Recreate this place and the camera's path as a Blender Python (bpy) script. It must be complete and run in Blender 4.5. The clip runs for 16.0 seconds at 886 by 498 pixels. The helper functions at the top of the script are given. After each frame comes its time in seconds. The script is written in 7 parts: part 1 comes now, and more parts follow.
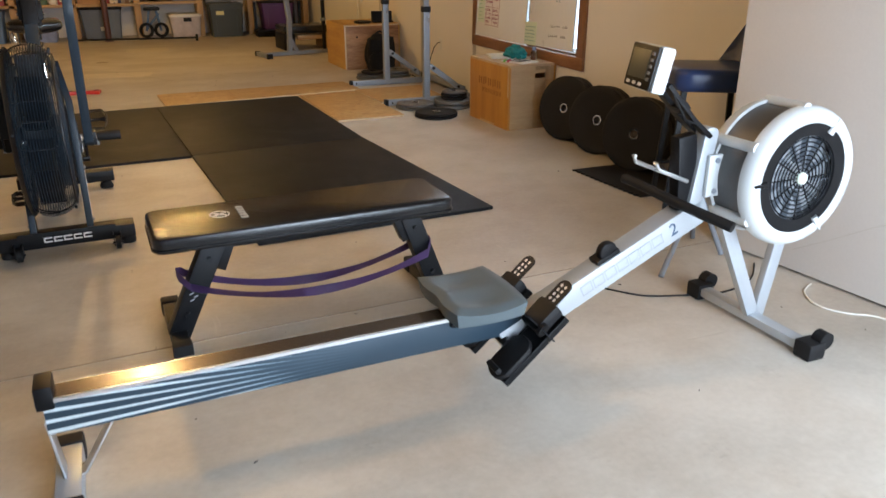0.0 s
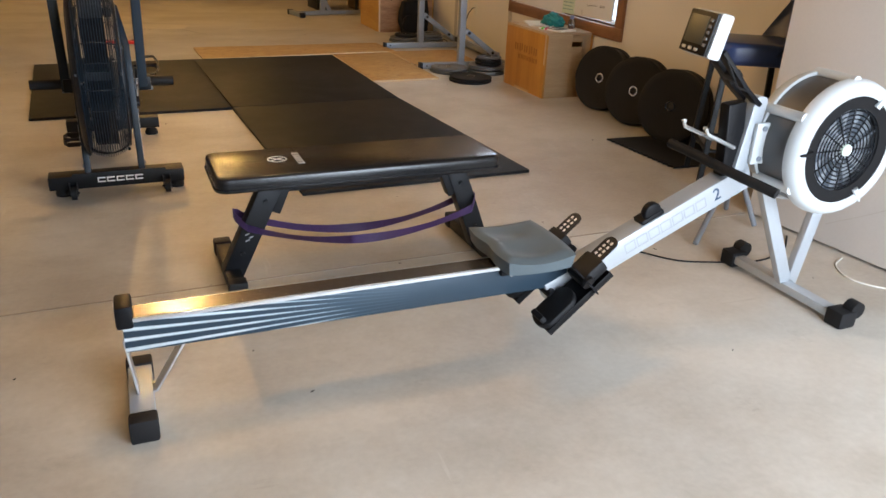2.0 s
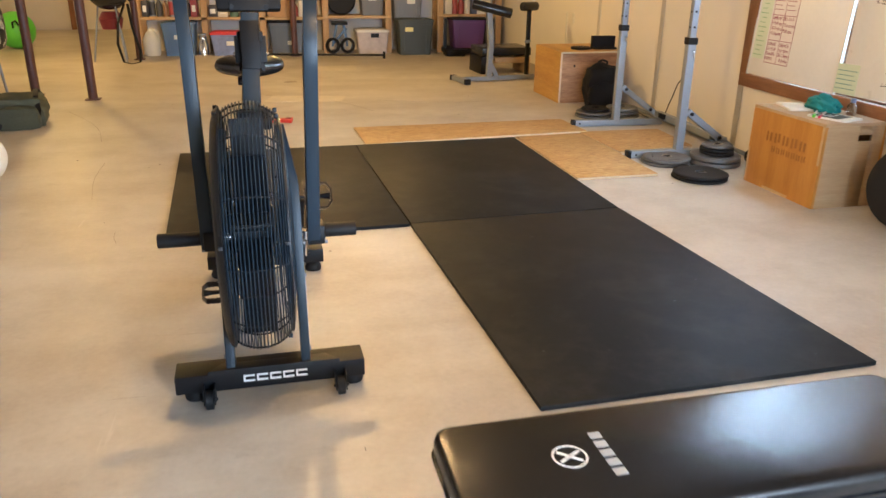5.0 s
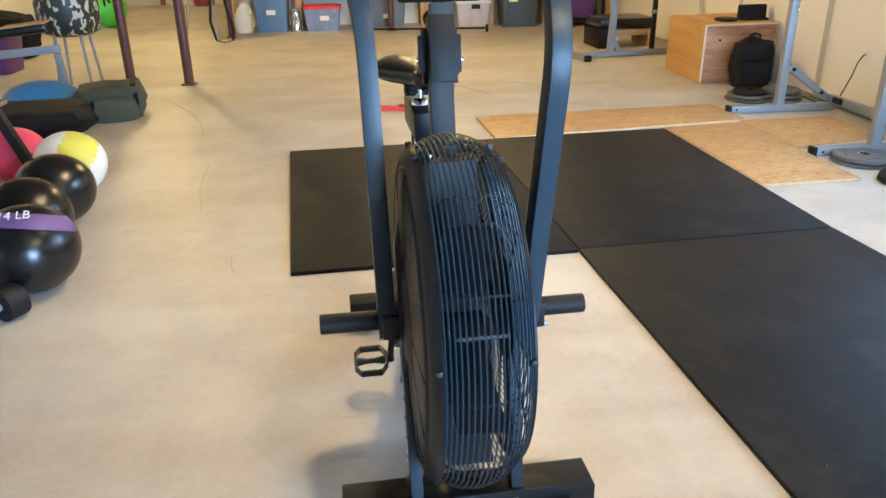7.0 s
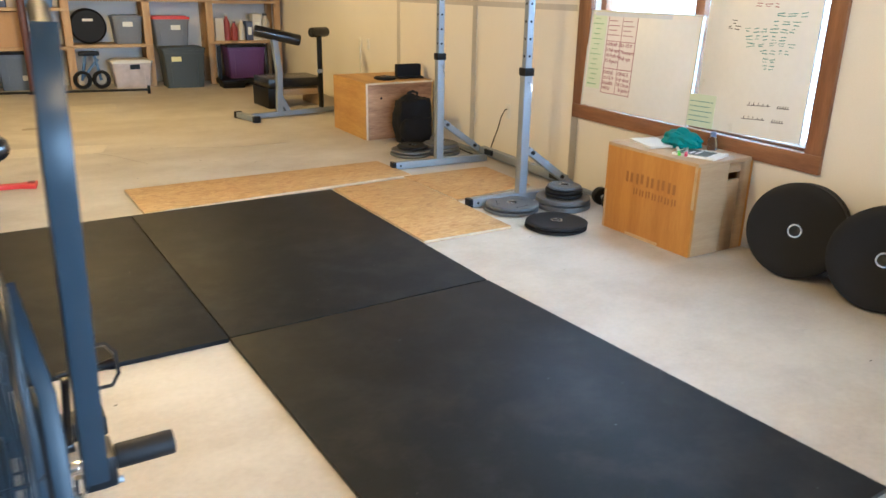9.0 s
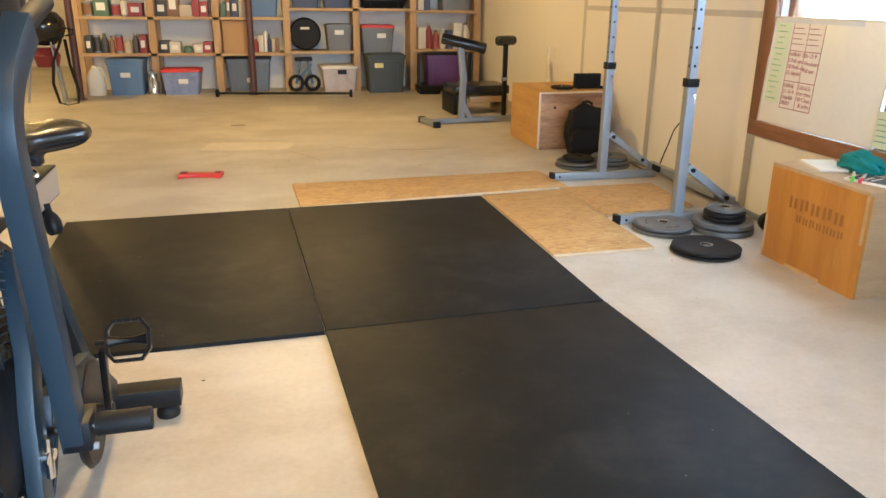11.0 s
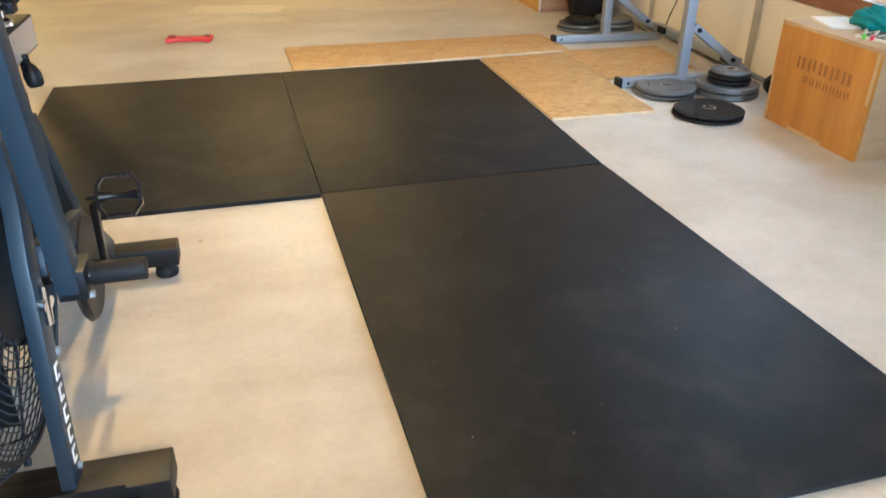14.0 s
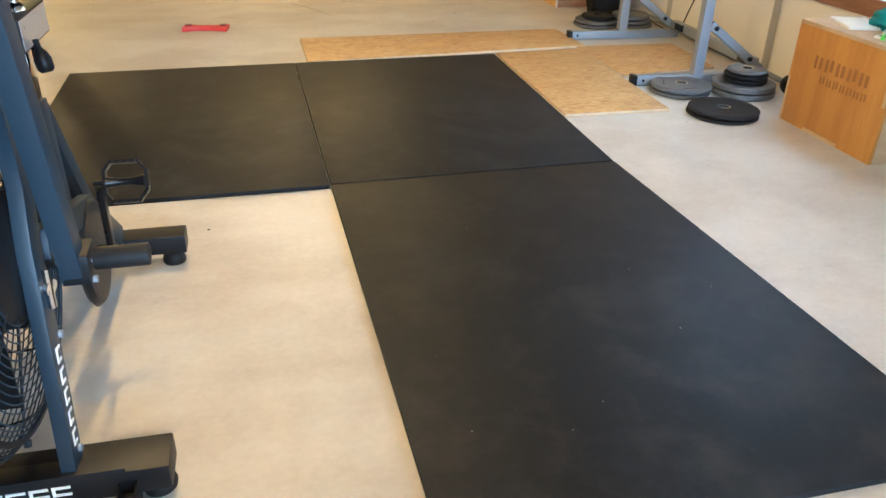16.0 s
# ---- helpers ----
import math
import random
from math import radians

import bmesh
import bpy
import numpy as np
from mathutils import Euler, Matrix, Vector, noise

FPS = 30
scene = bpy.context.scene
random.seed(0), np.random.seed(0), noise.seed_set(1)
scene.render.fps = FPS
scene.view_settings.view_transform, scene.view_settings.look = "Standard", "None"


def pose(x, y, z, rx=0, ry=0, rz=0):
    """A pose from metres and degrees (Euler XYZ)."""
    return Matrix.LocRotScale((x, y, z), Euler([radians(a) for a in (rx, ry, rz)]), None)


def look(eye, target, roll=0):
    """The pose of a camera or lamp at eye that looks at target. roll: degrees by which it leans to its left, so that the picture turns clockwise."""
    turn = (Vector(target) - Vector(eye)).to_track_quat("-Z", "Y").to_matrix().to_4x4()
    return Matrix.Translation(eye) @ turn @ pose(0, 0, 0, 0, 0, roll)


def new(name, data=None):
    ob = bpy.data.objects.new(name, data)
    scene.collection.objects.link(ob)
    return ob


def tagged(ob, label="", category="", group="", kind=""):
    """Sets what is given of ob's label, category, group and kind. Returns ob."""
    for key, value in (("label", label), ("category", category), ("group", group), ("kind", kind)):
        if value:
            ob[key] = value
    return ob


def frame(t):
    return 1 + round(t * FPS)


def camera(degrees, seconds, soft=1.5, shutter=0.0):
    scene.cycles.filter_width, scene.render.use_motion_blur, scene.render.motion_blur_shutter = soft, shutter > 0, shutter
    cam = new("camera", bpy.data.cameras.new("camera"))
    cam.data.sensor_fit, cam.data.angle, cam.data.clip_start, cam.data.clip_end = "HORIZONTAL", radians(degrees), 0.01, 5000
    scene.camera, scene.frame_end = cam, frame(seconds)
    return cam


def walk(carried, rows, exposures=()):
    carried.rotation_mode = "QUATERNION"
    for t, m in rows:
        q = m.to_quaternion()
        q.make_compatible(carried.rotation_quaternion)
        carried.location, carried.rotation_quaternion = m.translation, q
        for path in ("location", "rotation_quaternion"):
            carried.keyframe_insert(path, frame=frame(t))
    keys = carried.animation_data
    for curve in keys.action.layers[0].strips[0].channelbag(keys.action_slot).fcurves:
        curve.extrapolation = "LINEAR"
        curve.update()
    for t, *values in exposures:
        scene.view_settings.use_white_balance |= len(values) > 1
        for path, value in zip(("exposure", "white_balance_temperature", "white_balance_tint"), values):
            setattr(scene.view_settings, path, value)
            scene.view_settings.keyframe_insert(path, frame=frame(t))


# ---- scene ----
cam = camera(61.0, 16.0, shutter=0.4)
METRES, EYE, TILT, LEAN, TURN = 3.6, 1.45, 0.0, 0.0, -26.0
PATH = [
    (0, (0.33, -0.363, 1.263), (1.039, 1.357, 0.529), 0.1),
    (0.5, (0.283, -0.478, 1.235), (0.983, 1.228, 0.463), -0.2),
    (1, (0.243, -0.502, 1.225), (0.922, 1.2, 0.424), 0.5),
    (1.5, (0.217, -0.5, 1.232), (0.881, 1.203, 0.421), 1.5),
    (2, (0.177, -0.423, 1.237), (0.847, 1.281, 0.431), 2.6),
    (2.5, (0.125, -0.221, 1.245), (0.94, 1.43, 0.465), 3.7),
    (3, (0.078, -0.01, 1.242), (0.831, 1.678, 0.478), 3.2),
    (3.5, (0.134, 0.282, 1.271), (0.597, 2.094, 0.563), 2.5),
    (3.7, (0.133, 0.387, 1.276), (0.535, 2.215, 0.571), 2.4),
    (5.8, (-0.052, 1.445, 1.301), (0.325, 3.275, 0.589), 0.2),
    (6, (-0.13, 1.525, 1.314), (0.257, 3.352, 0.598), 0.3),
    (6.5, (-0.246, 1.661, 1.296), (0.026, 3.489, 0.533), 0.3),
    (7, (-0.211, 1.853, 1.289), (-0.039, 3.683, 0.501), -0.9),
    (7.5, (-0.183, 2.042, 1.268), (0.23, 3.838, 0.492), -0.9),
    (8, (-0.209, 2.154, 1.294), (0.716, 3.761, 0.544), -0.7),
    (8.5, (-0.137, 2.186, 1.275), (0.926, 3.732, 0.581), -0.2),
    (8.6, (-0.101, 2.164, 1.282), (0.947, 3.723, 0.595), 0.0),
    (9, (0.12, 2.095, 1.274), (1.022, 3.757, 0.62), 1.0),
    (9.5, (0.293, 2.16, 1.272), (1.193, 3.831, 0.64), 1.2),
    (10, (0.453, 2.103, 1.265), (1.033, 3.917, 0.654), 1.8),
    (10.2, (0.48, 2.042, 1.251), (0.923, 3.898, 0.655), 2.4),
    (12.5, (0.579, 2.019, 1.246), (0.948, 3.836, 0.496), -0.1),
    (13, (0.556, 2.03, 1.243), (0.921, 3.836, 0.464), 0.1),
    (13.5, (0.557, 2.041, 1.238), (0.914, 3.831, 0.422), 0.1),
    (14, (0.557, 2.023, 1.195), (0.919, 3.752, 0.256), 0.4),
    (14.5, (0.548, 2.012, 1.202), (0.903, 3.715, 0.215), 0.7),
    (15, (0.542, 2.01, 1.207), (0.891, 3.715, 0.221), 1.0),
    (15.5, (0.55, 2.013, 1.2), (0.893, 3.726, 0.227), 1.2),
    (16, (0.58, 2.02, 1.192), (0.905, 3.748, 0.24), 1.2),
]
# the camera's own exposure and white balance: seconds, stops, kelvin, tint
EXPOSURES = [(0, -1.48, 6200, 13), (2.5, -1.52, 6500, 16), (3.5, -0.96, 6600, 19), (5.8, -0.42, 5050, 6), (7.0, -0.16, 4700, 4), (8.5, -0.24, 4700, 3), (9.3, -0.38, 5050, 5), (10.0, -0.42, 5350, 6), (12.5, -0.30, 5200, 5), (16, -0.32, 4950, 4)]
walk(cam, [(t, look(eye, target, roll)) for t, eye, target, roll in PATH], EXPOSURES)

# ---- light ----
world = bpy.data.worlds.new("world")
scene.world = world
world.use_nodes = True
wn = world.node_tree
sky = wn.nodes.new("ShaderNodeTexSky")
sky.sky_type, sky.sun_disc, sky.sun_elevation, sky.sun_rotation = "NISHITA", False, radians(38), radians(200)
wn.nodes["Background"].inputs["Strength"].default_value = 0.12
wn.links.new(sky.outputs["Color"], wn.nodes["Background"].inputs["Color"])

WARM = (1.0, 0.61, 0.24)
AMBER = (1.0, 0.59, 0.165)    # older bulbs over the far end
BULBS = [(0.15, 4.95, 235.0), (0.58, 2.41, 130.0), (-2.9, 11.4, 200.0), (0.6, 9.6, 240.0), (-3.4, 15.2, 75.0)]
BULB_Z = 2.32


def lamp(name, kind, m, energy, colour, **kw):
    data = bpy.data.lights.new(name, kind)
    data.energy, data.color = energy, colour
    if kind == "POINT":
        data.shadow_soft_size = kw.get("size", 0.06)
    if kind == "AREA":
        data.shape, data.size, data.size_y = "RECTANGLE", kw["size"], kw["size_y"]
    if kind == "SUN":
        data.angle = kw["angle"]
    ob = new(name, data)
    ob.matrix_world = m
    return ob


DAY = (0.76, 0.885, 1.0)
# daylight through the patio door behind and the twin window on the long wall
lamp("patio_daylight", "AREA", look((1.92, -1.55, 1.1), (1.2, 5.0, 0.2)), 540.0, DAY, size=1.95, size_y=2.0)
lamp("window_daylight", "AREA", look((3.52, 5.26, 1.62), (0.0, 5.26, 0.6)), 98.0, DAY, size=1.6, size_y=0.8)
sun = lamp("sun", "SUN", look((6, -9, 8), (0, 0, 0)), 0.6, (1.0, 0.95, 0.86), angle=radians(12))

# ---- materials ----


def material(name):
    m = bpy.data.materials.new(name)
    m.use_nodes = True
    return m, m.node_tree, m.node_tree.nodes["Principled BSDF"]


def noise_node(nt, scale, detail=4.0, vec=None, rough=0.55):
    n = nt.nodes.new("ShaderNodeTexNoise")
    n.inputs["Scale"].default_value, n.inputs["Detail"].default_value, n.inputs["Roughness"].default_value = scale, detail, rough
    if vec is not None:
        nt.links.new(vec, n.inputs["Vector"])
    return n


def coords(nt, stretch=(1, 1, 1)):
    tc, mp = nt.nodes.new("ShaderNodeTexCoord"), nt.nodes.new("ShaderNodeMapping")
    mp.inputs["Scale"].default_value = stretch
    nt.links.new(tc.outputs["Object"], mp.inputs["Vector"])
    return mp.outputs["Vector"]


def ramp(nt, fac, stops):
    r = nt.nodes.new("ShaderNodeValToRGB")
    el = r.color_ramp.elements
    while len(el) < len(stops):
        el.new(0.5)
    for e, (p, c) in zip(el, stops):
        e.position, e.color = p, (*c, 1)
    nt.links.new(fac, r.inputs["Fac"])
    return r.outputs["Color"]


def mixed(nt, fac, a, b, mode="MIX"):
    x = nt.nodes.new("ShaderNodeMix")
    x.data_type, x.blend_type = "RGBA", mode
    for sock, v in ((x.inputs[0], fac), (x.inputs[6], a), (x.inputs[7], b)):
        if hasattr(v, "is_output"):
            nt.links.new(v, sock)
        else:
            sock.default_value = v if not isinstance(v, tuple) else (*v, 1)
    return x.outputs[2]


def bumped(nt, bsdf, height, strength, distance=0.002):
    b = nt.nodes.new("ShaderNodeBump")
    b.inputs["Strength"].default_value, b.inputs["Distance"].default_value = strength, distance
    nt.links.new(height, b.inputs["Height"])
    nt.links.new(b.outputs["Normal"], bsdf.inputs["Normal"])


def tone(c, k):
    return tuple(min(1.0, v * k) for v in c)


def surface(name, colour, rough=0.5, metal=0.0, vary=0.12, fine=60.0, coarse=4.0, bump=0.15, stretch=(1, 1, 1), spec=0.5, piece=0.0):
    """A plain surface: colour that varies at two scales, with uneven gloss and fine relief."""
    m, nt, b = material(name)
    v = coords(nt, stretch)
    n1, n2 = noise_node(nt, coarse, 3.0, v), noise_node(nt, fine, 5.0, v)
    c1 = ramp(nt, n1.outputs["Fac"], [(0.3, tone(colour, 1 - vary)), (0.7, tone(colour, 1 + vary))])
    c2 = mixed(nt, 0.35, c1, ramp(nt, n2.outputs["Fac"], [(0.3, tone(colour, 1 - 1.6 * vary)), (0.7, tone(colour, 1 + 1.6 * vary))]))
    if piece:
        info = nt.nodes.new("ShaderNodeObjectInfo")
        c2 = mixed(nt, 1.0, c2, ramp(nt, info.outputs["Random"], [(0.0, (1 - piece,) * 3), (1.0, (1.0, 1.0, 1.0))]), "MULTIPLY")
    nt.links.new(c2, b.inputs["Base Color"])
    mr = nt.nodes.new("ShaderNodeMapRange")
    mr.inputs["To Min"].default_value, mr.inputs["To Max"].default_value = max(0.02, rough - 0.08), min(1.0, rough + 0.08)
    nt.links.new(n1.outputs["Fac"], mr.inputs["Value"])
    nt.links.new(mr.outputs["Result"], b.inputs["Roughness"])
    b.inputs["Metallic"].default_value = metal
    b.inputs["Specular IOR Level"].default_value = spec
    if bump:
        bumped(nt, b, n2.outputs["Fac"], bump)
    return m


def concrete():
    m, nt, b = material("concrete_floor")
    v = coords(nt)
    big, mid, fine, speck = noise_node(nt, 0.55, 5.0, v), noise_node(nt, 2.6, 8.0, v, 0.65), noise_node(nt, 45.0, 6.0, v), noise_node(nt, 7.0, 3.0, v)
    smear = noise_node(nt, 1.3, 6.0, coords(nt, (0.8, 1.0, 1)), 0.65)
    base = ramp(nt, big.outputs["Fac"], [(0.36, (0.43, 0.385, 0.325)), (0.64, (0.60, 0.56, 0.49))])
    base = mixed(nt, 0.5, base, ramp(nt, mid.outputs["Fac"], [(0.40, (0.40, 0.35, 0.285)), (0.60, (0.61, 0.57, 0.505))]))
    base = mixed(nt, 0.35, base, ramp(nt, smear.outputs["Fac"], [(0.42, (0.38, 0.325, 0.255)), (0.58, (0.60, 0.56, 0.49))]))
    base = mixed(nt, 0.10, base, ramp(nt, fine.outputs["Fac"], [(0.35, (0.30, 0.27, 0.23)), (0.65, (0.62, 0.58, 0.52))]))
    base = mixed(nt, ramp(nt, speck.outputs["Fac"], [(0.735, (0, 0, 0)), (0.77, (0.35, 0.35, 0.35))]), base, (0.22, 0.18, 0.14))
    # faint drag scratches two ways, and rubber scuffs
    for st, lo, tint in (((0.5, 9.0, 1), 0.70, (0.30, 0.25, 0.19)), ((7.0, 0.6, 1), 0.71, (0.66, 0.62, 0.56))):
        sc = noise_node(nt, 2.4, 3.0, coords(nt, st), 0.6)
        base = mixed(nt, ramp(nt, sc.outputs["Fac"], [(lo, (0, 0, 0)), (lo + 0.03, (0.32, 0.32, 0.32))]), base, tint)
    scuff = noise_node(nt, 3.4, 9.0, coords(nt, (1, 1.6, 1)), 0.75)
    base = mixed(nt, ramp(nt, scuff.outputs["Fac"], [(0.60, (0, 0, 0)), (0.72, (0.34, 0.34, 0.34))]), base, (0.25, 0.215, 0.17))
    nt.links.new(base, b.inputs["Base Color"])
    mr = nt.nodes.new("ShaderNodeMapRange")
    mr.inputs["To Min"].default_value, mr.inputs["To Max"].default_value = 0.34, 0.62
    nt.links.new(mid.outputs["Fac"], mr.inputs["Value"])
    nt.links.new(mr.outputs["Result"], b.inputs["Roughness"])
    bumped(nt, b, fine.outputs["Fac"], 0.07, 0.001)
    return m


def strand_board():
    m, nt, b = material("strand_board")
    v = coords(nt, (1, 3.2, 1))
    vor = nt.nodes.new("ShaderNodeTexVoronoi")
    vor.inputs["Scale"].default_value, vor.inputs["Randomness"].default_value = 12.0, 1.0
    wob = noise_node(nt, 6.0, 2.0, v)
    vv = nt.nodes.new("ShaderNodeVectorMath")
    vv.operation = "ADD"
    nt.links.new(v, vv.inputs[0]), nt.links.new(wob.outputs["Color"], vv.inputs[1])
    nt.links.new(vv.outputs["Vector"], vor.inputs["Vector"])
    sep = nt.nodes.new("ShaderNodeSeparateColor")
    nt.links.new(vor.outputs["Color"], sep.inputs["Color"])
    c = ramp(nt, sep.outputs[0], [(0.0, (0.32, 0.160, 0.042)), (0.25, (0.46, 0.265, 0.078)), (0.75, (0.52, 0.315, 0.100)), (1.0, (0.61, 0.41, 0.17))])
    n = noise_node(nt, 3.0, 4.0, v)
    c = mixed(nt, 0.35, c, ramp(nt, n.outputs["Fac"], [(0.35, (0.40, 0.235, 0.10)), (0.65, (0.55, 0.35, 0.17))]))
    chip = noise_node(nt, 15.0, 2.0, coords(nt, (1, 2.8, 1)))
    c = mixed(nt, ramp(nt, chip.outputs["Fac"], [(0.60, (0, 0, 0)), (0.66, (0.60, 0.60, 0.60))]), c, (0.29, 0.135, 0.038))
    nt.links.new(c, b.inputs["Base Color"])
    b.inputs["Roughness"].default_value = 0.6
    bumped(nt, b, vor.outputs["Distance"], 0.25, 0.001)
    return m


def wood(name, light, dark, axis=0, grain=9.0, rough=0.5, knots=True):
    """Planed wood with long grain along one axis of the object and a few knots."""
    m, nt, b = material(name)
    st = [7.0, 7.0, 7.0]
    st[axis] = 0.7
    v = coords(nt, tuple(st))
    w = noise_node(nt, grain * 0.35, 6.0, v, 0.6)
    fine = noise_node(nt, grain * 4, 3.0, v)
    c = ramp(nt, w.outputs["Fac"], [(0.33, dark), (0.5, tuple((a + d) / 2 for a, d in zip(light, dark))), (0.64, light)])
    c = mixed(nt, 0.25, c, ramp(nt, fine.outputs["Fac"], [(0.35, tone(dark, 0.85)), (0.65, light)]))
    if knots:
        kn = nt.nodes.new("ShaderNodeTexVoronoi")
        kn.inputs["Scale"].default_value = 3.2
        st2 = [1.0, 1.0, 1.0]
        st2[axis] = 0.6
        nt.links.new(coords(nt, tuple(st2)), kn.inputs["Vector"])
        c = mixed(nt, ramp(nt, kn.outputs["Distance"], [(0.05, (0.75, 0.75, 0.75)), (0.11, (0, 0, 0))]), c, tone(dark, 0.45))
    info = nt.nodes.new("ShaderNodeObjectInfo")
    c = mixed(nt, 1.0, c, ramp(nt, info.outputs["Random"], [(0.0, (0.82, 0.80, 0.78)), (1.0, (1, 1, 1))]), "MULTIPLY")
    nt.links.new(c, b.inputs["Base Color"])
    b.inputs["Roughness"].default_value = rough
    bumped(nt, b, fine.outputs["Fac"], 0.15, 0.001)
    return m


def rubber_mat():
    m, nt, b = material("stall_mat_rubber")
    v = coords(nt)
    grit, big, dust = noise_node(nt, 240.0, 3.0, v), noise_node(nt, 1.6, 6.0, v, 0.65), noise_node(nt, 5.0, 8.0, v, 0.7)
    c = ramp(nt, grit.outputs["Fac"], [(0.35, (0.005, 0.0056, 0.0067)), (0.7, (0.011, 0.0122, 0.0142))])
    c = mixed(nt, 0.55, c, ramp(nt, big.outputs["Fac"], [(0.35, (0.005, 0.0056, 0.0067)), (0.75, (0.011, 0.0122, 0.0142))]))
    c = mixed(nt, ramp(nt, dust.outputs["Fac"], [(0.47, (0, 0, 0)), (0.68, (0.28, 0.28, 0.28))]), c, (0.050, 0.047, 0.043))
    # chalky foot scuffs, broad and soft
    chalk = noise_node(nt, 2.6, 5.0, coords(nt, (1.0, 1.7, 1)), 0.6)
    c = mixed(nt, ramp(nt, chalk.outputs["Fac"], [(0.50, (0, 0, 0)), (0.66, (0.10, 0.10, 0.10))]), c, (0.058, 0.054, 0.049))
    spk = noise_node(nt, 38.0, 1.0, v)
    c = mixed(nt, ramp(nt, spk.outputs["Fac"], [(0.835, (0, 0, 0)), (0.85, (0.55, 0.55, 0.55))]), c, (0.26, 0.24, 0.21))
    nt.links.new(c, b.inputs["Base Color"])
    mr = nt.nodes.new("ShaderNodeMapRange")
    mr.inputs["To Min"].default_value, mr.inputs["To Max"].default_value = 0.46, 0.64
    nt.links.new(big.outputs["Fac"], mr.inputs["Value"])
    nt.links.new(mr.outputs["Result"], b.inputs["Roughness"])
    b.inputs["Specular IOR Level"].default_value = 0.18
    bumped(nt, b, grit.outputs["Fac"], 0.3, 0.0012)
    return m


def rail_graphic():
    """Dark blue rail side with pale curved stripes that fan out towards its rear end."""
    m, nt, b = material("rail_graphic")
    tc = nt.nodes.new("ShaderNodeTexCoord")
    sep = nt.nodes.new("ShaderNodeSeparateXYZ")
    nt.links.new(tc.outputs["Object"], sep.inputs[0])

    def op(kind, a, c):
        n = nt.nodes.new("ShaderNodeMath")
        n.operation = kind
        for s, v in ((n.inputs[0], a), (n.inputs[1], c)):
            if hasattr(v, "is_output"):
                nt.links.new(v, s)
            else:
                s.default_value = v
        return n.outputs[0]
    x, z = sep.outputs[0], sep.outputs[2]
    # stripes converge where x reaches 0.95
    spread = op("POWER", op("MAXIMUM", op("SUBTRACT", 1.0, op("MULTIPLY", x, 1.02)), 0.05), 1.6)
    u = op("DIVIDE", op("SUBTRACT", z, op("SUBTRACT", 0.222, op("MULTIPLY", x, 0.012))), op("ADD", op("MULTIPLY", spread, 0.075), 0.02))
    s = op("SINE", op("ADD", op("MULTIPLY", u, 21.0), op("MULTIPLY", op("MULTIPLY", x, x), -9.0)), 0.0)
    fade = op("MINIMUM", op("MAXIMUM", op("SUBTRACT", 1.12, op("MULTIPLY", x, 1.45)), 0.0), 1.0)
    wob = noise_node(nt, 5.0, 2.0, coords(nt, (0.6, 1, 6)))
    f = op("MULTIPLY", op("ADD", s, op("SUBTRACT", wob.outputs["Fac"], 0.45)), fade)
    c = ramp(nt, f, [(0.0, (0.030, 0.052, 0.075)), (0.30, (0.05, 0.085, 0.115)), (0.42, (0.30, 0.40, 0.46)), (0.8, (0.62, 0.70, 0.74))])
    nt.links.new(c, b.inputs["Base Color"])
    b.inputs["Roughness"].default_value = 0.28
    b.inputs["Metallic"].default_value = 0.25
    return m


def glass(name, colour=(0.92, 0.97, 1.0), rough=0.02):
    m, nt, b = material(name)
    b.inputs["Base Color"].default_value = (*colour, 1)
    b.inputs["Roughness"].default_value, b.inputs["Transmission Weight"].default_value, b.inputs["IOR"].default_value = rough, 1.0, 1.45
    return m


def glow(name, colour, strength):
    m, nt, b = material(name)
    b.inputs["Base Color"].default_value = (*colour, 1)
    b.inputs["Emission Color"].default_value, b.inputs["Emission Strength"].default_value = (*colour, 1), strength
    return m


def camo():
    m, nt, b = material("patterned_vinyl")
    v = coords(nt, (1, 1, 0.6))
    n = noise_node(nt, 26.0, 1.0, v)
    c = ramp(nt, n.outputs["Fac"], [(0.555, (0.018, 0.024, 0.02)), (0.585, (0.52, 0.53, 0.46))])
    nt.links.new(c, b.inputs["Base Color"])
    b.inputs["Roughness"].default_value = 0.45
    return m


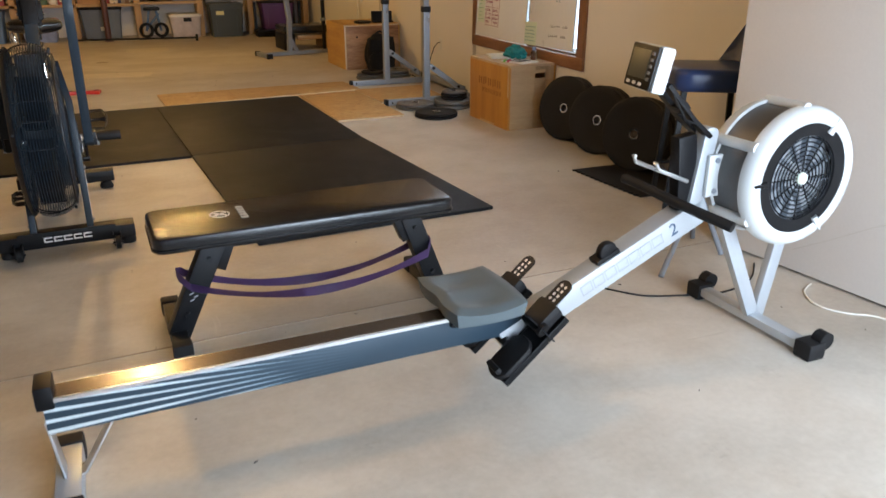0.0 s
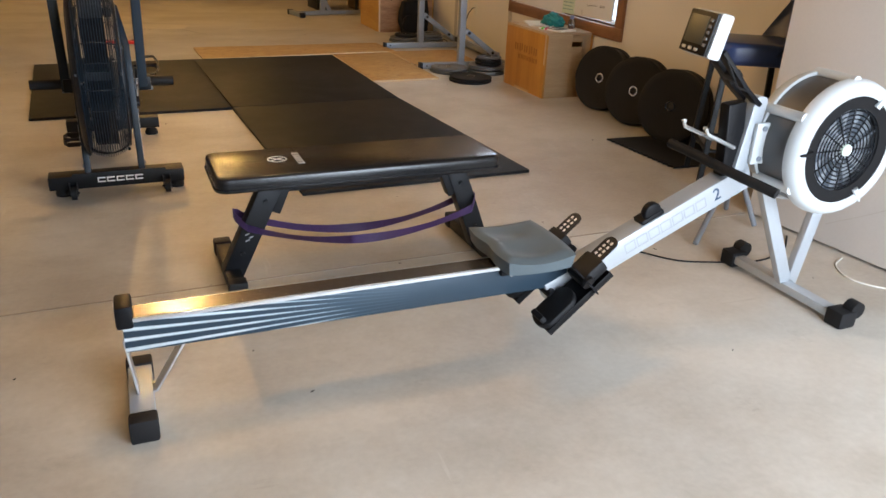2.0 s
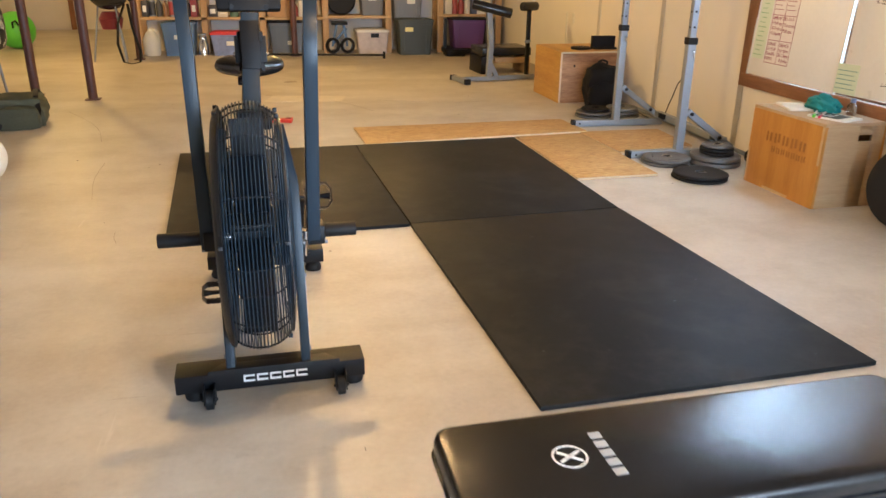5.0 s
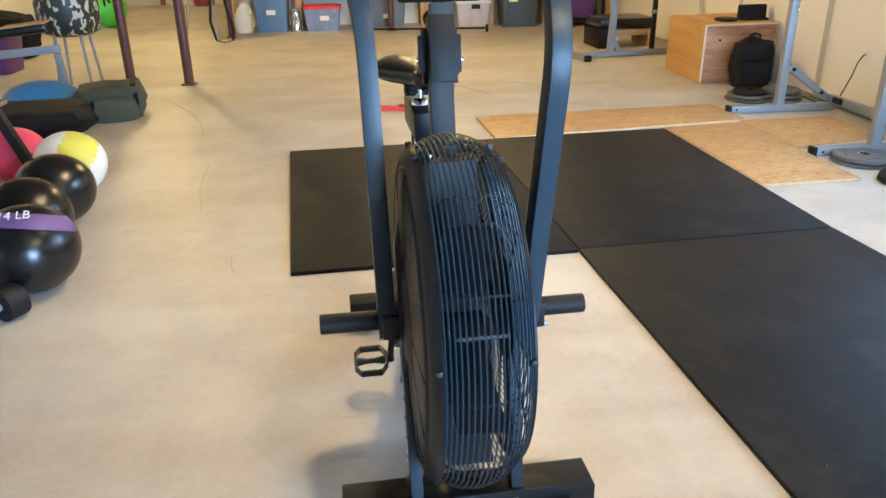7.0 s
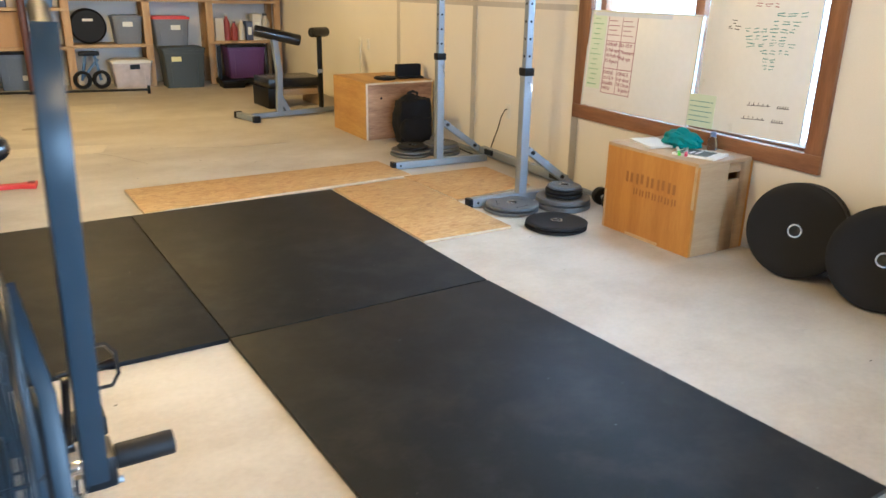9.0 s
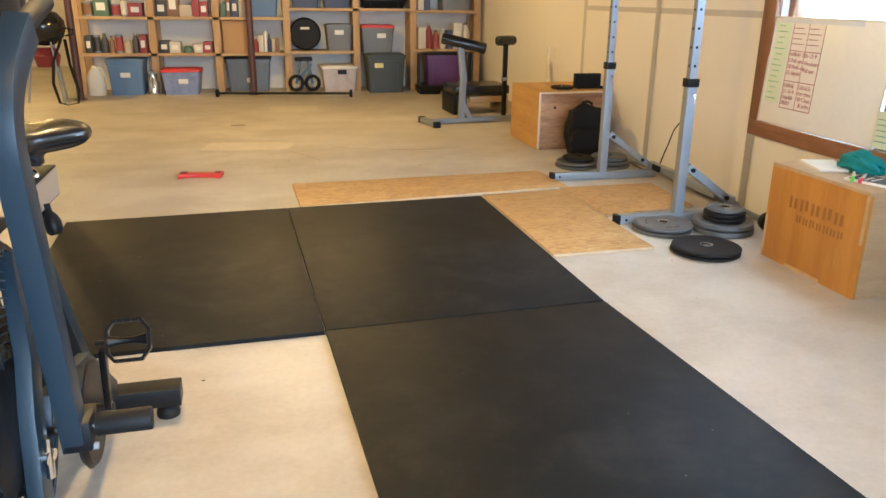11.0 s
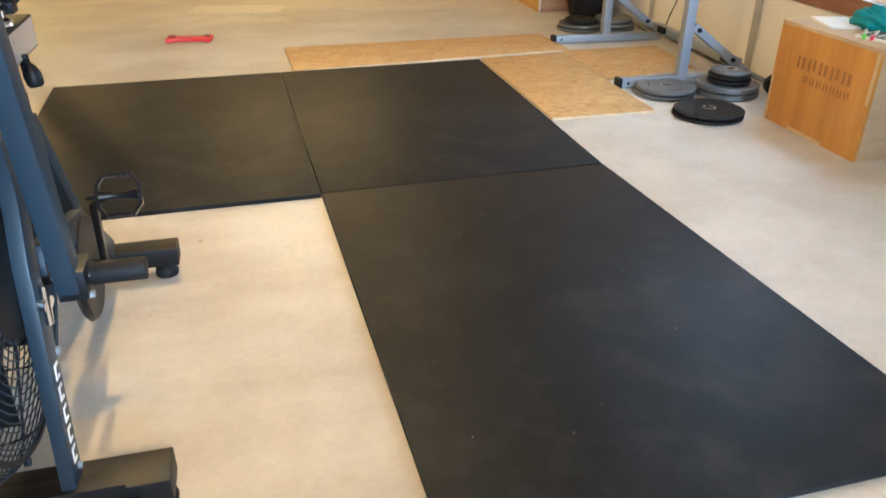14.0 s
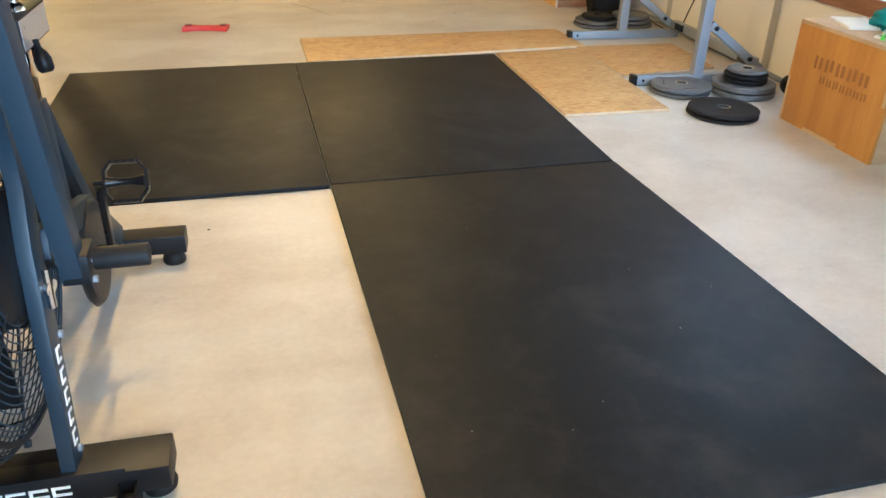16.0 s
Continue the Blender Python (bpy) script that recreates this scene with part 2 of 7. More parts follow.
M = {
    "floor": concrete(), "osb": strand_board(), "mat": rubber_mat(), "rail": rail_graphic(),
    "drywall": surface("drywall_paper", (0.77, 0.73, 0.665), 0.85, vary=0.035, fine=160, coarse=1.2, bump=0.08),
    "tape": surface("joint_compound", (0.52, 0.49, 0.45), 0.85, vary=0.08, fine=60, coarse=3, bump=0.15),
    "paint": surface("white_wall_paint", (0.60, 0.577, 0.553), 0.7, vary=0.03, fine=90, coarse=1.5, bump=0.12),
    # dark tone chosen to cut light bounced off the unseen ceiling
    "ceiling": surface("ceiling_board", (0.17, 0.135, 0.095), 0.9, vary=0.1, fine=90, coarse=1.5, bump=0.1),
    "trim": wood("stained_trim_wood", (0.33, 0.155, 0.068), (0.20, 0.085, 0.034), 1, 10, 0.38, False),
    "trimv": wood("stained_trim_wood_upright", (0.33, 0.155, 0.068), (0.20, 0.085, 0.034), 2, 10, 0.38, False),
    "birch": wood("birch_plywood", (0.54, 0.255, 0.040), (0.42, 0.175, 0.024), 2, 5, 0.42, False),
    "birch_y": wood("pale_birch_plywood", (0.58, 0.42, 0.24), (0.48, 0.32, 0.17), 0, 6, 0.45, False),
    "fir": wood("fir_plywood", (0.60, 0.36, 0.19), (0.20, 0.085, 0.035), 0, 4, 0.55, True),
    "fir_x": wood("fir_plywood_face", (0.62, 0.37, 0.085), (0.42, 0.205, 0.036), 1, 3.5, 0.5, True),
    "stud": wood("pine_stud", (0.55, 0.37, 0.19), (0.42, 0.26, 0.12), 2, 8, 0.65),
    "plank": wood("pine_plank", (0.55, 0.39, 0.21), (0.43, 0.28, 0.13), 0, 8, 0.65),
    "black": surface("black_plastic", (0.005, 0.005, 0.006), 0.45, vary=0.2, bump=0.1, fine=200, spec=0.2),
    "rubber": surface("black_rubber", (0.007, 0.007, 0.008), 0.62, vary=0.2, bump=0.25, fine=180, spec=0.3),
    "vinyl": surface("black_vinyl", (0.008, 0.008, 0.009), 0.24, vary=0.15, bump=0.22, fine=220, coarse=3),
    "coat": surface("black_powder_coat", (0.006, 0.007, 0.009), 0.42, vary=0.15, bump=0.2, fine=400, spec=0.25),
    "slate": surface("slate_powder_coat", (0.016, 0.028, 0.042), 0.42, vary=0.1, bump=0.15, fine=420, spec=0.30),
    "silver": surface("silver_powder_coat", (0.44, 0.47, 0.50), 0.38, 0.35, vary=0.06, bump=0.08, fine=300),
    "grey_steel": surface("grey_painted_steel", (0.25, 0.28, 0.32), 0.42, 0.2, vary=0.08, bump=0.1, fine=150),
    "alu": surface("brushed_aluminium", (0.66, 0.68, 0.70), 0.30, 0.85, vary=0.05, bump=0.08, fine=30, stretch=(0.3, 8, 8)),
    "chrome": surface("chrome", (0.75, 0.75, 0.76), 0.12, 1.0, vary=0.03, bump=0.0),
    "rail_top": surface("worn_steel_track", (0.27, 0.24, 0.215), 0.20, 0.9, vary=0.08, bump=0.04, fine=40, stretch=(0.3, 8, 8)),
    "white": surface("white_plastic", (0.55, 0.58, 0.59), 0.38, vary=0.04, bump=0.05, fine=200),
    "mesh_grey": surface("perforated_steel", (0.13, 0.13, 0.13), 0.45, 0.6, vary=0.15, bump=0.4, fine=500),
    "seat": surface("grey_seat_foam", (0.085, 0.108, 0.118), 0.5, vary=0.08, bump=0.15, fine=150),
    "purple": surface("purple_latex", (0.115, 0.065, 0.20), 0.55, vary=0.15, bump=0.1, fine=120),
    "cast": surface("grey_cast_iron", (0.135, 0.14, 0.146), 0.5, 0.45, vary=0.18, bump=0.35, fine=120),
    "post": surface("oxide_red_paint", (0.085, 0.034, 0.027), 0.42, vary=0.25, bump=0.15, fine=60),
    "red": surface("red_vinyl", (0.62, 0.045, 0.035), 0.45, vary=0.1, bump=0.1),
    "blue_bin": surface("blue_polythene", (0.115, 0.20, 0.36), 0.5, vary=0.08, bump=0.1),
    "navy_bin": surface("navy_polythene", (0.055, 0.075, 0.15), 0.5, vary=0.1, bump=0.1),
    "grey_bin": surface("grey_blue_polythene", (0.13, 0.16, 0.21), 0.5, vary=0.1, bump=0.1),
    "green_bin": surface("dark_green_polythene", (0.042, 0.052, 0.05), 0.5, vary=0.1, bump=0.1),
    "purple_bin": surface("purple_polythene", (0.095, 0.032, 0.15), 0.45, vary=0.1, bump=0.1),
    "clear_bin": surface("milky_polythene", (0.50, 0.45, 0.45), 0.35, vary=0.15, fine=14, coarse=9, bump=0.1),
    "clear_blue": surface("pale_blue_polythene", (0.20, 0.25, 0.42), 0.35, vary=0.2, fine=16, coarse=8, bump=0.1),
    "grey_lid": surface("grey_tote_plastic", (0.17, 0.18, 0.20), 0.45, vary=0.1, bump=0.1),
    "label": surface("paper_label", (0.78, 0.77, 0.70), 0.7, vary=0.04, bump=0.0),
    "yellow_label": surface("yellow_paper_label", (0.72, 0.68, 0.34), 0.7, vary=0.04, bump=0.0),
    "card": surface("brown_cardboard", (0.46, 0.28, 0.13), 0.75, vary=0.08, bump=0.1),
    "navy": surface("navy_leatherette", (0.020, 0.042, 0.130), 0.32, vary=0.12, bump=0.12, fine=140),
    "olive": surface("olive_canvas", (0.055, 0.064, 0.043), 0.8, vary=0.25, bump=0.5, fine=90),
    "pack": surface("black_nylon", (0.006, 0.0065, 0.009), 0.75, vary=0.3, bump=0.4, fine=70, spec=0.25),
    "teal": surface("teal_cotton", (0.012, 0.20, 0.215), 0.85, vary=0.18, bump=0.5, fine=120),
    "board": surface("whiteboard_enamel", (0.78, 0.785, 0.79), 0.30, vary=0.03, bump=0.0, fine=30),
    "alu_edge": surface("aluminium_edge", (0.60, 0.62, 0.63), 0.35, 0.7, vary=0.05, bump=0.05),
    "ink_red": surface("dark_red_marker_ink", (0.28, 0.06, 0.12), 0.6, vary=0.1, bump=0.0),
    "ink_green": surface("green_marker_ink", (0.10, 0.36, 0.14), 0.6, vary=0.1, bump=0.0),
    "ink_teal": surface("teal_marker_ink", (0.05, 0.27, 0.27), 0.6, vary=0.1, bump=0.0),
    "ink_black": surface("black_marker_ink", (0.03, 0.03, 0.05), 0.6, vary=0.1, bump=0.0),
    "wash_green": surface("pale_green_wash", (0.66, 0.76, 0.62), 0.4, vary=0.05, bump=0.0),
    "wash_pink": surface("pale_pink_wash", (0.79, 0.75, 0.755), 0.4, vary=0.05, bump=0.0),
    "wash_blue": surface("pale_blue_wash", (0.62, 0.68, 0.78), 0.4, vary=0.06, bump=0.0),
    "decal": surface("white_decal", (0.78, 0.78, 0.78), 0.45, vary=0.03, bump=0.0),
    "burn": surface("branded_mark", (0.29, 0.120, 0.026), 0.6, vary=0.15, bump=0.0),
    "decal_blue": surface("blue_decal", (0.035, 0.075, 0.14), 0.4, vary=0.05, bump=0.0),
    "decal_grey": surface("pale_outline_decal", (0.36, 0.38, 0.41), 0.4, vary=0.05, bump=0.0),
    "lcd": surface("lcd_glass", (0.060, 0.068, 0.060), 0.38, vary=0.05, bump=0.0),
    "yellow": surface("yellow_vinyl", (0.66, 0.60, 0.07), 0.45, vary=0.06, bump=0.12),
    "cream": surface("white_vinyl", (0.72, 0.71, 0.66), 0.45, vary=0.05, bump=0.12),
    "pink": surface("pink_red_vinyl", (0.62, 0.05, 0.11), 0.45, vary=0.06, bump=0.12),
    "sky_blue": surface("blue_rubber_dome", (0.07, 0.22, 0.52), 0.35, vary=0.08, bump=0.08),
    "lime": surface("lime_vinyl", (0.14, 0.62, 0.05), 0.4, vary=0.06, bump=0.05),
    "camo": camo(), "gloss": surface("gloss_black_alloy", (0.005, 0.005, 0.006), 0.28, vary=0.1, bump=0.03, fine=120, spec=0.3), "glass": glass("window_glass"), "bottle": glass("clear_bottle", (0.85, 0.93, 0.97), 0.1),
    "bulb": glow("bulb_glass", (1.0, 0.78, 0.5), 18.0), "day": glow("bright_sky_backdrop", (0.74, 0.89, 1.0), 7.0),
    "porcelain": surface("white_porcelain", (0.8, 0.79, 0.76), 0.25, vary=0.02, bump=0.0),
    # floor reflections painted as a paler concrete tone
    "patch": surface("painted_floor_reflection", (0.60, 0.55, 0.46), 0.6, vary=0.1, fine=40, coarse=5, bump=0.1),
    "edge": surface("pale_board_edge", (0.62, 0.50, 0.34), 0.7, vary=0.15, fine=200, coarse=20, bump=0.2),
    "slab": surface("control_joint_shadow", (0.34, 0.30, 0.24), 0.9, vary=0.2, bump=0.3),
    "drag": surface("drag_mark", (0.34, 0.295, 0.24), 0.8, vary=0.2, bump=0.1),
    "cable": surface("white_cable", (0.72, 0.70, 0.64), 0.5, vary=0.05, bump=0.0),
    "wine": surface("dark_red_enamel", (0.16, 0.015, 0.02), 0.35, vary=0.1, bump=0.05),
    "kettle": surface("black_enamel", (0.012, 0.012, 0.013), 0.16, vary=0.1, bump=0.02),
    "door": surface("cream_door_paint", (0.70, 0.64, 0.52), 0.5, vary=0.03, bump=0.05),
}
for i, c in enumerate([(0.30, 0.05, 0.05), (0.62, 0.58, 0.5), (0.06, 0.08, 0.16), (0.5, 0.42, 0.3), (0.10, 0.18, 0.12), (0.66, 0.64, 0.6), (0.22, 0.12, 0.06), (0.05, 0.05, 0.055)]):
    M["goods_%d" % i] = surface("mixed_goods_%d" % i, c, 0.5, vary=0.1, bump=0.05)

# ---- mesh helpers ----


def cube(bm, c, s, rot=None):
    m = Matrix.Translation(c)
    if rot is not None:
        m = m @ Euler([radians(a) for a in rot]).to_matrix().to_4x4()
    return bmesh.ops.create_cube(bm, size=1.0, matrix=m @ Matrix.Diagonal((*s, 1)))["verts"]


def span(bm, lo, hi):
    return cube(bm, [(a + b) / 2 for a, b in zip(lo, hi)], [b - a for a, b in zip(lo, hi)])


def rod(bm, a, b, r, r2=None, seg=14):
    a, b = Vector(a), Vector(b)
    d = b - a
    m = Matrix.Translation((a + b) / 2) @ d.to_track_quat("Z", "Y").to_matrix().to_4x4()
    bmesh.ops.create_cone(bm, cap_ends=True, segments=seg, radius1=r, radius2=r if r2 is None else r2, depth=d.length, matrix=m)


def sweep(bm, pts, section, closed=False, cap=True, up=(0, 0, 1)):
    """Sweeps a closed section (list of (side, up) pairs) along points."""
    pts = [Vector(p) for p in pts]
    n, rings = len(pts), []
    for i, p in enumerate(pts):
        a = pts[i - 1] if (i or closed) else p
        b = pts[(i + 1) % n] if (i < n - 1 or closed) else p
        t = (b - a).normalized()
        ref = Vector(up)
        if abs(t.dot(ref)) > 0.98:
            ref = Vector((0, 1, 0))
        side = t.cross(ref).normalized()
        top = side.cross(t)
        rings.append([bm.verts.new(p + side * u + top * v) for u, v in section])
    k = len(section)
    for i in range(n if closed else n - 1):
        r, q = rings[i], rings[(i + 1) % n]
        for j in range(k):
            bm.faces.new((r[j], r[(j + 1) % k], q[(j + 1) % k], q[j]))
    if cap and not closed:
        bm.faces.new(rings[0][::-1])
        bm.faces.new(rings[-1])


def circle(r, seg=8):
    return [(r * math.cos(2 * math.pi * i / seg), r * math.sin(2 * math.pi * i / seg)) for i in range(seg)]


def oblong(w, h):
    return [(-w / 2, -h / 2), (w / 2, -h / 2), (w / 2, h / 2), (-w / 2, h / 2)]


def lathe(bm, profile, m=None, seg=32, closed=False):
    """Turns (radius, height) pairs round z, then places them by m."""
    m = m or Matrix()
    rings = []
    for r, h in profile:
        if r < 1e-6:
            rings.append([bm.verts.new(m @ Vector((0, 0, h)))])
        else:
            rings.append([bm.verts.new(m @ Vector((r * math.cos(2 * math.pi * i / seg), r * math.sin(2 * math.pi * i / seg), h))) for i in range(seg)])
    pairs = list(zip(rings, rings[1:])) + ([(rings[-1], rings[0])] if closed else [])
    for p, q in pairs:
        for i in range(seg):
            j = (i + 1) % seg
            if len(p) == 1 and len(q) == 1:
                continue
            if len(p) == 1:
                bm.faces.new((p[0], q[i], q[j]))
            elif len(q) == 1:
                bm.faces.new((p[i], p[j], q[0]))
            else:
                bm.faces.new((p[i], p[j], q[j], q[i]))


def slab(bm, outline, z0, z1):
    """A prism from an outline in plan."""
    lo = [bm.verts.new((x, y, z0)) for x, y in outline]
    hi = [bm.verts.new((x, y, z1)) for x, y in outline]
    n = len(outline)
    bm.faces.new(lo[::-1]), bm.faces.new(hi)
    for i in range(n):
        bm.faces.new((lo[i], lo[(i + 1) % n], hi[(i + 1) % n], hi[i]))


def rounded(w, d, r, seg=5):
    """A rectangle in plan with round corners."""
    out = []
    for sx, sy, a in ((1, 1, 0), (-1, 1, 90), (-1, -1, 180), (1, -1, 270)):
        for i in range(seg + 1):
            t = radians(a + 90 * i / seg)
            out.append((sx * (w / 2 - r) + r * math.cos(t), sy * (d / 2 - r) + r * math.sin(t)))
    return out


def meshed(name, bm, mat, bevel=0.0, smooth=40, segs=2):
    bmesh.ops.recalc_face_normals(bm, faces=bm.faces)
    if bevel:
        sharp = [e for e in bm.edges if len(e.link_faces) == 2 and e.calc_face_angle(0) > 0.6]
        bmesh.ops.bevel(bm, geom=sharp, offset=bevel, segments=segs, affect="EDGES", profile=0.6, clamp_overlap=True)
    me = bpy.data.meshes.new(name)
    bm.to_mesh(me)
    bm.free()
    for x in (mat if isinstance(mat, (list, tuple)) else [mat]):
        me.materials.append(x)
    me.polygons.foreach_set("use_smooth", [True] * len(me.polygons))
    me.set_sharp_from_angle(angle=radians(smooth))
    return me


def part(name, bm, mat, parent, label="", bevel=0.0, smooth=40):
    ob = new(name, meshed(name, bm, mat, bevel, smooth))
    ob.parent = parent
    return tagged(ob, label) if label else ob


def thing(name, m, label, category, group=""):
    ob = new(name)
    ob.empty_display_size = 0.1
    ob.matrix_world = m
    return tagged(ob, label, category, group)


def structure(name, bm, mat, label="", bevel=0.0, category=""):
    ob = new(name, meshed(name, bm, mat, bevel))
    return tagged(ob, label, category, kind="structure")


def solid(name, bm, mat, m, label, category, bevel=0.0, group=""):
    ob = new(name, meshed(name, bm, mat, bevel))
    ob.matrix_world = m
    return tagged(ob, label, category, group)


def B():
    return bmesh.new()


def letters(name, text, size, mat, parent, m, label=""):
    """Writing as a thin mesh, in the built-in font, its left end at m."""
    cu = bpy.data.curves.new(name, "FONT")
    cu.body, cu.size, cu.extrude = text, size, 0.0006
    tmp = bpy.data.objects.new(name, cu)
    me = bpy.data.meshes.new_from_object(tmp)
    bpy.data.objects.remove(tmp)
    me.materials.clear()
    me.materials.append(mat)
    ob = new(name, me)
    ob.parent = parent
    ob.matrix_basis = m
    return tagged(ob, label) if label else ob

# ---- structure ----
X_R, X_L, Y_S, Y_N, Y_HALL, Z_C = 3.345, -4.9, -1.6, 13.25, 17.2, 2.45

bm = B()
span(bm, (X_L - 0.2, Y_S - 0.2, -0.15), (X_R + 0.3, Y_HALL + 0.3, 0.0))
structure("floor", bm, M["floor"], "worn beige concrete slab floor")
# saw-cut control joint in the slab
bm = B()
sweep(bm, [(X_L, 1.83, 0.0012), (-0.4, 2.055, 0.0012), (0.6, 2.115, 0.0012), (2.75, 2.21, 0.0012)], oblong(0.005, 0.002))
structure("floor_joint", bm, M["slab"], "thin dark control joint cut in the concrete")

# ceiling out of view, kept dark so shadows below stay deep
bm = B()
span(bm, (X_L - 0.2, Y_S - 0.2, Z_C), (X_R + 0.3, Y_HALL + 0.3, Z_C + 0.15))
structure("ceiling", bm, M["ceiling"], "plain dark brown ceiling, unseen, toned down to limit bounced light")

# long wall with the twin window's opening
W_Y0, W_Y1, W_Z0, W_Z1 = 4.40, 6.08, 0.56, 2.2
bm = B()
span(bm, (X_R, Y_S, 0), (X_R + 0.2, W_Y0, Z_C))
span(bm, (X_R, W_Y1, 0), (X_R + 0.2, Y_HALL, Z_C))
span(bm, (X_R, W_Y0, 0), (X_R + 0.2, W_Y1, W_Z0))
span(bm, (X_R, W_Y0, W_Z1), (X_R + 0.2, W_Y1, Z_C))
wall_east = structure("wall_east", bm, M["drywall"], "unpainted drywall with grey taped joints")
for y in (9.02, 7.56, 6.19):
    bm = B()
    span(bm, (X_R - 0.003, y - 0.035, 0.0), (X_R + 0.01, y + 0.035, Z_C))
    part("joint_tape", bm, M["tape"], wall_east)
bm = B()
span(bm, (X_R - 0.004, 6.24, 1.15), (X_R + 0.01, 9.0, 1.19))
part("joint_tape", bm, M["tape"], wall_east)
bm = B()
span(bm, (-2.15, Y_N, 0), (X_R, Y_N + 0.12, Z_C))
structure("wall_north", bm, M["drywall"], "drywall behind the storage shelves")
bm = B()
span(bm, (X_L, Y_HALL, 0), (X_R, Y_HALL + 0.15, Z_C))
structure("wall_hall", bm, M["drywall"], "pale drywall at the end of the hall")
bm = B()
span(bm, (X_L - 0.2, Y_S, 0), (X_L, Y_HALL, Z_C))
structure("wall_west", bm, M["drywall"], "plain pale drywall")
# south wall with the patio door's opening
bm = B()
span(bm, (X_L, Y_S - 0.2, 0), (0.9, Y_S, Z_C))
span(bm, (2.95, Y_S - 0.2, 0), (X_R, Y_S, Z_C))
span(bm, (0.9, Y_S - 0.2, 2.1), (2.95, Y_S, Z_C))
structure("wall_south", bm, M["paint"], "painted wall round the patio door")
# short white partition beside the stool
PA, PB = (2.765, 2.2), (3.05, 0.05)
bm = B()
slab(bm, [PA, PB, (PB[0] + 0.3, PB[1]), (PA[0] + 0.1, PA[1] + 0.0)], 0.012, Z_C)
structure("wall_partition", bm, M["paint"], "white painted partition with a fine crack", 0.003)
bm = B()
span(bm, (PB[0], Y_S, 0), (PB[0] + 0.1, 0.05, Z_C))
structure("wall_corner", bm, M["paint"], "plain white painted wall")

# hall door and its frame, far end
bm = B()
span(bm, (-4.85, Y_HALL - 0.03, 0.02), (-4.05, Y_HALL + 0.0, 2.05))
structure("door_1", bm, M["door"], "closed cream painted door at the end of the hall", 0.004)
bm = B()
span(bm, (-4.04, Y_HALL - 0.045, 0), (-3.95, Y_HALL, 2.14))
structure("door_frame", bm, M["trimv"], "brown stained door casing", 0.004)

# twin window: stained casing, frames, glass, two boards stand on the sill
win = new("window_1")
tagged(win, "twin window in brown stained wood, daylight behind it", "window", kind="structure")
for name, lo, hi, mt in (
        ("casing", (X_R - 0.022, W_Y0 - 0.09, W_Z0 - 0.09), (X_R + 0.02, W_Y1 + 0.12, W_Z0), "trim"),
        ("casing", (X_R - 0.022, W_Y0 - 0.09, W_Z1), (X_R + 0.02, W_Y1 + 0.12, W_Z1 + 0.10), "trim"),
        ("casing", (X_R - 0.022, W_Y0 - 0.09, W_Z0), (X_R + 0.02, W_Y0, W_Z1), "trimv"),
        ("casing", (X_R - 0.022, W_Y1, W_Z0), (X_R + 0.02, W_Y1 + 0.12, W_Z1), "trimv"),
        ("mullion", (X_R + 0.05, 5.20, W_Z0), (X_R + 0.14, 5.27, W_Z1), "trimv"),
        ("sash_rail", (X_R + 0.06, 5.27, 1.28), (X_R + 0.12, W_Y1, 1.34), "trim"),
        ("sash_rail", (X_R + 0.06, W_Y0, 1.28), (X_R + 0.12, 5.20, 1.34), "trim"),
        ("sash_stile", (X_R + 0.06, W_Y1 - 0.05, W_Z0), (X_R + 0.12, W_Y1, W_Z1), "trimv"),
        ("sash_stile", (X_R + 0.06, W_Y0, W_Z0), (X_R + 0.12, W_Y0 + 0.03, W_Z1), "trimv"),
        ("window_sill", (X_R + 0.02, W_Y0, W_Z0 - 0.02), (X_R + 0.19, W_Y1, W_Z0 + 0.015), "trim")):
    bm = B()
    span(bm, lo, hi)
    part(name, bm, M[mt], win, bevel=0.004)
for y0, y1 in ((W_Y0 + 0.03, 5.20), (5.27, W_Y1 - 0.05)):
    bm = B()
    span(bm, (X_R + 0.088, y0, W_Z0 + 0.016), (X_R + 0.092, y1, W_Z1))
    pane = part("pane", bm, M["glass"], win)
    pane.visible_shadow = False
bm = B()
span(bm, (X_R + 1.4, 2.0, -0.5), (X_R + 1.41, 9.0, 3.5))
structure("backdrop", bm, M["day"], "bright overcast sky beyond the window")
bm = B()
span(bm, (-4.0, Y_S - 2.0, -0.5), (5.0, Y_S - 1.99, 3.5))
structure("backdrop", bm, M["day"], "bright overcast sky beyond the patio door")

# bulbs on the ceiling
for i, (x, y, w) in enumerate(BULBS):
    fx = thing("ceiling_light", pose(x, y, Z_C), "bare warm bulb in a white porcelain ceiling holder", "light", "ceiling bulbs")
    bm = B()
    lathe(bm, [(0, 0), (0.055, 0), (0.055, -0.012), (0.03, -0.03), (0.022, -0.05), (0, -0.05)])
    part("holder", bm, M["porcelain"], fx)
    bm = B()
    lathe(bm, [(0.013, -0.05), (0.016, -0.065), (0.028, -0.09), (0.03, -0.105), (0.022, -0.128), (0, -0.136)], seg=16)
    bl = part("bulb", bm, M["bulb"], fx)
    bl.visible_shadow = False
    lamp("bulb_light", "POINT", pose(x, y, BULB_Z), w, AMBER if y > 9 else WARM, size=0.035)

# steel columns
for x, y in ((-1.84, 8.95), (-2.44, 9.25), (0.13, 12.45), (-1.96, 12.2)):
    bm = B()
    rod(bm, (0, 0, 0.008), (0, 0, Z_C), 0.043, seg=24)
    col = thing("steel_column", pose(x, y, 0), "dark oxide-red round steel post standing on the slab", "post", "steel posts")
    part("shaft", bm, M["post"], col)
    bm = B()
    slab(bm, rounded(0.13, 0.13, 0.01), 0, 0.009)
    part("base_plate", bm, M["post"], col)


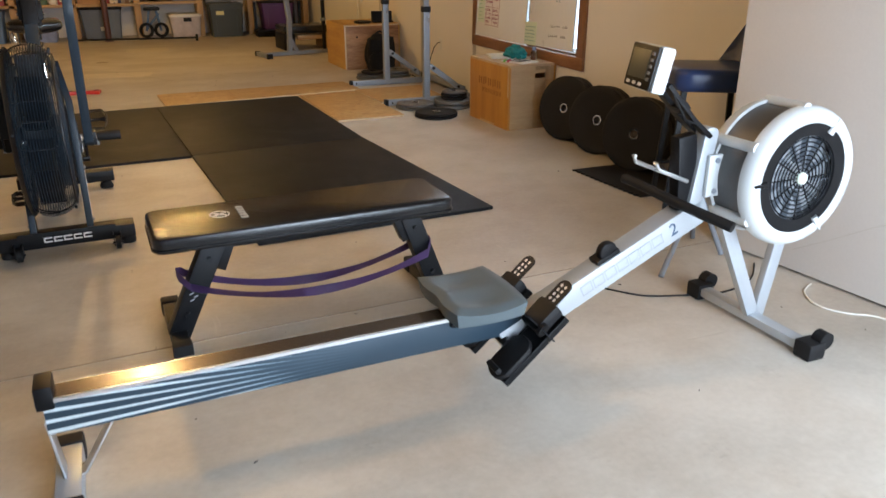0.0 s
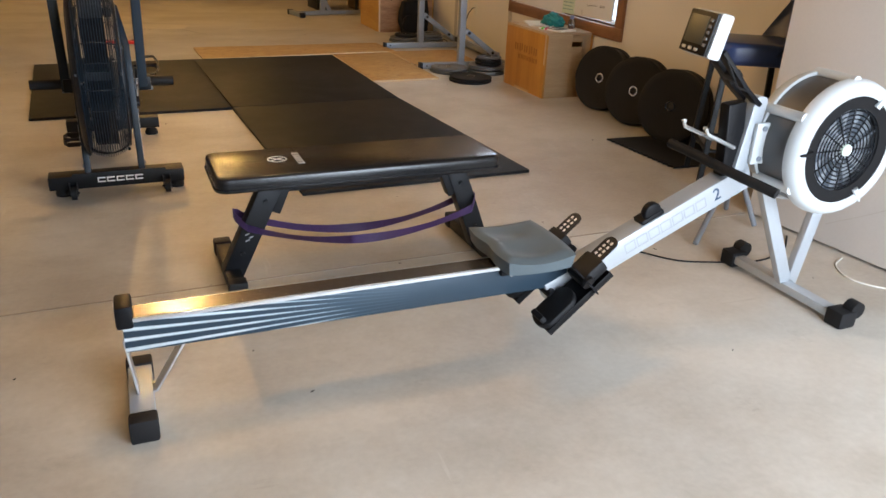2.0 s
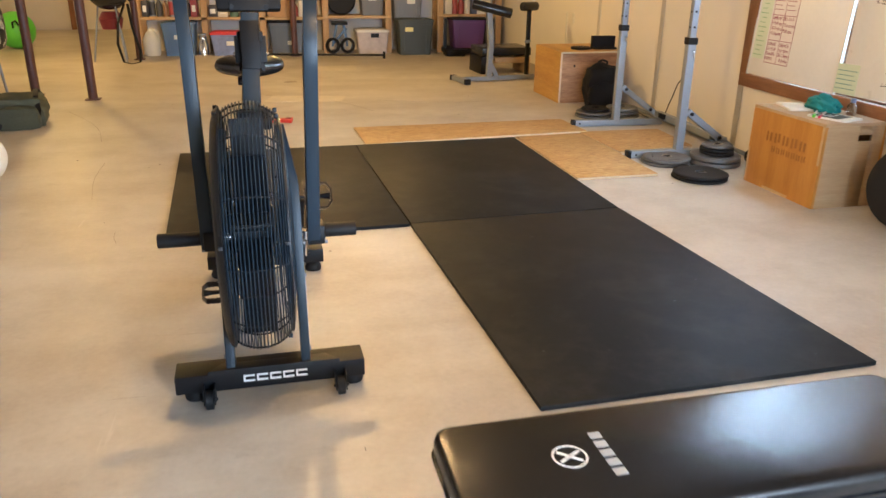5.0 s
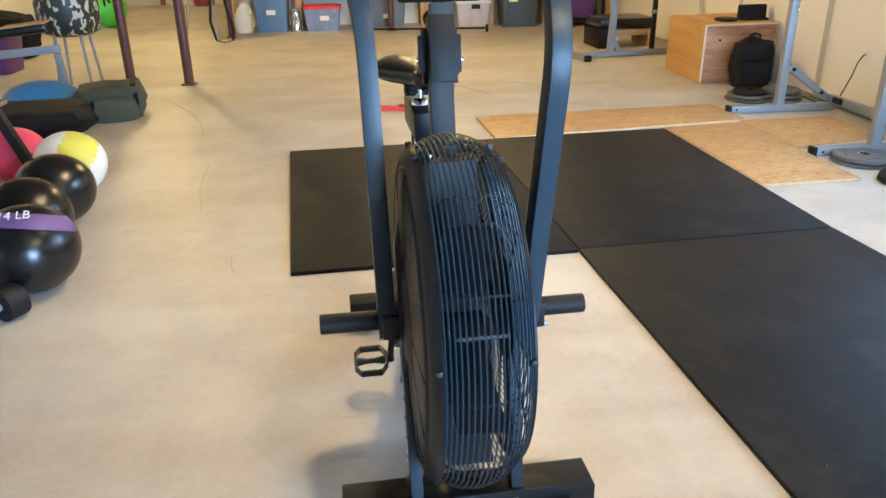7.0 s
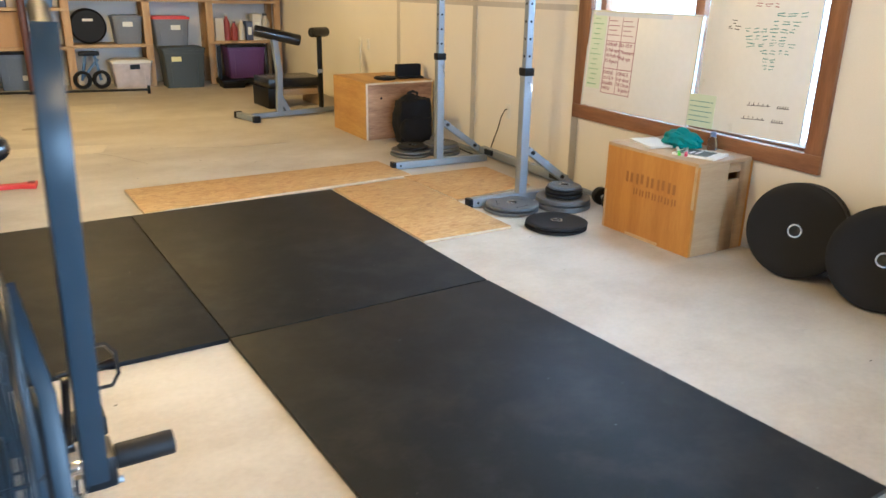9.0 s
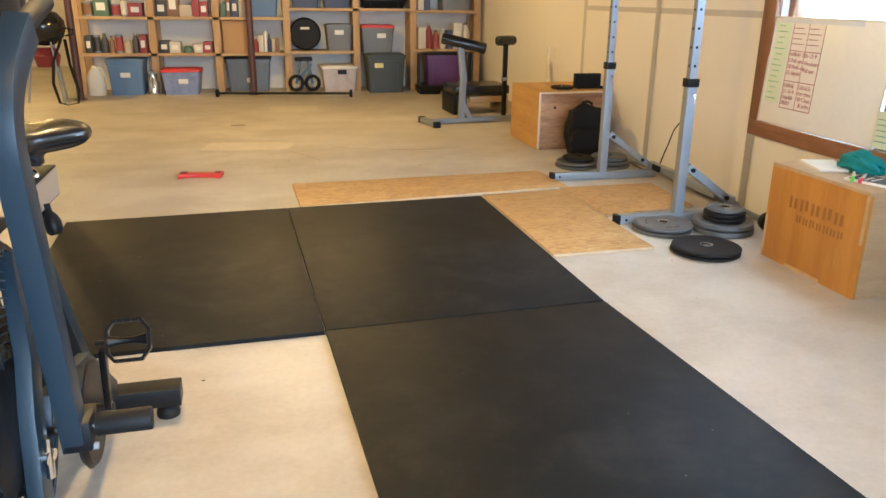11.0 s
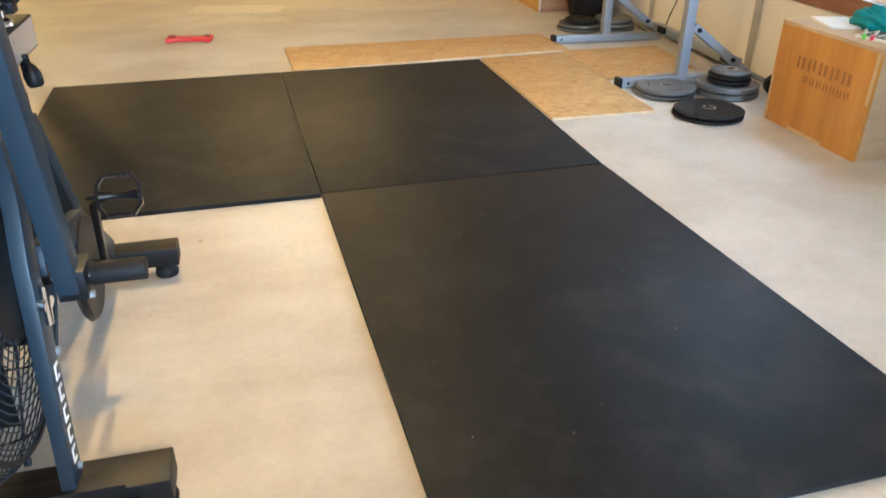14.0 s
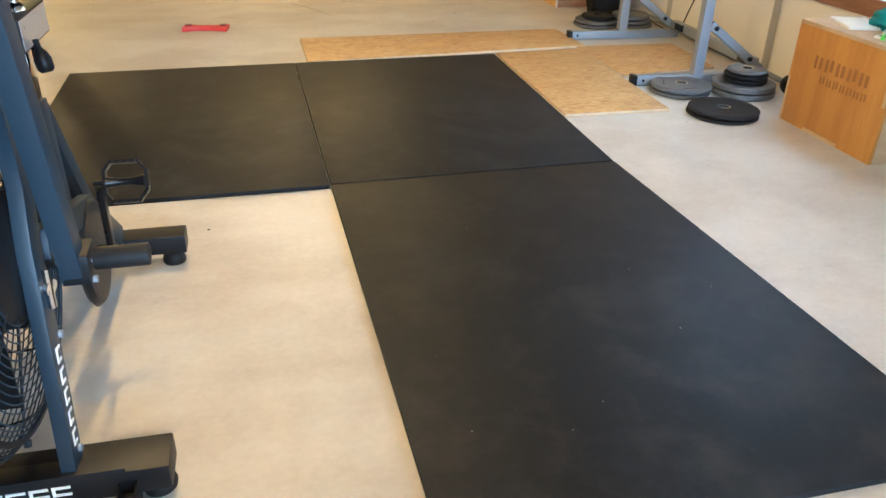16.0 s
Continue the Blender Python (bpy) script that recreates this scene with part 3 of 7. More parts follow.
# ---- floor mats ----
def mat_sheet(name, corners, label, th=0.018, mt="mat", group="stall mats", category="rubber mat"):
    c = Vector((sum(p[0] for p in corners) / 4, sum(p[1] for p in corners) / 4, 0))
    bm = B()
    slab(bm, [(p[0] - c.x, p[1] - c.y) for p in corners], 0.0, th)
    if mt == "osb":
        bm.normal_update()
        for f in bm.faces:
            f.material_index = 0 if abs(f.normal.z) > 0.5 else 1
    return solid(name, bm, [M[mt], M["edge"]] if mt == "osb" else M[mt], Matrix.Translation(c), label, category, 0.003, group)


mat_sheet("rubber_mat", [(0.515, 6.572), (0.643, 4.736), (1.834, 4.828), (1.754, 6.665)], "black rubber stall mat lying on the concrete")
mat_sheet("rubber_mat", [(0.643, 4.728), (0.776, 2.950), (2.012, 3.027), (1.836, 4.820)], "black scuffed rubber stall mat lying on the concrete")
mat_sheet("rubber_mat", [(-0.723, 6.472), (-0.566, 4.650), (0.639, 4.727), (0.511, 6.572)], "black rubber stall mat beside the exercise bike")
mat_sheet("plywood_sheet", [(0.548, 7.205), (0.59, 6.60), (2.42, 6.83), (2.372, 7.33)], "orange-brown strand board sheet at the mats' far end", 0.018, "osb", "platform sheets", "board")
mat_sheet("plywood_sheet", [(1.772, 6.68), (1.823, 5.447), (2.389, 5.475), (2.345, 6.74)], "orange-brown strand board sheet beside the mats", 0.019, "osb", "platform sheets", "board")
mat_sheet("plywood_sheet", [(2.35, 6.80), (2.392, 6.10), (3.03, 6.22), (3.04, 6.83)], "orange-brown strand board under the squat stand", 0.017, "osb", "platform sheets", "board")


# ---- rowing machine ----
def rowing_machine(m):
    t = thing("rowing_machine", m, "silver and black indoor rowing machine with a white flywheel housing", "rowing machine")
    # rear leg and foot
    bm = B()
    sweep(bm, [(-0.030, 0, 0.225), (-0.010, 0, 0.035)], oblong(0.006, 0.06), up=(0, 1, 0))
    sweep(bm, [(0.0, 0, 0.05), (0.035, 0, 0.06), (0.12, 0, 0.20)], oblong(0.006, 0.05), up=(0, 1, 0))
    part("rear_leg", bm, M["alu"], t, bevel=0.002)
    bm = B()
    cube(bm, (-0.006, 0, 0.035), (0.062, 0.26, 0.05))
    part("rear_foot_bar", bm, M["silver"], t, bevel=0.004)
    for s in (-1, 1):
        bm = B()
        cube(bm, (-0.006, s * 0.14, 0.034), (0.07, 0.05, 0.066))
        part("rear_foot_cap", bm, M["rubber"], t, bevel=0.008)
    # monorail: web, top track, chrome edges, end cap
    bm = B()
    span(bm, (-0.028, -0.034, 0.192), (1.26, 0.034, 0.284))
    part("monorail", bm, M["rail"], t, "dark blue monorail with pale swept stripes", bevel=0.004)
    bm = B()
    for s in (-1, 1):
        span(bm, (-0.02, s * 0.036 - 0.004, 0.280), (1.26, s * 0.036 + 0.004, 0.290))
    part("rail_edge", bm, M["alu"], t, "bright aluminium edge")
    bm = B()
    span(bm, (-0.02, -0.033, 0.2835), (1.25, 0.033, 0.2905))
    part("track", bm, M["rail_top"], t, "worn shiny steel track")
    bm = B()
    span(bm, (-0.042, -0.042, 0.262), (0.0, 0.042, 0.325))
    part("end_cap", bm, M["black"], t, "black plastic end cap", bevel=0.008)
    bm = B()
    span(bm, (-0.0435, -0.02, 0.282), (-0.0415, 0.02, 0.312))
    part("end_sticker", bm, M["decal"], t)
    # seat on its carriage
    bm = B()
    nx, ny = 20, 22
    grid = []
    for i in range(nx + 1):
        row = []
        for j in range(ny + 1):
            u, v = i / nx * 2 - 1, j / ny * 2 - 1
            notch = 0.012 * math.exp(-(v / 0.35) ** 2) if u < 0 else 0.0
            x = 1.103 + u * (0.122 - 0.012 * v * v) - (-notch if u < -0.6 else 0)
            y = v * (0.152 - 0.010 * u * u)
            dish = 0.010 * (math.exp(-((abs(v) - 0.48) / 0.26) ** 2 - ((u + 0.05) / 0.55) ** 2))
            edge = 0.012 * max(0, max(abs(u), abs(v)) - 0.8) / 0.2
            row.append(bm.verts.new((x, y, 0.352 - dish - edge + 0.012 * u * u)))
        grid.append(row)
    for i in range(nx):
        for j in range(ny):
            bm.faces.new((grid[i][j], grid[i + 1][j], grid[i + 1][j + 1], grid[i][j + 1]))
    ret = bmesh.ops.extrude_face_region(bm, geom=bm.faces[:])
    for vtx in [g for g in ret["geom"] if isinstance(g, bmesh.types.BMVert)]:
        vtx.co.z = 0.308
        vtx.co.x = 1.115 + (vtx.co.x - 1.115) * 0.93
        vtx.co.y *= 0.95
    seat = part("seat", bm, M["seat"], t, "moulded grey seat", smooth=60)
    bm = B()
    span(bm, (1.02, -0.05, 0.262), (1.21, 0.05, 0.310))
    part("carriage", bm, M["black"], seat, bevel=0.006)
    for x in (1.05, 1.18):
        bm = B()
        rod(bm, (x, -0.062, 0.272), (x, 0.062, 0.272), 0.007, seg=10)
        part("roller_bolt", bm, M["chrome"], seat)
    # front beam
    a0, a1 = Vector((1.20, 0, 0.165)), Vector((1.93, 0, 0.500))
    bm = B()
    sweep(bm, [a0, a1], oblong(0.072, 0.082))
    beam = part("front_beam", bm, M["silver"], t, "pale silver sloping front beam", bevel=0.005)
    d = (a1 - a0).normalized()
    up = Vector((0, -1, 0)).cross(d) * -1
    rot = Matrix(((d.x, 0, -d.z * -1 * 0 + 0), (0, 0, -1), (d.z, 1, 0)))
    ang = math.degrees(math.atan2(d.z, d.x))
    # brand mark as plain outlined blocks and a blue figure
    for i in range(7):
        bm = B()
        s = 0.315 + 0.047 * i
        p = a0 + d * s
        for dz0, dz1, dx0, dx1 in ((-0.018, -0.014, -0.021, 0.021), (0.014, 0.018, -0.021, 0.021), (-0.018, 0.018, -0.021, -0.017), (-0.018, 0.018, 0.017, 0.021)):
            vs = cube(bm, ((dx0 + dx1) / 2, -0.0362, (dz0 + dz1) / 2), (dx1 - dx0, 0.002, dz1 - dz0))
        bmesh.ops.transform(bm, matrix=Matrix.Translation(p) @ pose(0, 0, 0, 0, -ang, 0), verts=bm.verts)
        part("mark", bm, M["decal_grey"], beam)
    letters("numeral", "2", 0.062, M["decal_blue"], beam, Matrix.Translation(a0 + d * 0.655 + Vector((0, -0.0368, -0.018))) @ pose(0, 0, 0, 90, 0, 0) @ pose(0, 0, 0, 0, 0, ang), "dark blue numeral")
    bm = B()
    sweep(bm, [a0 + d * 0.06 - Vector((0, 0, 0.05)), a0 + d * 0.02 + Vector((0.05, 0, -0.02))], oblong(0.09, 0.03))
    part("joint_bracket", bm, M["black"], t, bevel=0.004)
    bm = B()
    rod(bm, (1.205, -0.055, 0.175), (1.205, 0.055, 0.175), 0.016)
    part("lock_knob", bm, M["black"], t)
    # handle hook on the beam
    bm = B()
    c = a0 + d * 0.425 + Vector((-0.02, 0, 0.045))
    lathe(bm, [(0.0, -0.014), (0.03, -0.014), (0.034, -0.006), (0.034, 0.006), (0.03, 0.014), (0.0, 0.014)], Matrix.Translation(c + Vector((0, -0.012, 0.012))) @ pose(0, 0, 0, 90, 0, 0), 20)
    cube(bm, c + Vector((0, -0.005, -0.005)), (0.085, 0.05, 0.022), (0, -ang, 0))
    part("chain_guide", bm, M["black"], t, bevel=0.003)
    # foot stretchers
    for s in (-1, 1):
        y = s * 0.105
        base = Matrix.Translation((1.145, y + 0.012, 0.102)) @ pose(0, 0, 0, 0, -41, 0) @ Matrix.Diagonal((0.80, 0.92, 0.85, 1))

        def local(bm):
            bmesh.ops.transform(bm, matrix=base, verts=bm.verts)
        bm = B()
        cube(bm, (0.165, 0, -0.012), (0.33, 0.112, 0.02))
        cube(bm, (0.165, -0.053, -0.004), (0.33, 0.006, 0.016))
        cube(bm, (0.165, 0.053, -0.004), (0.33, 0.006, 0.016))
        local(bm)
        fs = part("foot_board", bm, M["black"], t, bevel=0.003)
        bm = B()
        slab(bm, [(x + 0.085, y) for x, y in rounded(0.19, 0.108, 0.05, 6)], -0.002, 0.024)
        cube(bm, (0.018, 0, 0.022), (0.024, 0.07, 0.05))
        local(bm)
        part("heel_cup", bm, M["rubber"], fs, bevel=0.008)
        bm = B()
        sweep(bm, [(0.235, -0.062, -0.01), (0.235, -0.055, 0.05), (0.235, -0.02, 0.085), (0.235, 0.02, 0.085), (0.235, 0.055, 0.05), (0.235, 0.062, -0.01)], oblong(0.042, 0.005), up=(1, 0, 0))
        local(bm)
        part("foot_strap", bm, M["pack"], fs, "black webbing strap")
        bm = B()
        rod(bm, (0.235, -0.068, 0.045), (0.235, -0.056, 0.05), 0.026, seg=18)
        local(bm)
        part("strap_buckle", bm, M["black"], fs)
        # toe piece with a slotted tongue
        bm = B()
        cube(bm, (0.275, 0, 0.035), (0.12, 0.098, 0.05))
        local(bm)
        part("toe_block", bm, M["rubber"], fs, bevel=0.012)
        bm = B()
        slab(bm, [(x * 1.0 + 0.36, yy) for x, yy in rounded(0.15, 0.062, 0.028)], 0.045, 0.052)
        local(bm)
        tongue = part("flexfoot_tongue", bm, M["black"], fs)
        for k in range(4):
            for q in (-0.011, 0.011):
                bm = B()
                slab(bm, [(x + 0.345 + 0.021 * k, yy + q) for x, yy in rounded(0.013, 0.010, 0.003, 2)], 0.0445, 0.0527)
                local(bm)
                part("slot", bm, M["decal"], fs)
    # upright plate and arm
    bm = B()
    slab(bm, rounded(0.052, 0.275, 0.02), -0.024, 0.024)
    bmesh.ops.transform(bm, matrix=Matrix.Translation((1.895, -0.012, 0.625)) @ pose(0, 0, 0, 0, 8, 0) @ pose(0, 0, 0, 90, 0, 0), verts=bm.verts)
    plate = part("side_plate", bm, M["silver"], t, bevel=0.003)
    for dx, dz in ((0.045, 0.66), (0.045, 0.56)):
        bm = B()
        rod(bm, (1.885 + dx, -0.057, dz), (1.885 + dx, -0.050, dz), 0.009, seg=10)
        part("bolt", bm, M["grey_steel"], plate)
    bm = B()
    cube(bm, (1.965, -0.045, 0.61), (0.13, 0.014, 0.135))
    part("housing_bracket", bm, M["white"], t, bevel=0.003)
    bm = B()
    sweep(bm, [(1.855, 0.0, 0.50), (1.845, 0.0, 0.62), (1.83, 0.0, 0.74)], oblong(0.07, 0.045), up=(0, 1, 0))
    part("chain_box", bm, M["black"], t, bevel=0.006)
    bm = B()
    for y in (-0.03, 0.03):
        sweep(bm, [(1.90, y, 0.735), (1.83, y, 0.79), (1.715, y, 0.905)], oblong(0.014, 0.034), up=(0, 1, 0))
    cube(bm, (1.80, 0, 0.828), (0.03, 0.06, 0.03), (0, 45, 0))
    part("monitor_arm", bm, M["black"], t, bevel=0.003)
    bm = B()
    sweep(bm, [(1.73, -0.03, 0.90), (1.74, -0.05, 0.86), (1.78, -0.055, 0.80), (1.84, -0.04, 0.78)], circle(0.003, 6))
    part("sensor_cable", bm, M["rubber"], t)
    # monitor, turned towards the seat
    mm = Matrix.Translation((1.650, 0.0, 0.957)) @ pose(0, 0, 0, 0, 12, -10) @ Matrix.Diagonal((1, 0.9, 1, 1))
    bm = B()
    span(bm, (0.0, -0.088, -0.066), (0.045, 0.088, 0.066))
    bmesh.ops.transform(bm, matrix=mm, verts=bm.verts)
    mon = part("monitor", bm, M["white"], t, "white performance monitor", bevel=0.010)
    bm = B()
    span(bm, (-0.008, -0.080, -0.062), (0.004, 0.086, 0.062))
    bmesh.ops.transform(bm, matrix=mm, verts=bm.verts)
    part("monitor_face", bm, M["black"], mon, bevel=0.004)
    bm = B()
    span(bm, (-0.0105, -0.044, -0.034), (-0.007, 0.070, 0.048))
    bmesh.ops.transform(bm, matrix=mm, verts=bm.verts)
    part("screen", bm, M["lcd"], mon, bevel=0.001)
    for k in range(5):
        bm = B()
        span(bm, (-0.011, -0.066, 0.036 - 0.018 * k), (-0.007, -0.052, 0.045 - 0.018 * k))
        bmesh.ops.transform(bm, matrix=mm, verts=bm.verts)
        part("button", bm, M["grey_lid"], mon)
    for k in range(3):
        bm = B()
        span(bm, (-0.011, -0.030 + 0.038 * k, -0.054), (-0.007, -0.012 + 0.038 * k, -0.045))
        bmesh.ops.transform(bm, matrix=mm, verts=bm.verts)
        part("button", bm, M["decal"], mon)
    # handle hung in its rest
    bm = B()
    sweep(bm, [(1.855, -0.225, 0.505), (1.815, -0.12, 0.525), (1.80, -0.02, 0.535), (1.79, 0.08, 0.545), (1.775, 0.20, 0.555)], circle(0.0165, 12))
    handle = part("handle", bm, M["rubber"], t, "black foam grip handle")
    bm = B()
    rod(bm, (1.80, 0, 0.535), (1.86, 0, 0.535), 0.012, seg=10)
    part("chain_socket", bm, M["black"], handle)
    for q in (-1, 1):
        bm = B()
        sweep(bm, [(1.82, q * 0.05, 0.605), (1.70, q * 0.055, 0.655), (1.69, q * 0.055, 0.675), (1.69, q * 0.045, 0.675)], circle(0.0065, 8))
        part("handle_rest", bm, M["alu"], t, "bent steel handle rest prong")
    # flywheel housing: white rims, perforated band, grille
    fc = Vector((2.15, -0.085, 0.612))
    fm = Matrix.Translation(fc) @ pose(0, 0, 0, 90, 0, 0) @ Matrix.Diagonal((0.885, 0.885, 1, 1))      # local z points to the open side
    bm = B()
    lathe(bm, [(0.197, 0.110), (0.212, 0.118), (0.232, 0.113), (0.246, 0.098), (0.252, 0.080), (0.252, 0.066), (0.240, 0.062), (0.238, 0.085), (0.212, 0.102), (0.197, 0.100)], fm, 56, True)
    part("front_rim", bm, M["white"], t, "white plastic flywheel rim")
    bm = B()
    lathe(bm, [(0.0, -0.105), (0.20, -0.105), (0.240, -0.095), (0.250, -0.075), (0.250, -0.055), (0.238, -0.055), (0.230, -0.085), (0.0, -0.095)], fm, 56)
    part("rear_shell", bm, M["white"], t)
    bm = B()
    lathe(bm, [(0.236, -0.058), (0.236, 0.068), (0.231, 0.068), (0.231, -0.058)], fm, 56, True)
    part("perforated_band", bm, M["mesh_grey"], t, "dark perforated steel band")
    for a in (20, 92, 150, 215, 290, 345):
        bm = B()
        c = fm @ Vector((0.243 * math.cos(radians(a)), 0.243 * math.sin(radians(a)), 0.0))
        rod(bm, fm @ Vector((0.243 * math.cos(radians(a)), 0.243 * math.sin(radians(a)), -0.07)), fm @ Vector((0.243 * math.cos(radians(a)), 0.243 * math.sin(radians(a)), 0.085)), 0.017, seg=12)
        part("rim_boss", bm, M["white"], t)
    bm = B()
    lathe(bm, [(0.152, 0.106), (0.200, 0.108), (0.200, 0.098), (0.152, 0.098)], fm, 56, True)
    part("grille_ring", bm, M["black"], t)
    bm = B()
    for k in range(8):
        r = 0.036 + 0.0155 * k
        lathe(bm, [(r - 0.0028, 0.102), (r, 0.105), (r + 0.0028, 0.102), (r, 0.099)], fm, 48, True)
    for a in range(0, 360, 30):
        p = [fm @ Vector((rr * math.cos(radians(a)), rr * math.sin(radians(a)), 0.1)) for rr in (0.02, 0.155)]
        rod(bm, p[0], p[1], 0.0026, seg=6)
    part("grille", bm, M["coat"], t, "black concentric ring grille")
    bm = B()
    lathe(bm, [(0.0, 0.112), (0.016, 0.112), (0.022, 0.106), (0.022, 0.098), (0.0, 0.098)], fm, 24)
    part("hub_cap", bm, M["wash_green"], t, "pale green hub cap")
    bm = B()
    lathe(bm, [(0.0, 0.066), (0.15, 0.066), (0.22, 0.060), (0.22, -0.05), (0.0, -0.05)], fm, 40)
    part("flywheel", bm, M["silver"], t, "grey steel flywheel behind the grille")
    for k in range(12):
        bm = B()
        a = radians(30 * k + 8)
        p = [fm @ Vector((rr * math.cos(a + w), rr * math.sin(a + w), 0.075)) for rr, w in ((0.05, 0), (0.17, 0.25))]
        sweep(bm, p, oblong(0.004, 0.03), up=(0, 1, 0))
        part("fan_vane", bm, M["grey_steel"], t)
    for a in (180, 60, 300):
        bm = B()
        p = [fm @ Vector((rr * math.cos(radians(a)), rr * math.sin(radians(a)), z)) for rr, z in ((0.175, 0.110), (0.232, 0.118))]
        rod(bm, p[0], p[1], 0.011, 0.004, seg=8)
        part("grille_lug", bm, M["black"] if a == 180 else M["white"], t)
    # front legs and foot bar
    bm = B()
    sweep(bm, [(2.03, 0.0, 0.46), (2.245, 0.0, 0.035)], oblong(0.05, 0.03), up=(0, 1, 0))
    part("front_leg", bm, M["silver"], t, bevel=0.004)
    bm = B()
    sweep(bm, [(2.33, 0.0, 0.42), (2.265, 0.0, 0.035)], oblong(0.05, 0.03), up=(0, 1, 0))
    part("front_leg", bm, M["silver"], t, bevel=0.004)
    bm = B()
    span(bm, (2.215, -0.245, 0.018), (2.265, 0.235, 0.05))
    part("front_foot_bar", bm, M["silver"], t, bevel=0.005)
    for s in (-1, 1):
        bm = B()
        cube(bm, (2.243, s * 0.262, 0.031), (0.075, 0.07, 0.062))
        fcap = part("front_foot_cap", bm, M["rubber"], t, bevel=0.01)
        bm = B()
        rod(bm, (2.285, s * 0.27 - 0.02, 0.06), (2.285, s * 0.27 + 0.02, 0.06), 0.031, seg=18)
        part("transport_wheel", bm, M["rubber"], fcap)
    return t


rowing_machine(pose(0.062, 1.415, 0.0, 0, 0, 1.8))


# ---- weight bench ----
def weight_bench(m):
    t = thing("weight_bench", m, "flat weight bench with a black vinyl pad and steel legs", "bench")
    # pad
    bm = B()
    slab(bm, [(x - 0.048, y) for x, y in rounded(1.040, 0.315, 0.04)], 0.376, 0.434)
    part("pad", bm, M["vinyl"], t, "black padded vinyl cushion", bevel=0.014, smooth=60)
    bm = B()
    slab(bm, [(x - 0.048, y) for x, y in rounded(1.048, 0.322, 0.041)], 0.386, 0.392)
    part("piping", bm, M["vinyl"], t)
    # pale emblem and word bar
    bm = B()
    lathe(bm, [(0.030, 0.4345), (0.034, 0.4345), (0.034, 0.4352), (0.030, 0.4352)], Matrix.Translation((-0.335, 0.01, 0)), 28, True)
    cube(bm, (-0.335, 0.01, 0.4349), (0.052, 0.006, 0.0008), (0, 0, 30))
    cube(bm, (-0.335, 0.01, 0.4349), (0.052, 0.006, 0.0008), (0, 0, -40))
    part("emblem", bm, M["decal"], t, "thin pale round emblem")
    for k in range(5):
        bm = B()
        cube(bm, (-0.262, -0.05 + 0.028 * k, 0.4349), (0.024, 0.020, 0.0008))
        part("mark", bm, M["decal_grey"], t)
    bm = B()
    span(bm, (-0.37, -0.03, 0.325), (0.36, 0.03, 0.372))
    part("spine", bm, M["coat"], t, bevel=0.004)
    # raked legs with feet
    for s, x0, x1 in ((-1, -0.36, -0.520), (1, 0.335, 0.462)):
        bm = B()
        sweep(bm, [(x0, -0.01, 0.365), (x1, -0.01, 0.03)], oblong(0.075, 0.062), up=(0, 1, 0))
        leg = part("leg", bm, M["coat"], t, bevel=0.005)
        bm = B()
        sweep(bm, [(x0 + s * -0.055, -0.01, 0.37), (x0 + s * -0.005, -0.01, 0.25)], oblong(0.03, 0.05), up=(0, 1, 0))
        part("gusset", bm, M["coat"], leg, bevel=0.003)
        for z in (0.30, 0.11):
            bm = B()
            xx = x0 + (x1 - x0) * (0.365 - z) / 0.335
            rod(bm, (xx, -0.052, z), (xx, -0.044, z), 0.009, seg=10)
            part("bolt", bm, M["coat"], leg)
        bm = B()
        cube(bm, (x1, 0.045, 0.028), (0.055, 0.40, 0.05))
        fb = part("foot_bar", bm, M["coat"], t, bevel=0.004)
        for q in (-0.145, 0.235):
            bm = B()
            cube(bm, (x1, q, 0.03), (0.064, 0.055, 0.06))
            part("foot_cap", bm, M["rubber"], fb, bevel=0.008)
    for i in range(5):
        bm = B()
        cube(bm, (-0.462 + 0.013 * (i % 2), -0.0425, 0.16 + 0.012 * i), (0.016, 0.001, 0.004), (0, -20, 0))
        part("mark", bm, M["decal_grey"], t)
    return t


weight_bench(pose(0.885, 2.165, 0.0, 0, 0, 2.4))


def resistance_band():
    """A purple loop stretched round both bench legs, hanging slack."""
    xl, xr, z0 = 0.425, 1.285, 0.215
    pts = []
    n = 26
    for i in range(n + 1):
        u = i / n
        pts.append((xl + (xr - xl) * u, 2.085 + 0.02 * u, z0 - 0.012 * u - 0.092 * 4 * u * (1 - u) * 0.9))
    for a in range(1, 6):
        pts.append((xr + 0.035 * math.sin(math.pi * a / 6), 2.105 + 0.135 * a / 6, z0 + 0.012))
    for i in range(n + 1):
        u = 1 - i / n
        pts.append((xl + (xr - xl) * u, 2.225 + 0.015 * u, z0 - 0.008 - 0.006 * u - 0.098 * 4 * u * (1 - u) * 0.9))
    for a in range(1, 6):
        pts.append((xl - 0.04 * math.sin(math.pi * a / 6), 2.225 - 0.14 * a / 6, z0 + 0.035 - 0.03 * abs(a - 3) / 3))
    bm = B()
    pts = [Vector(p) for p in pts]
    rings = []
    k = len(pts)
    for i, p in enumerate(pts):
        tw = 0.5 + 0.9 * math.sin(i / k * 4 * math.pi + 0.6) if i < n or n + 6 < i < 2 * n + 6 else 0.1
        w = Vector((0, math.sin(tw), math.cos(tw))) * 0.0165
        rings.append((bm.verts.new(p + w), bm.verts.new(p - w)))
    for i in range(k):
        a, b = rings[i], rings[(i + 1) % k]
        bm.faces.new((a[0], a[1], b[1], b[0]))
    bmesh.ops.solidify(bm, geom=bm.faces[:], thickness=0.004)
    return solid("resistance_band", bm, M["purple"], Matrix(), "purple latex loop band slung round the bench legs", "exercise band")


resistance_band()


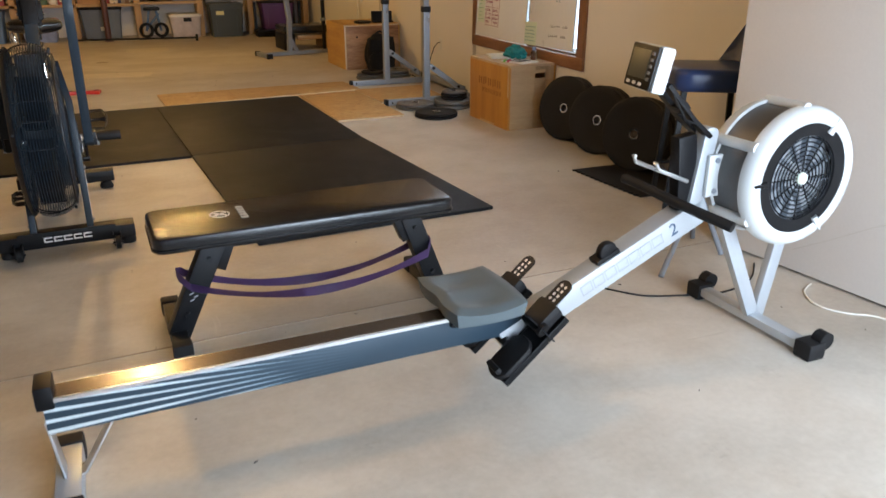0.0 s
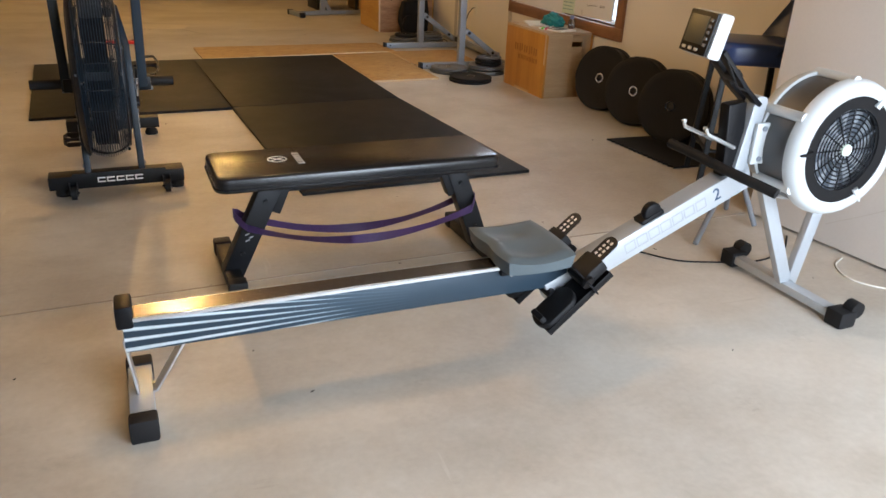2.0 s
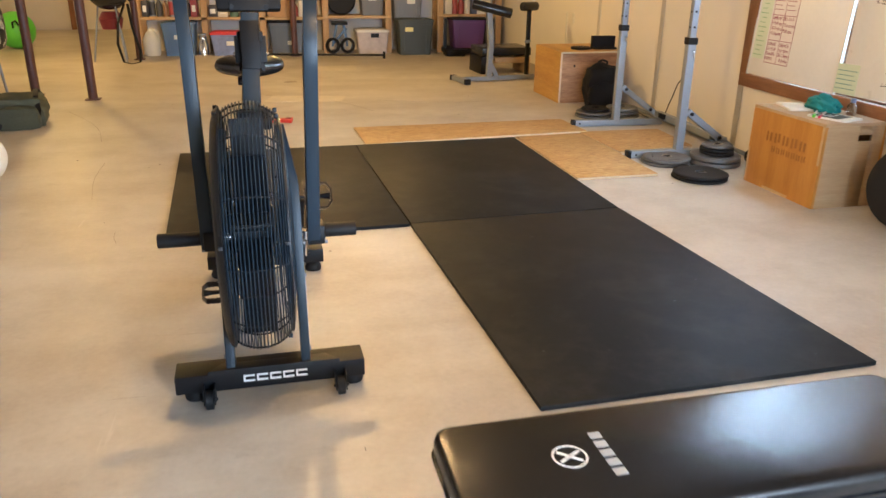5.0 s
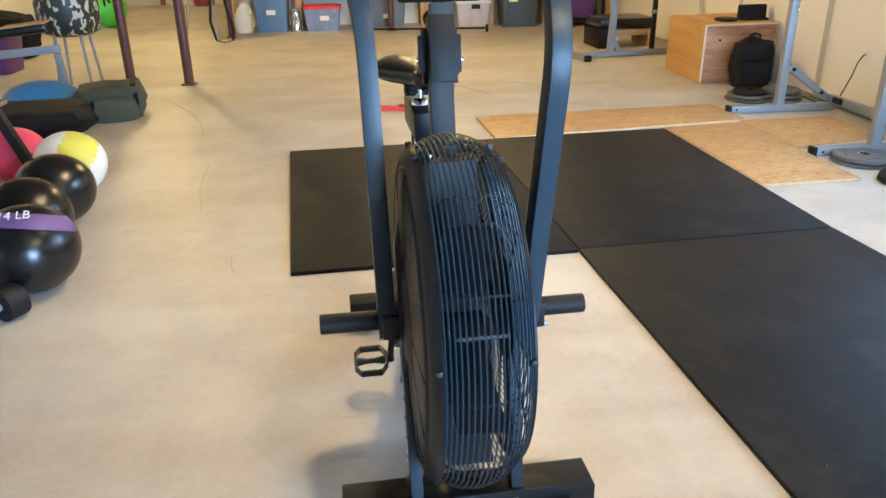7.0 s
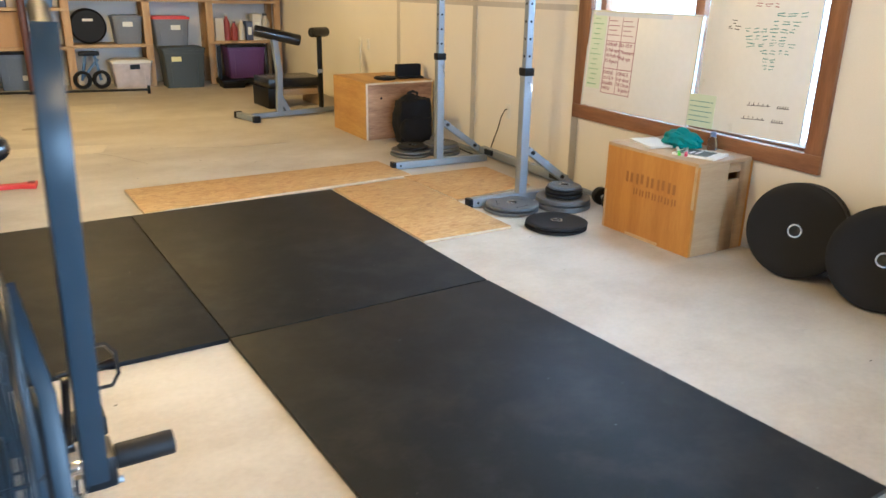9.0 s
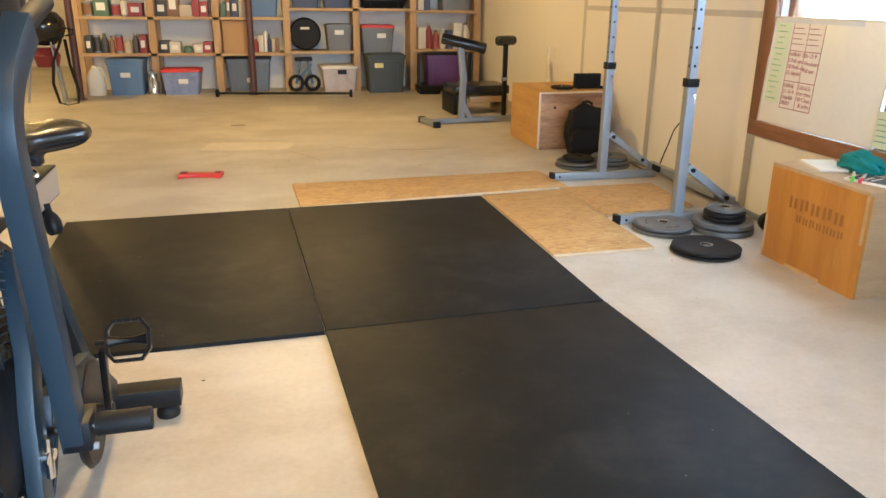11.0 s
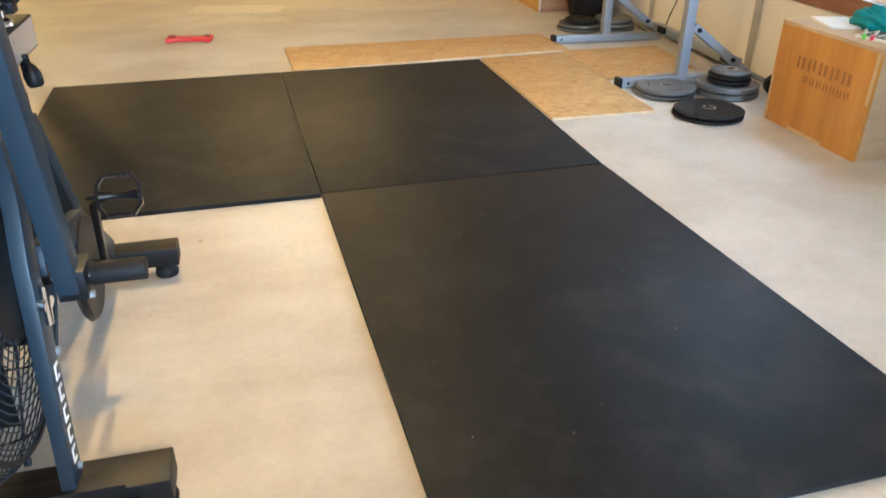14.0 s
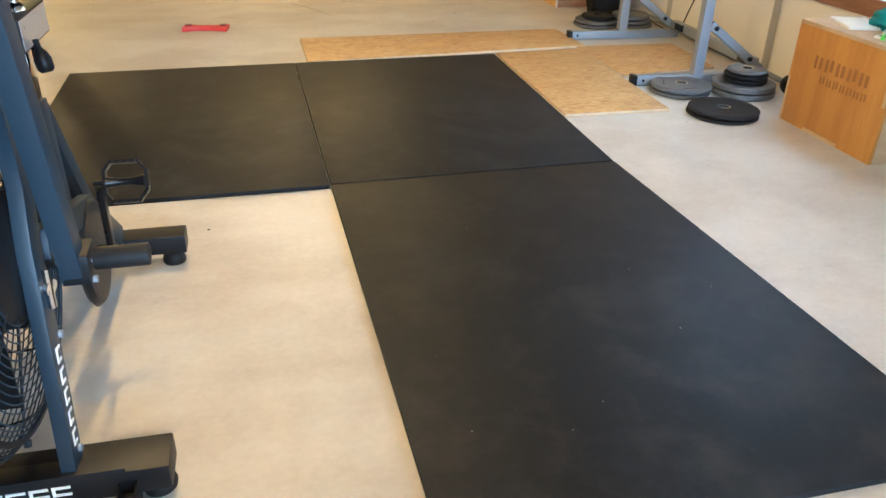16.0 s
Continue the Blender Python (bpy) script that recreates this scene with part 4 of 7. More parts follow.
# ---- fan bike ----
def fan_bike(m):
    t = thing("exercise_bike", m, "black fan exercise bike with a wire cage and moving arms", "exercise bike")
    # y runs from the front foot to the saddle
    bm = B()
    span(bm, (-0.300, -0.055, 0.040), (0.280, 0.045, 0.100))
    ff = part("front_foot", bm, M["coat"], t, bevel=0.005)
    bm = B()
    slab(bm, [(-0.20, -0.0575), (0.20, -0.0575), (0.16, -0.01), (-0.16, -0.01)], 0.042, 0.112)
    part("front_plate", bm, M["coat"], ff, bevel=0.002)
    for k in range(5):
        bm = B()
        x = -0.080 + 0.040 * k
        for x0, x1, z0, z1 in ((-0.017, 0.017, 0.066, 0.0715), (-0.017, 0.017, 0.0835, 0.089), (-0.017, -0.0115, 0.0715, 0.0835)):
            span(bm, (x + x0, -0.0600, z0), (x + x1, -0.0570, z1))
        part("mark", bm, M["decal"], ff, "white brand mark stroke")
    for s in (-1, 1):
        bm = B()
        lathe(bm, [(0, 0), (0.034, 0), (0.036, 0.012), (0.03, 0.03), (0.012, 0.045), (0, 0.045)], Matrix.Translation((s * 0.245, 0.0, 0)), 20)
        part("levelling_foot", bm, M["rubber"], ff)
        bm = B()
        rod(bm, (s * 0.20 - 0.011, -0.085, 0.032), (s * 0.20 + 0.011, -0.085, 0.032), 0.030, seg=20)
        wh = part("transport_wheel", bm, M["rubber"], ff)
        bm = B()
        for q in (-0.016, 0.016):
            span(bm, (s * 0.20 + q - 0.002, -0.10, 0.02), (s * 0.20 + q + 0.002, -0.045, 0.075))
        rod(bm, (s * 0.20 - 0.024, -0.085, 0.032), (s * 0.20 + 0.024, -0.085, 0.032), 0.005, seg=8)
        part("wheel_fork", bm, M["coat"], ff)
    bm = B()
    span(bm, (-0.245, 0.945, 0.045), (0.245, 1.025, 0.105))
    rf = part("rear_foot", bm, M["coat"], t, bevel=0.005)
    for s in (-1, 1):
        bm = B()
        lathe(bm, [(0, 0), (0.034, 0), (0.036, 0.012), (0.03, 0.03), (0.012, 0.045), (0, 0.045)], Matrix.Translation((s * 0.20, 0.985, 0)), 20)
        part("levelling_foot", bm, M["rubber"], rf)
    # front legs, from the foot to the axle and on to the mast
    for s, lx, ly in ((-1, -0.132, 0.125), (1, 0.097, 0.068)):
        bm = B()
        sweep(bm, [(lx, -0.018, 0.10), (lx, ly, 0.55), (lx, ly + 0.035, 0.64), (lx - s * 0.03, 0.20, 0.80)], oblong(0.062, 0.028), up=(1, 0, 0))
        leg = part("fan_leg", bm, M["slate"], t, bevel=0.004)
        for k in range(5):
            bm = B()
            for dy, dz, wy, wz in ((0, 0.0125, 0.024, 0.006), (0, -0.0125, 0.024, 0.006), (-0.009, 0, 0.006, 0.020)):
                cube(bm, (0, dy, dz), (0.002, wy, wz))
            bmesh.ops.transform(bm, matrix=Matrix.Translation((lx + s * 0.0148, -0.018 + (ly + 0.018) / 0.45 * (0.065 + 0.043 * k), 0.165 + 0.043 * k)) @ pose(0, 0, 0, -math.degrees(math.atan((ly + 0.018) / 0.45)), 0, 0), verts=bm.verts)
            part("mark", bm, M["decal"], leg, "white brand mark stroke")
        for yz in ((0.0, 0.13), (0.06, 0.36)):
            bm = B()
            rod(bm, (lx, yz[0], yz[1]), (lx + s * 0.020, yz[0], yz[1]), 0.008, seg=10)
            part("bolt", bm, M["grey_steel"], leg)
    # fan cage of close wires: a rounded rim between two domed faces
    fc, R, W = Vector((-0.030, 0.045, 0.537)), 0.371, 0.100
    fm = Matrix.Translation(fc) @ pose(0, 0, 0, 0, 90, 0)
    prof = [(R - W * 0.86 + W * 0.86 * math.cos(radians(a)), W * math.sin(radians(a))) for a in range(-87, 88, 6)]
    for k in range(1, 12):
        r = R - W * 0.86 - 0.165 * k / 11
        prof.append((r, W * (1 + 0.04 * k / 11)))
    for r, h in prof:
        bm = B()
        lathe(bm, [(r - 0.0017, h), (r, h + 0.0017), (r + 0.0017, h), (r, h - 0.0017)], fm, 60, True)
        part("cage_wire", bm, M["slate"], t, smooth=80)
    for a in range(0, 360, 30):
        bm = B()
        path = [(-W * 1.045, 0.10), (-W * 1.02, 0.20)]
        path += [(W * math.sin(radians(q)), R - W * 0.86 + (W * 0.86 - 0.004) * math.cos(radians(q))) for q in range(-90, 91, 20)]
        path += [(W * 1.02, 0.20), (W * 1.045, 0.10)]
        sweep(bm, [fm @ Vector((r * math.cos(radians(a)), r * math.sin(radians(a)), h)) for h, r in path], circle(0.0028, 6), up=(0.3, 0.5, 0.8))
        part("cage_spoke", bm, M["coat"], t)
    for s in (-1, 1):
        # clamping hoop where the face meets the rim, with its clips
        bm = B()
        lathe(bm, [(R - 0.052, s * W * 0.98), (R - 0.024, s * W * 0.90), (R - 0.012, s * W * 0.76), (R - 0.028, s * W * 0.72), (R - 0.054, s * W * 0.86)] if s < 0 else [(R - 0.056, W * 0.97), (R - 0.045, W * 0.95), (R - 0.044, W * 0.90), (R - 0.055, W * 0.90)], fm, 60, True)
        hoop = part("cage_hoop", bm, M["coat"], t)
        for a in (20, 100, 172, 188, 260, 340):
            bm = B()
            p = fm @ Vector(((R - 0.018 - 0.012 * (s > 0)) * math.cos(radians(a)), (R - 0.018 - 0.012 * (s > 0)) * math.sin(radians(a)), s * W * 0.84))
            bmesh.ops.create_cube(bm, size=1.0, matrix=Matrix.Translation(p) @ fm.to_3x3().to_4x4() @ pose(0, 0, 0, 0, 0, a) @ Matrix.Diagonal((0.014, 0.010, 0.012, 1)))
            part("hoop_clip", bm, M["coat"], hoop, bevel=0.002)
        if s < 0:
            bm = B()
            lathe(bm, [(0.0, -W * 1.06), (0.20, -W * 1.04), (R - 0.085, -W * 1.0), (R - 0.055, -W * 0.92), (R - 0.062, -W * 0.88), (0.0, -W * 0.94)], fm, 56)
            part("side_cover", bm, M["coat"], t, "smooth black drive-side cover")
        bm = B()
        lathe(bm, [(0.0, s * W * 1.14), (0.100, s * W * 1.12), (0.118, s * W * 1.03), (0.0, s * W * 0.95)], fm, 36)
        part("hub_cover", bm, M["black"], t)
    for k in range(10):
        a0 = radians(36 * k)
        bm = B()
        p = [fm @ Vector((rr * math.cos(a0 + w), rr * math.sin(a0 + w), 0)) for rr, w in ((0.07, 0), (0.2, 0.05), (0.325, 0.0))]
        sweep(bm, p, oblong(0.095, 0.006), up=tuple(fm.to_3x3() @ Vector((-math.sin(a0), math.cos(a0), 0))))
        part("fan_blade", bm, M["coat"], t)
    bm = B()
    lathe(bm, [(0.0, -0.06), (0.07, -0.06), (0.07, 0.06), (0.0, 0.06)], fm, 24)
    part("fan_hub", bm, M["coat"], t)
    # belt guard on the left, chain rings
    bm = B()
    lathe(bm, [(0.0, -0.010), (0.125, -0.010), (0.135, 0.0), (0.125, 0.012), (0.0, 0.012)], Matrix.Translation((0.085, 0.525, 0.29)) @ pose(0, 0, 0, 0, 90, 0), 40)
    part("chain_guard", bm, M["coat"], t)
    bm = B()
    slab(bm, [(0.26, 0.36), (0.52, 0.17), (0.64, 0.29), (0.53, 0.41), (0.26, 0.52)], -0.012, 0.012)
    bmesh.ops.transform(bm, matrix=Matrix(((0, 0, 1, -0.118), (1, 0, 0, 0), (0, 1, 0, 0), (0, 0, 0, 1))), verts=bm.verts)
    part("belt_cover", bm, M["black"], t, bevel=0.006)
    # main frame and saddle post
    for s in (-1, 1):
        bm = B()
        sweep(bm, [(s * 0.10, 0.12, 0.52), (s * 0.07, 0.60, 0.38), (s * 0.05, 0.97, 0.11)], oblong(0.06, 0.03), up=(1, 0, 0))
        part("frame_tube", bm, M["slate"], t, bevel=0.004)
    bm = B()
    sweep(bm, [(-0.005, 0.64, 0.30), (-0.013, 0.655, 0.635)], oblong(0.075, 0.060), up=(1, 0, 0))
    part("saddle_tube", bm, M["slate"], t, bevel=0.005)
    bm = B()
    sweep(bm, [(0, 0.97, 0.11), (-0.01, 0.69, 0.60)], oblong(0.055, 0.045), up=(1, 0, 0))
    part("saddle_stay", bm, M["slate"], t, bevel=0.004)
    bm = B()
    sweep(bm, [(-0.013, 0.654, 0.61), (-0.013, 0.660, 0.765)], oblong(0.052, 0.048), up=(1, 0, 0))
    sp = part("saddle_post", bm, M["chrome"], t, "chrome adjustable post with holes", bevel=0.003)
    for k in range(4):
        bm = B()
        rod(bm, (-0.013, 0.625, 0.655 + 0.027 * k), (-0.013, 0.640, 0.655 + 0.027 * k), 0.0065, seg=12)
        part("hole", bm, M["black"], sp)
    bm = B()
    span(bm, (-0.043, 0.60, 0.755), (0.017, 0.86, 0.832))
    sl = part("saddle_slider", bm, M["coat"], t, "dark satin saddle slider box", bevel=0.004)
    bm = B()
    span(bm, (0.0172, 0.612, 0.760), (0.0182, 0.85, 0.827))
    part("slider_face", bm, M["alu"], sl)
    for p, q in (((-0.013, 0.79, 0.757), (-0.013, 0.79, 0.70)), ((0.030, 0.665, 0.765), (0.042, 0.655, 0.700))):
        bm = B()
        d = Vector(q) - Vector(p)
        mk = Matrix.Translation(p) @ d.to_track_quat("Z", "Y").to_matrix().to_4x4()
        lathe(bm, [(0, -0.012), (0.007, -0.012), (0.007, 0.008), (0.015, 0.018), (0.020, 0.034), (0.019, 0.056), (0.013, 0.064), (0, 0.065)], mk, 16)
        part("knob", bm, M["black"], sl)
    bm = B()
    lathe(bm, [(0, 0.830), (0.024, 0.830), (0.022, 0.842), (0.013, 0.850), (0.013, 0.885), (0, 0.885)], Matrix.Translation((-0.013, 0.72, 0)), 18)
    part("saddle_pin", bm, M["chrome"], sl)
    bm = B()
    for q in (-1, 1):
        sweep(bm, [(-0.018 + q * 0.014, 0.62, 0.885), (-0.018 + q * 0.022, 0.70, 0.872), (-0.018 + q * 0.026, 0.79, 0.872), (-0.018 + q * 0.045, 0.86, 0.892)], circle(0.0045, 8))
    cube(bm, (-0.018, 0.735, 0.870), (0.070, 0.045, 0.026))
    part("saddle_clamp", bm, M["black"], sl, bevel=0.004)
    # saddle: thick padded lobes at the back, narrow rounded nose
    bm = B()
    rings = []
    n = 28
    for i in range(19):
        u = i / 18
        y = 0.595 + 0.265 * u
        grow = max(0.0, min(1.0, (u - 0.12) / 0.62))
        w = 0.030 + 0.097 * grow * grow * (3 - 2 * grow)
        h = 0.026 + 0.012 * grow
        end = min(1.0, math.sqrt(max(0.0, 1 - (1 - min(1.0, u / 0.10)) ** 2)) + 0.15) * min(1.0, math.sqrt(max(0.0, 1 - (1 - min(1.0, (1 - u) / 0.16)) ** 2)) + 0.15)
        ring = []
        for j in range(n):
            c, q = math.cos(2 * math.pi * j / n), math.sin(2 * math.pi * j / n)
            px = math.copysign(abs(c) ** 0.75, c) * w * end
            dip = 0.012 * grow * math.exp(-(px / 0.03) ** 2) if q > 0 else 0.0
            ring.append(bm.verts.new((px - 0.008, y, 0.918 + math.copysign(abs(q) ** 0.8, q) * h * end - dip)))
        rings.append(ring)
    for a, b in zip(rings, rings[1:]):
        for j in range(n):
            bm.faces.new((a[j], a[(j + 1) % n], b[(j + 1) % n], b[j]))
    bm.faces.new(rings[0]), bm.faces.new(rings[-1][::-1])
    part("saddle", bm, M["vinyl"], t, "black glossy padded saddle", smooth=80)
    # cranks and pedals
    for s, ca in ((1, 77), (-1, 257)):
        cx, cy, cz = s * 0.128, 0.525, 0.29
        ex, ez = cy - 0.19 * math.cos(radians(ca)), cz + 0.19 * math.sin(radians(ca))
        bm = B()
        sweep(bm, [(cx, cy, cz), (cx + s * 0.012, ex, ez)], oblong(0.028, 0.016), up=(1, 0, 0))
        rod(bm, (s * 0.08, cy, cz), (cx + s * 0.012, cy, cz), 0.018)
        cr = part("crank", bm, M["gloss"], t, bevel=0.003)
        px, PT = cx + s * 0.07, 1.05 if s > 0 else 0.35
        ez2 = ez + 0.012 if s > 0 else ez
        bm = B()
        rod(bm, (cx, ex, ez2), (px + s * 0.045, ex, ez2), 0.006, seg=10)
        lathe(bm, [(0.014, -0.042), (0.008, -0.012), (0.008, 0.012), (0.014, 0.042), (0, 0.042), (0, -0.042)], Matrix.Translation((px, ex, ez2)) @ pose(0, 0, 0, 0, 90, 0), 14, True)
        hexa = [(-0.045, -0.026), (-0.030, -0.046), (0.030, -0.046), (0.047, -0.022), (0.047, 0.022), (0.030, 0.046), (-0.030, 0.046), (-0.045, 0.026)]
        at = lambda u, v: Vector((px + u, ex + v * math.cos(PT), ez2 + v * math.sin(PT)))
        nrm = Vector((0, -math.sin(PT), math.cos(PT)))
        sweep(bm, [at(u, v) for u, v in hexa], oblong(0.008, 0.020), closed=True, up=tuple(nrm))
        for v in (-0.046, 0.046):
            for u in (-0.024, -0.008, 0.008, 0.024):
                rod(bm, at(u, v) - nrm * 0.014, at(u, v) + nrm * 0.014, 0.003, seg=6)
        part("pedal", bm, M["gloss"], cr, "glossy black studded cage pedal")
    # arms with foot pegs
    for s, xb, xt, yt in ((-1, 0.172, 0.182, 0.19), (1, 0.150, 0.157, -0.018)):
        bm = B()
        dx, dy = (xt - xb) / 0.58, (yt - 0.110) / 0.58
        run = [(s * xb, 0.112, 0.452), (s * (xb + dx * 0.12), 0.110 + dy * 0.12, 0.60), (s * (xb + dx * 0.47), 0.110 + dy * 0.47, 0.95), (s * xt, yt, 1.06), (s * (xt + 0.006), yt + 0.035, 1.14), (s * (xt + 0.016), yt + 0.12, 1.20)]
        for _ in range(3):
            cut = [run[0]]
            for p, q in zip(run, run[1:]):
                cut += [tuple(Vector(p).lerp(Vector(q), f)) for f in (0.25, 0.75)]
            run = cut + [run[-1]]
        sweep(bm, run, oblong(0.055, 0.038), up=(1, 0, 0))
        arm = part("arm", bm, M["slate"], t, bevel=0.004)
        bm = B()
        rod(bm, (s * (xt + 0.016), yt + 0.12, 1.20), (s * (xt + 0.022), yt + 0.26, 1.235), 0.017)
        part("grip", bm, M["rubber"], arm)
        bm = B()
        span(bm, (s * 0.158 - 0.026, 0.082, 0.448), (s * 0.158 + 0.026, 0.160, 0.508))
        bk = part("pivot_block", bm, M["coat"], t, bevel=0.006)
        for q in (0.095, 0.145):
            bm = B()
            rod(bm, (s * 0.158, q, 0.452), (s * 0.158 + s * 0.034, q, 0.452), 0.007, seg=8)
            part("bolt", bm, M["grey_steel"], bk)
        bm = B()
        rod(bm, (s * 0.09, 0.122, 0.48), (s * 0.20, 0.122, 0.48), 0.012)
        part("axle", bm, M["chrome"], t)
        bm = B()
        rod(bm, (s * 0.186, 0.125, 0.48), (0.286 if s > 0 else -0.320, 0.125, 0.48), 0.0225, seg=20)
        part("foot_peg", bm, M["rubber"], t, "black ribbed foot peg", bevel=0.003)
    # clamp lever at the axle
    bm = B()
    rod(bm, (0.098, 0.055, 0.475), (0.125, 0.045, 0.470), 0.016, seg=14)
    rod(bm, (0.118, 0.045, 0.43), (0.122, 0.045, 0.51), 0.008, seg=10)
    part("clamp_lever", bm, M["chrome"], t)
    # mast, bottle bracket and console
    bm = B()
    sweep(bm, [(-0.010, 0.30, 0.80), (-0.006, 0.355, 0.92), (0.0, 0.385, 1.02), (0.004, 0.40, 1.13)], oblong(0.045, 0.056), up=(1, 0, 0))
    part("mast", bm, M["slate"], t, bevel=0.005)
    bm = B()
    cube(bm, (-0.010, 0.285, 0.83), (0.10, 0.08, 0.02))
    part("mast_foot", bm, M["coat"], t, bevel=0.004)
    bm = B()
    cube(bm, (0.0, 0.412, 1.015), (0.100, 0.030, 0.085), (-10, 0, 0))
    cube(bm, (0.0, 0.418, 1.055), (0.082, 0.034, 0.030), (-10, 0, 0))
    cube(bm, (0.0, 0.405, 0.962), (0.082, 0.026, 0.030), (-10, 0, 0))
    cube(bm, (0.0, 0.382, 1.03), (0.060, 0.052, 0.15), (-13, 0, 0))
    holder = part("bottle_bracket", bm, M["black"], t, "black notched bottle bracket", bevel=0.003)
    for q in (-1, 1):
        bm = B()
        rod(bm, (q * 0.050, 0.412, 1.00), (q * 0.056, 0.412, 1.00), 0.007, seg=10)
        part("bolt", bm, M["chrome"], holder)
    bm = B()
    cube(bm, (0.004, 0.43, 1.215), (0.20, 0.045, 0.17), (-18, 0, 0))
    con = part("console", bm, M["black"], t, "black display console", bevel=0.012)
    bm = B()
    cube(bm, (0.004, 0.395, 1.185), (0.120, 0.006, 0.10), (-18, 0, 0))
    part("back_plate", bm, M["coat"], con, bevel=0.002)
    for qx in (-0.048, 0.056):
        for qz in (1.150, 1.218):
            bm = B()
            y = 0.391 + (qz - 1.185) * 0.325
            rod(bm, (qx, y - 0.004, qz), (qx, y + 0.004, qz), 0.007, seg=10)
            part("bolt", bm, M["coat"], con)
    bm = B()
    cube(bm, (0.004, 0.458, 1.223), (0.13, 0.004, 0.09), (-18, 0, 0))
    part("display", bm, M["lcd"], con)
    return t


fan_bike(pose(-0.022, 3.235, 0.0, 0, 0, 3.0))


# ---- right-hand side: boxes, squat stand, plates ----
def panel_box(name, quad, h, mats, label, slot=None, th=0.018):
    """A box of five plywood panels on a four-cornered plan; quad starts at the corner nearest the mats."""
    c = Vector((sum(p[0] for p in quad) / 4, sum(p[1] for p in quad) / 4, 0))
    t = thing(name, Matrix.Translation(c), label, "plyo box")
    q = [Vector((p[0], p[1], 0)) - c for p in quad]
    for i in range(4):
        a, b = q[i], q[(i + 1) % 4]
        d = (b - a).normalized()
        n = Vector((-d.y, d.x, 0))
        if n.dot((a + b) / 2) > 0:
            n = -n
        trim = th if i % 2 else 0.0
        a2, b2 = a + d * trim, b - d * trim
        bm = B()
        if slot and slot[0] == i:
            # hand slot cut clean through the panel
            L = (b2 - a2).length
            u0, u1, z0, z1 = slot[1] * L - 0.045, slot[1] * L + 0.045, slot[2] - 0.019, slot[2] + 0.019
            cells = [(0, u0, 0, h - th), (u1, L, 0, h - th), (u0, u1, 0, z0), (u0, u1, z1, h - th)]
            for s0, s1, w0, w1 in cells:
                slab(bm, [((a2 + d * s0).x, (a2 + d * s0).y), ((a2 + d * s1).x, (a2 + d * s1).y), ((a2 + d * s1 + n * th).x, (a2 + d * s1 + n * th).y), ((a2 + d * s0 + n * th).x, (a2 + d * s0 + n * th).y)], w0, w1)
            bmesh.ops.remove_doubles(bm, verts=bm.verts, dist=1e-5)
        else:
            slab(bm, [(p.x, p.y) for p in (a2, b2, b2 + n * th, a2 + n * th)], 0, h - th)
        part("side_panel", bm, M[mats[i % len(mats)]], t, bevel=0.0012)
    bm = B()
    slab(bm, [(p.x, p.y) for p in q], h - th, h)
    part("top_panel", bm, M[mats[-1]], t, bevel=0.0015)
    return t


BX = [(2.932, 4.672), (2.908, 5.315), (3.318, 5.325), (3.338, 4.690)]
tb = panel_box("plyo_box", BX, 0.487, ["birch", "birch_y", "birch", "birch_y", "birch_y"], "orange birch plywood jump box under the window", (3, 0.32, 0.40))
# branded words on the long side as plain dark blocks
for k, (u, z, w, h) in enumerate([(0.26 + 0.118 * i, 0.325, 0.062, 0.058) for i in range(5)] + [(0.34 + 0.071 * i, 0.255, 0.036, 0.036) for i in range(7)]):
    a, b2 = Vector((*BX[1], 0)), Vector((*BX[0], 0))
    d = (b2 - a).normalized()
    p = a + d * (u * 0.643 * 1.0 + 0.02) - Vector(((BX[0][0] + BX[2][0] + BX[1][0] + BX[3][0]) / 4, (BX[0][1] + BX[2][1] + BX[1][1] + BX[3][1]) / 4, 0))
    bm = B()
    ang = math.degrees(math.atan2(d.y, d.x))
    cube(bm, (-w * 0.3, 0, 0), (w * 0.26, 0.0012, h))
    cube(bm, (w * 0.24, 0, (k % 2) * 0.1 * h), (w * 0.3, 0.0012, h * 0.9))
    bmesh.ops.transform(bm, matrix=Matrix.Translation(p + Vector((-0.0008, 0, z))) @ pose(0, 0, 0, 0, 0, ang), verts=bm.verts)
    part("brand_mark", bm, M["burn"], tb)

# finger joints: pale end grain showing at the long side's edges
d = (Vector((*BX[0], 0)) - Vector((*BX[1], 0))).normalized()
mid = Vector((sum(p[0] for p in BX) / 4, sum(p[1] for p in BX) / 4, 0))
ang = math.degrees(math.atan2(d.y, d.x))
for u0, u1, z0, z1 in ((0.19, 0.43, 0.0, 0.017), (0.17, 0.41, 0.470, 0.4865), (0.625, 0.642, 0.25, 0.469), (0.001, 0.016, 0.0, 0.22)):
    bm = B()
    cube(bm, (0, 0, (z0 + z1) / 2), (u1 - u0, 0.0016, z1 - z0))
    bmesh.ops.transform(bm, matrix=Matrix.Translation(Vector((*BX[1], 0)) + d * ((u0 + u1) / 2) - mid + Vector((-0.0004, 0, 0))) @ pose(0, 0, 0, 0, 0, ang), verts=bm.verts)
    part("finger_joint", bm, M["birch_y"], tb, "pale plywood edge tab")

PX = [(2.644, 8.19), (2.632, 8.95), (3.322, 8.99), (3.33, 8.25)]
fb = panel_box("plyo_box", PX, 0.495, ["fir_x", "fir", "fir_x", "fir", "fir_x"], "knotty fir plywood jump box against the wall")

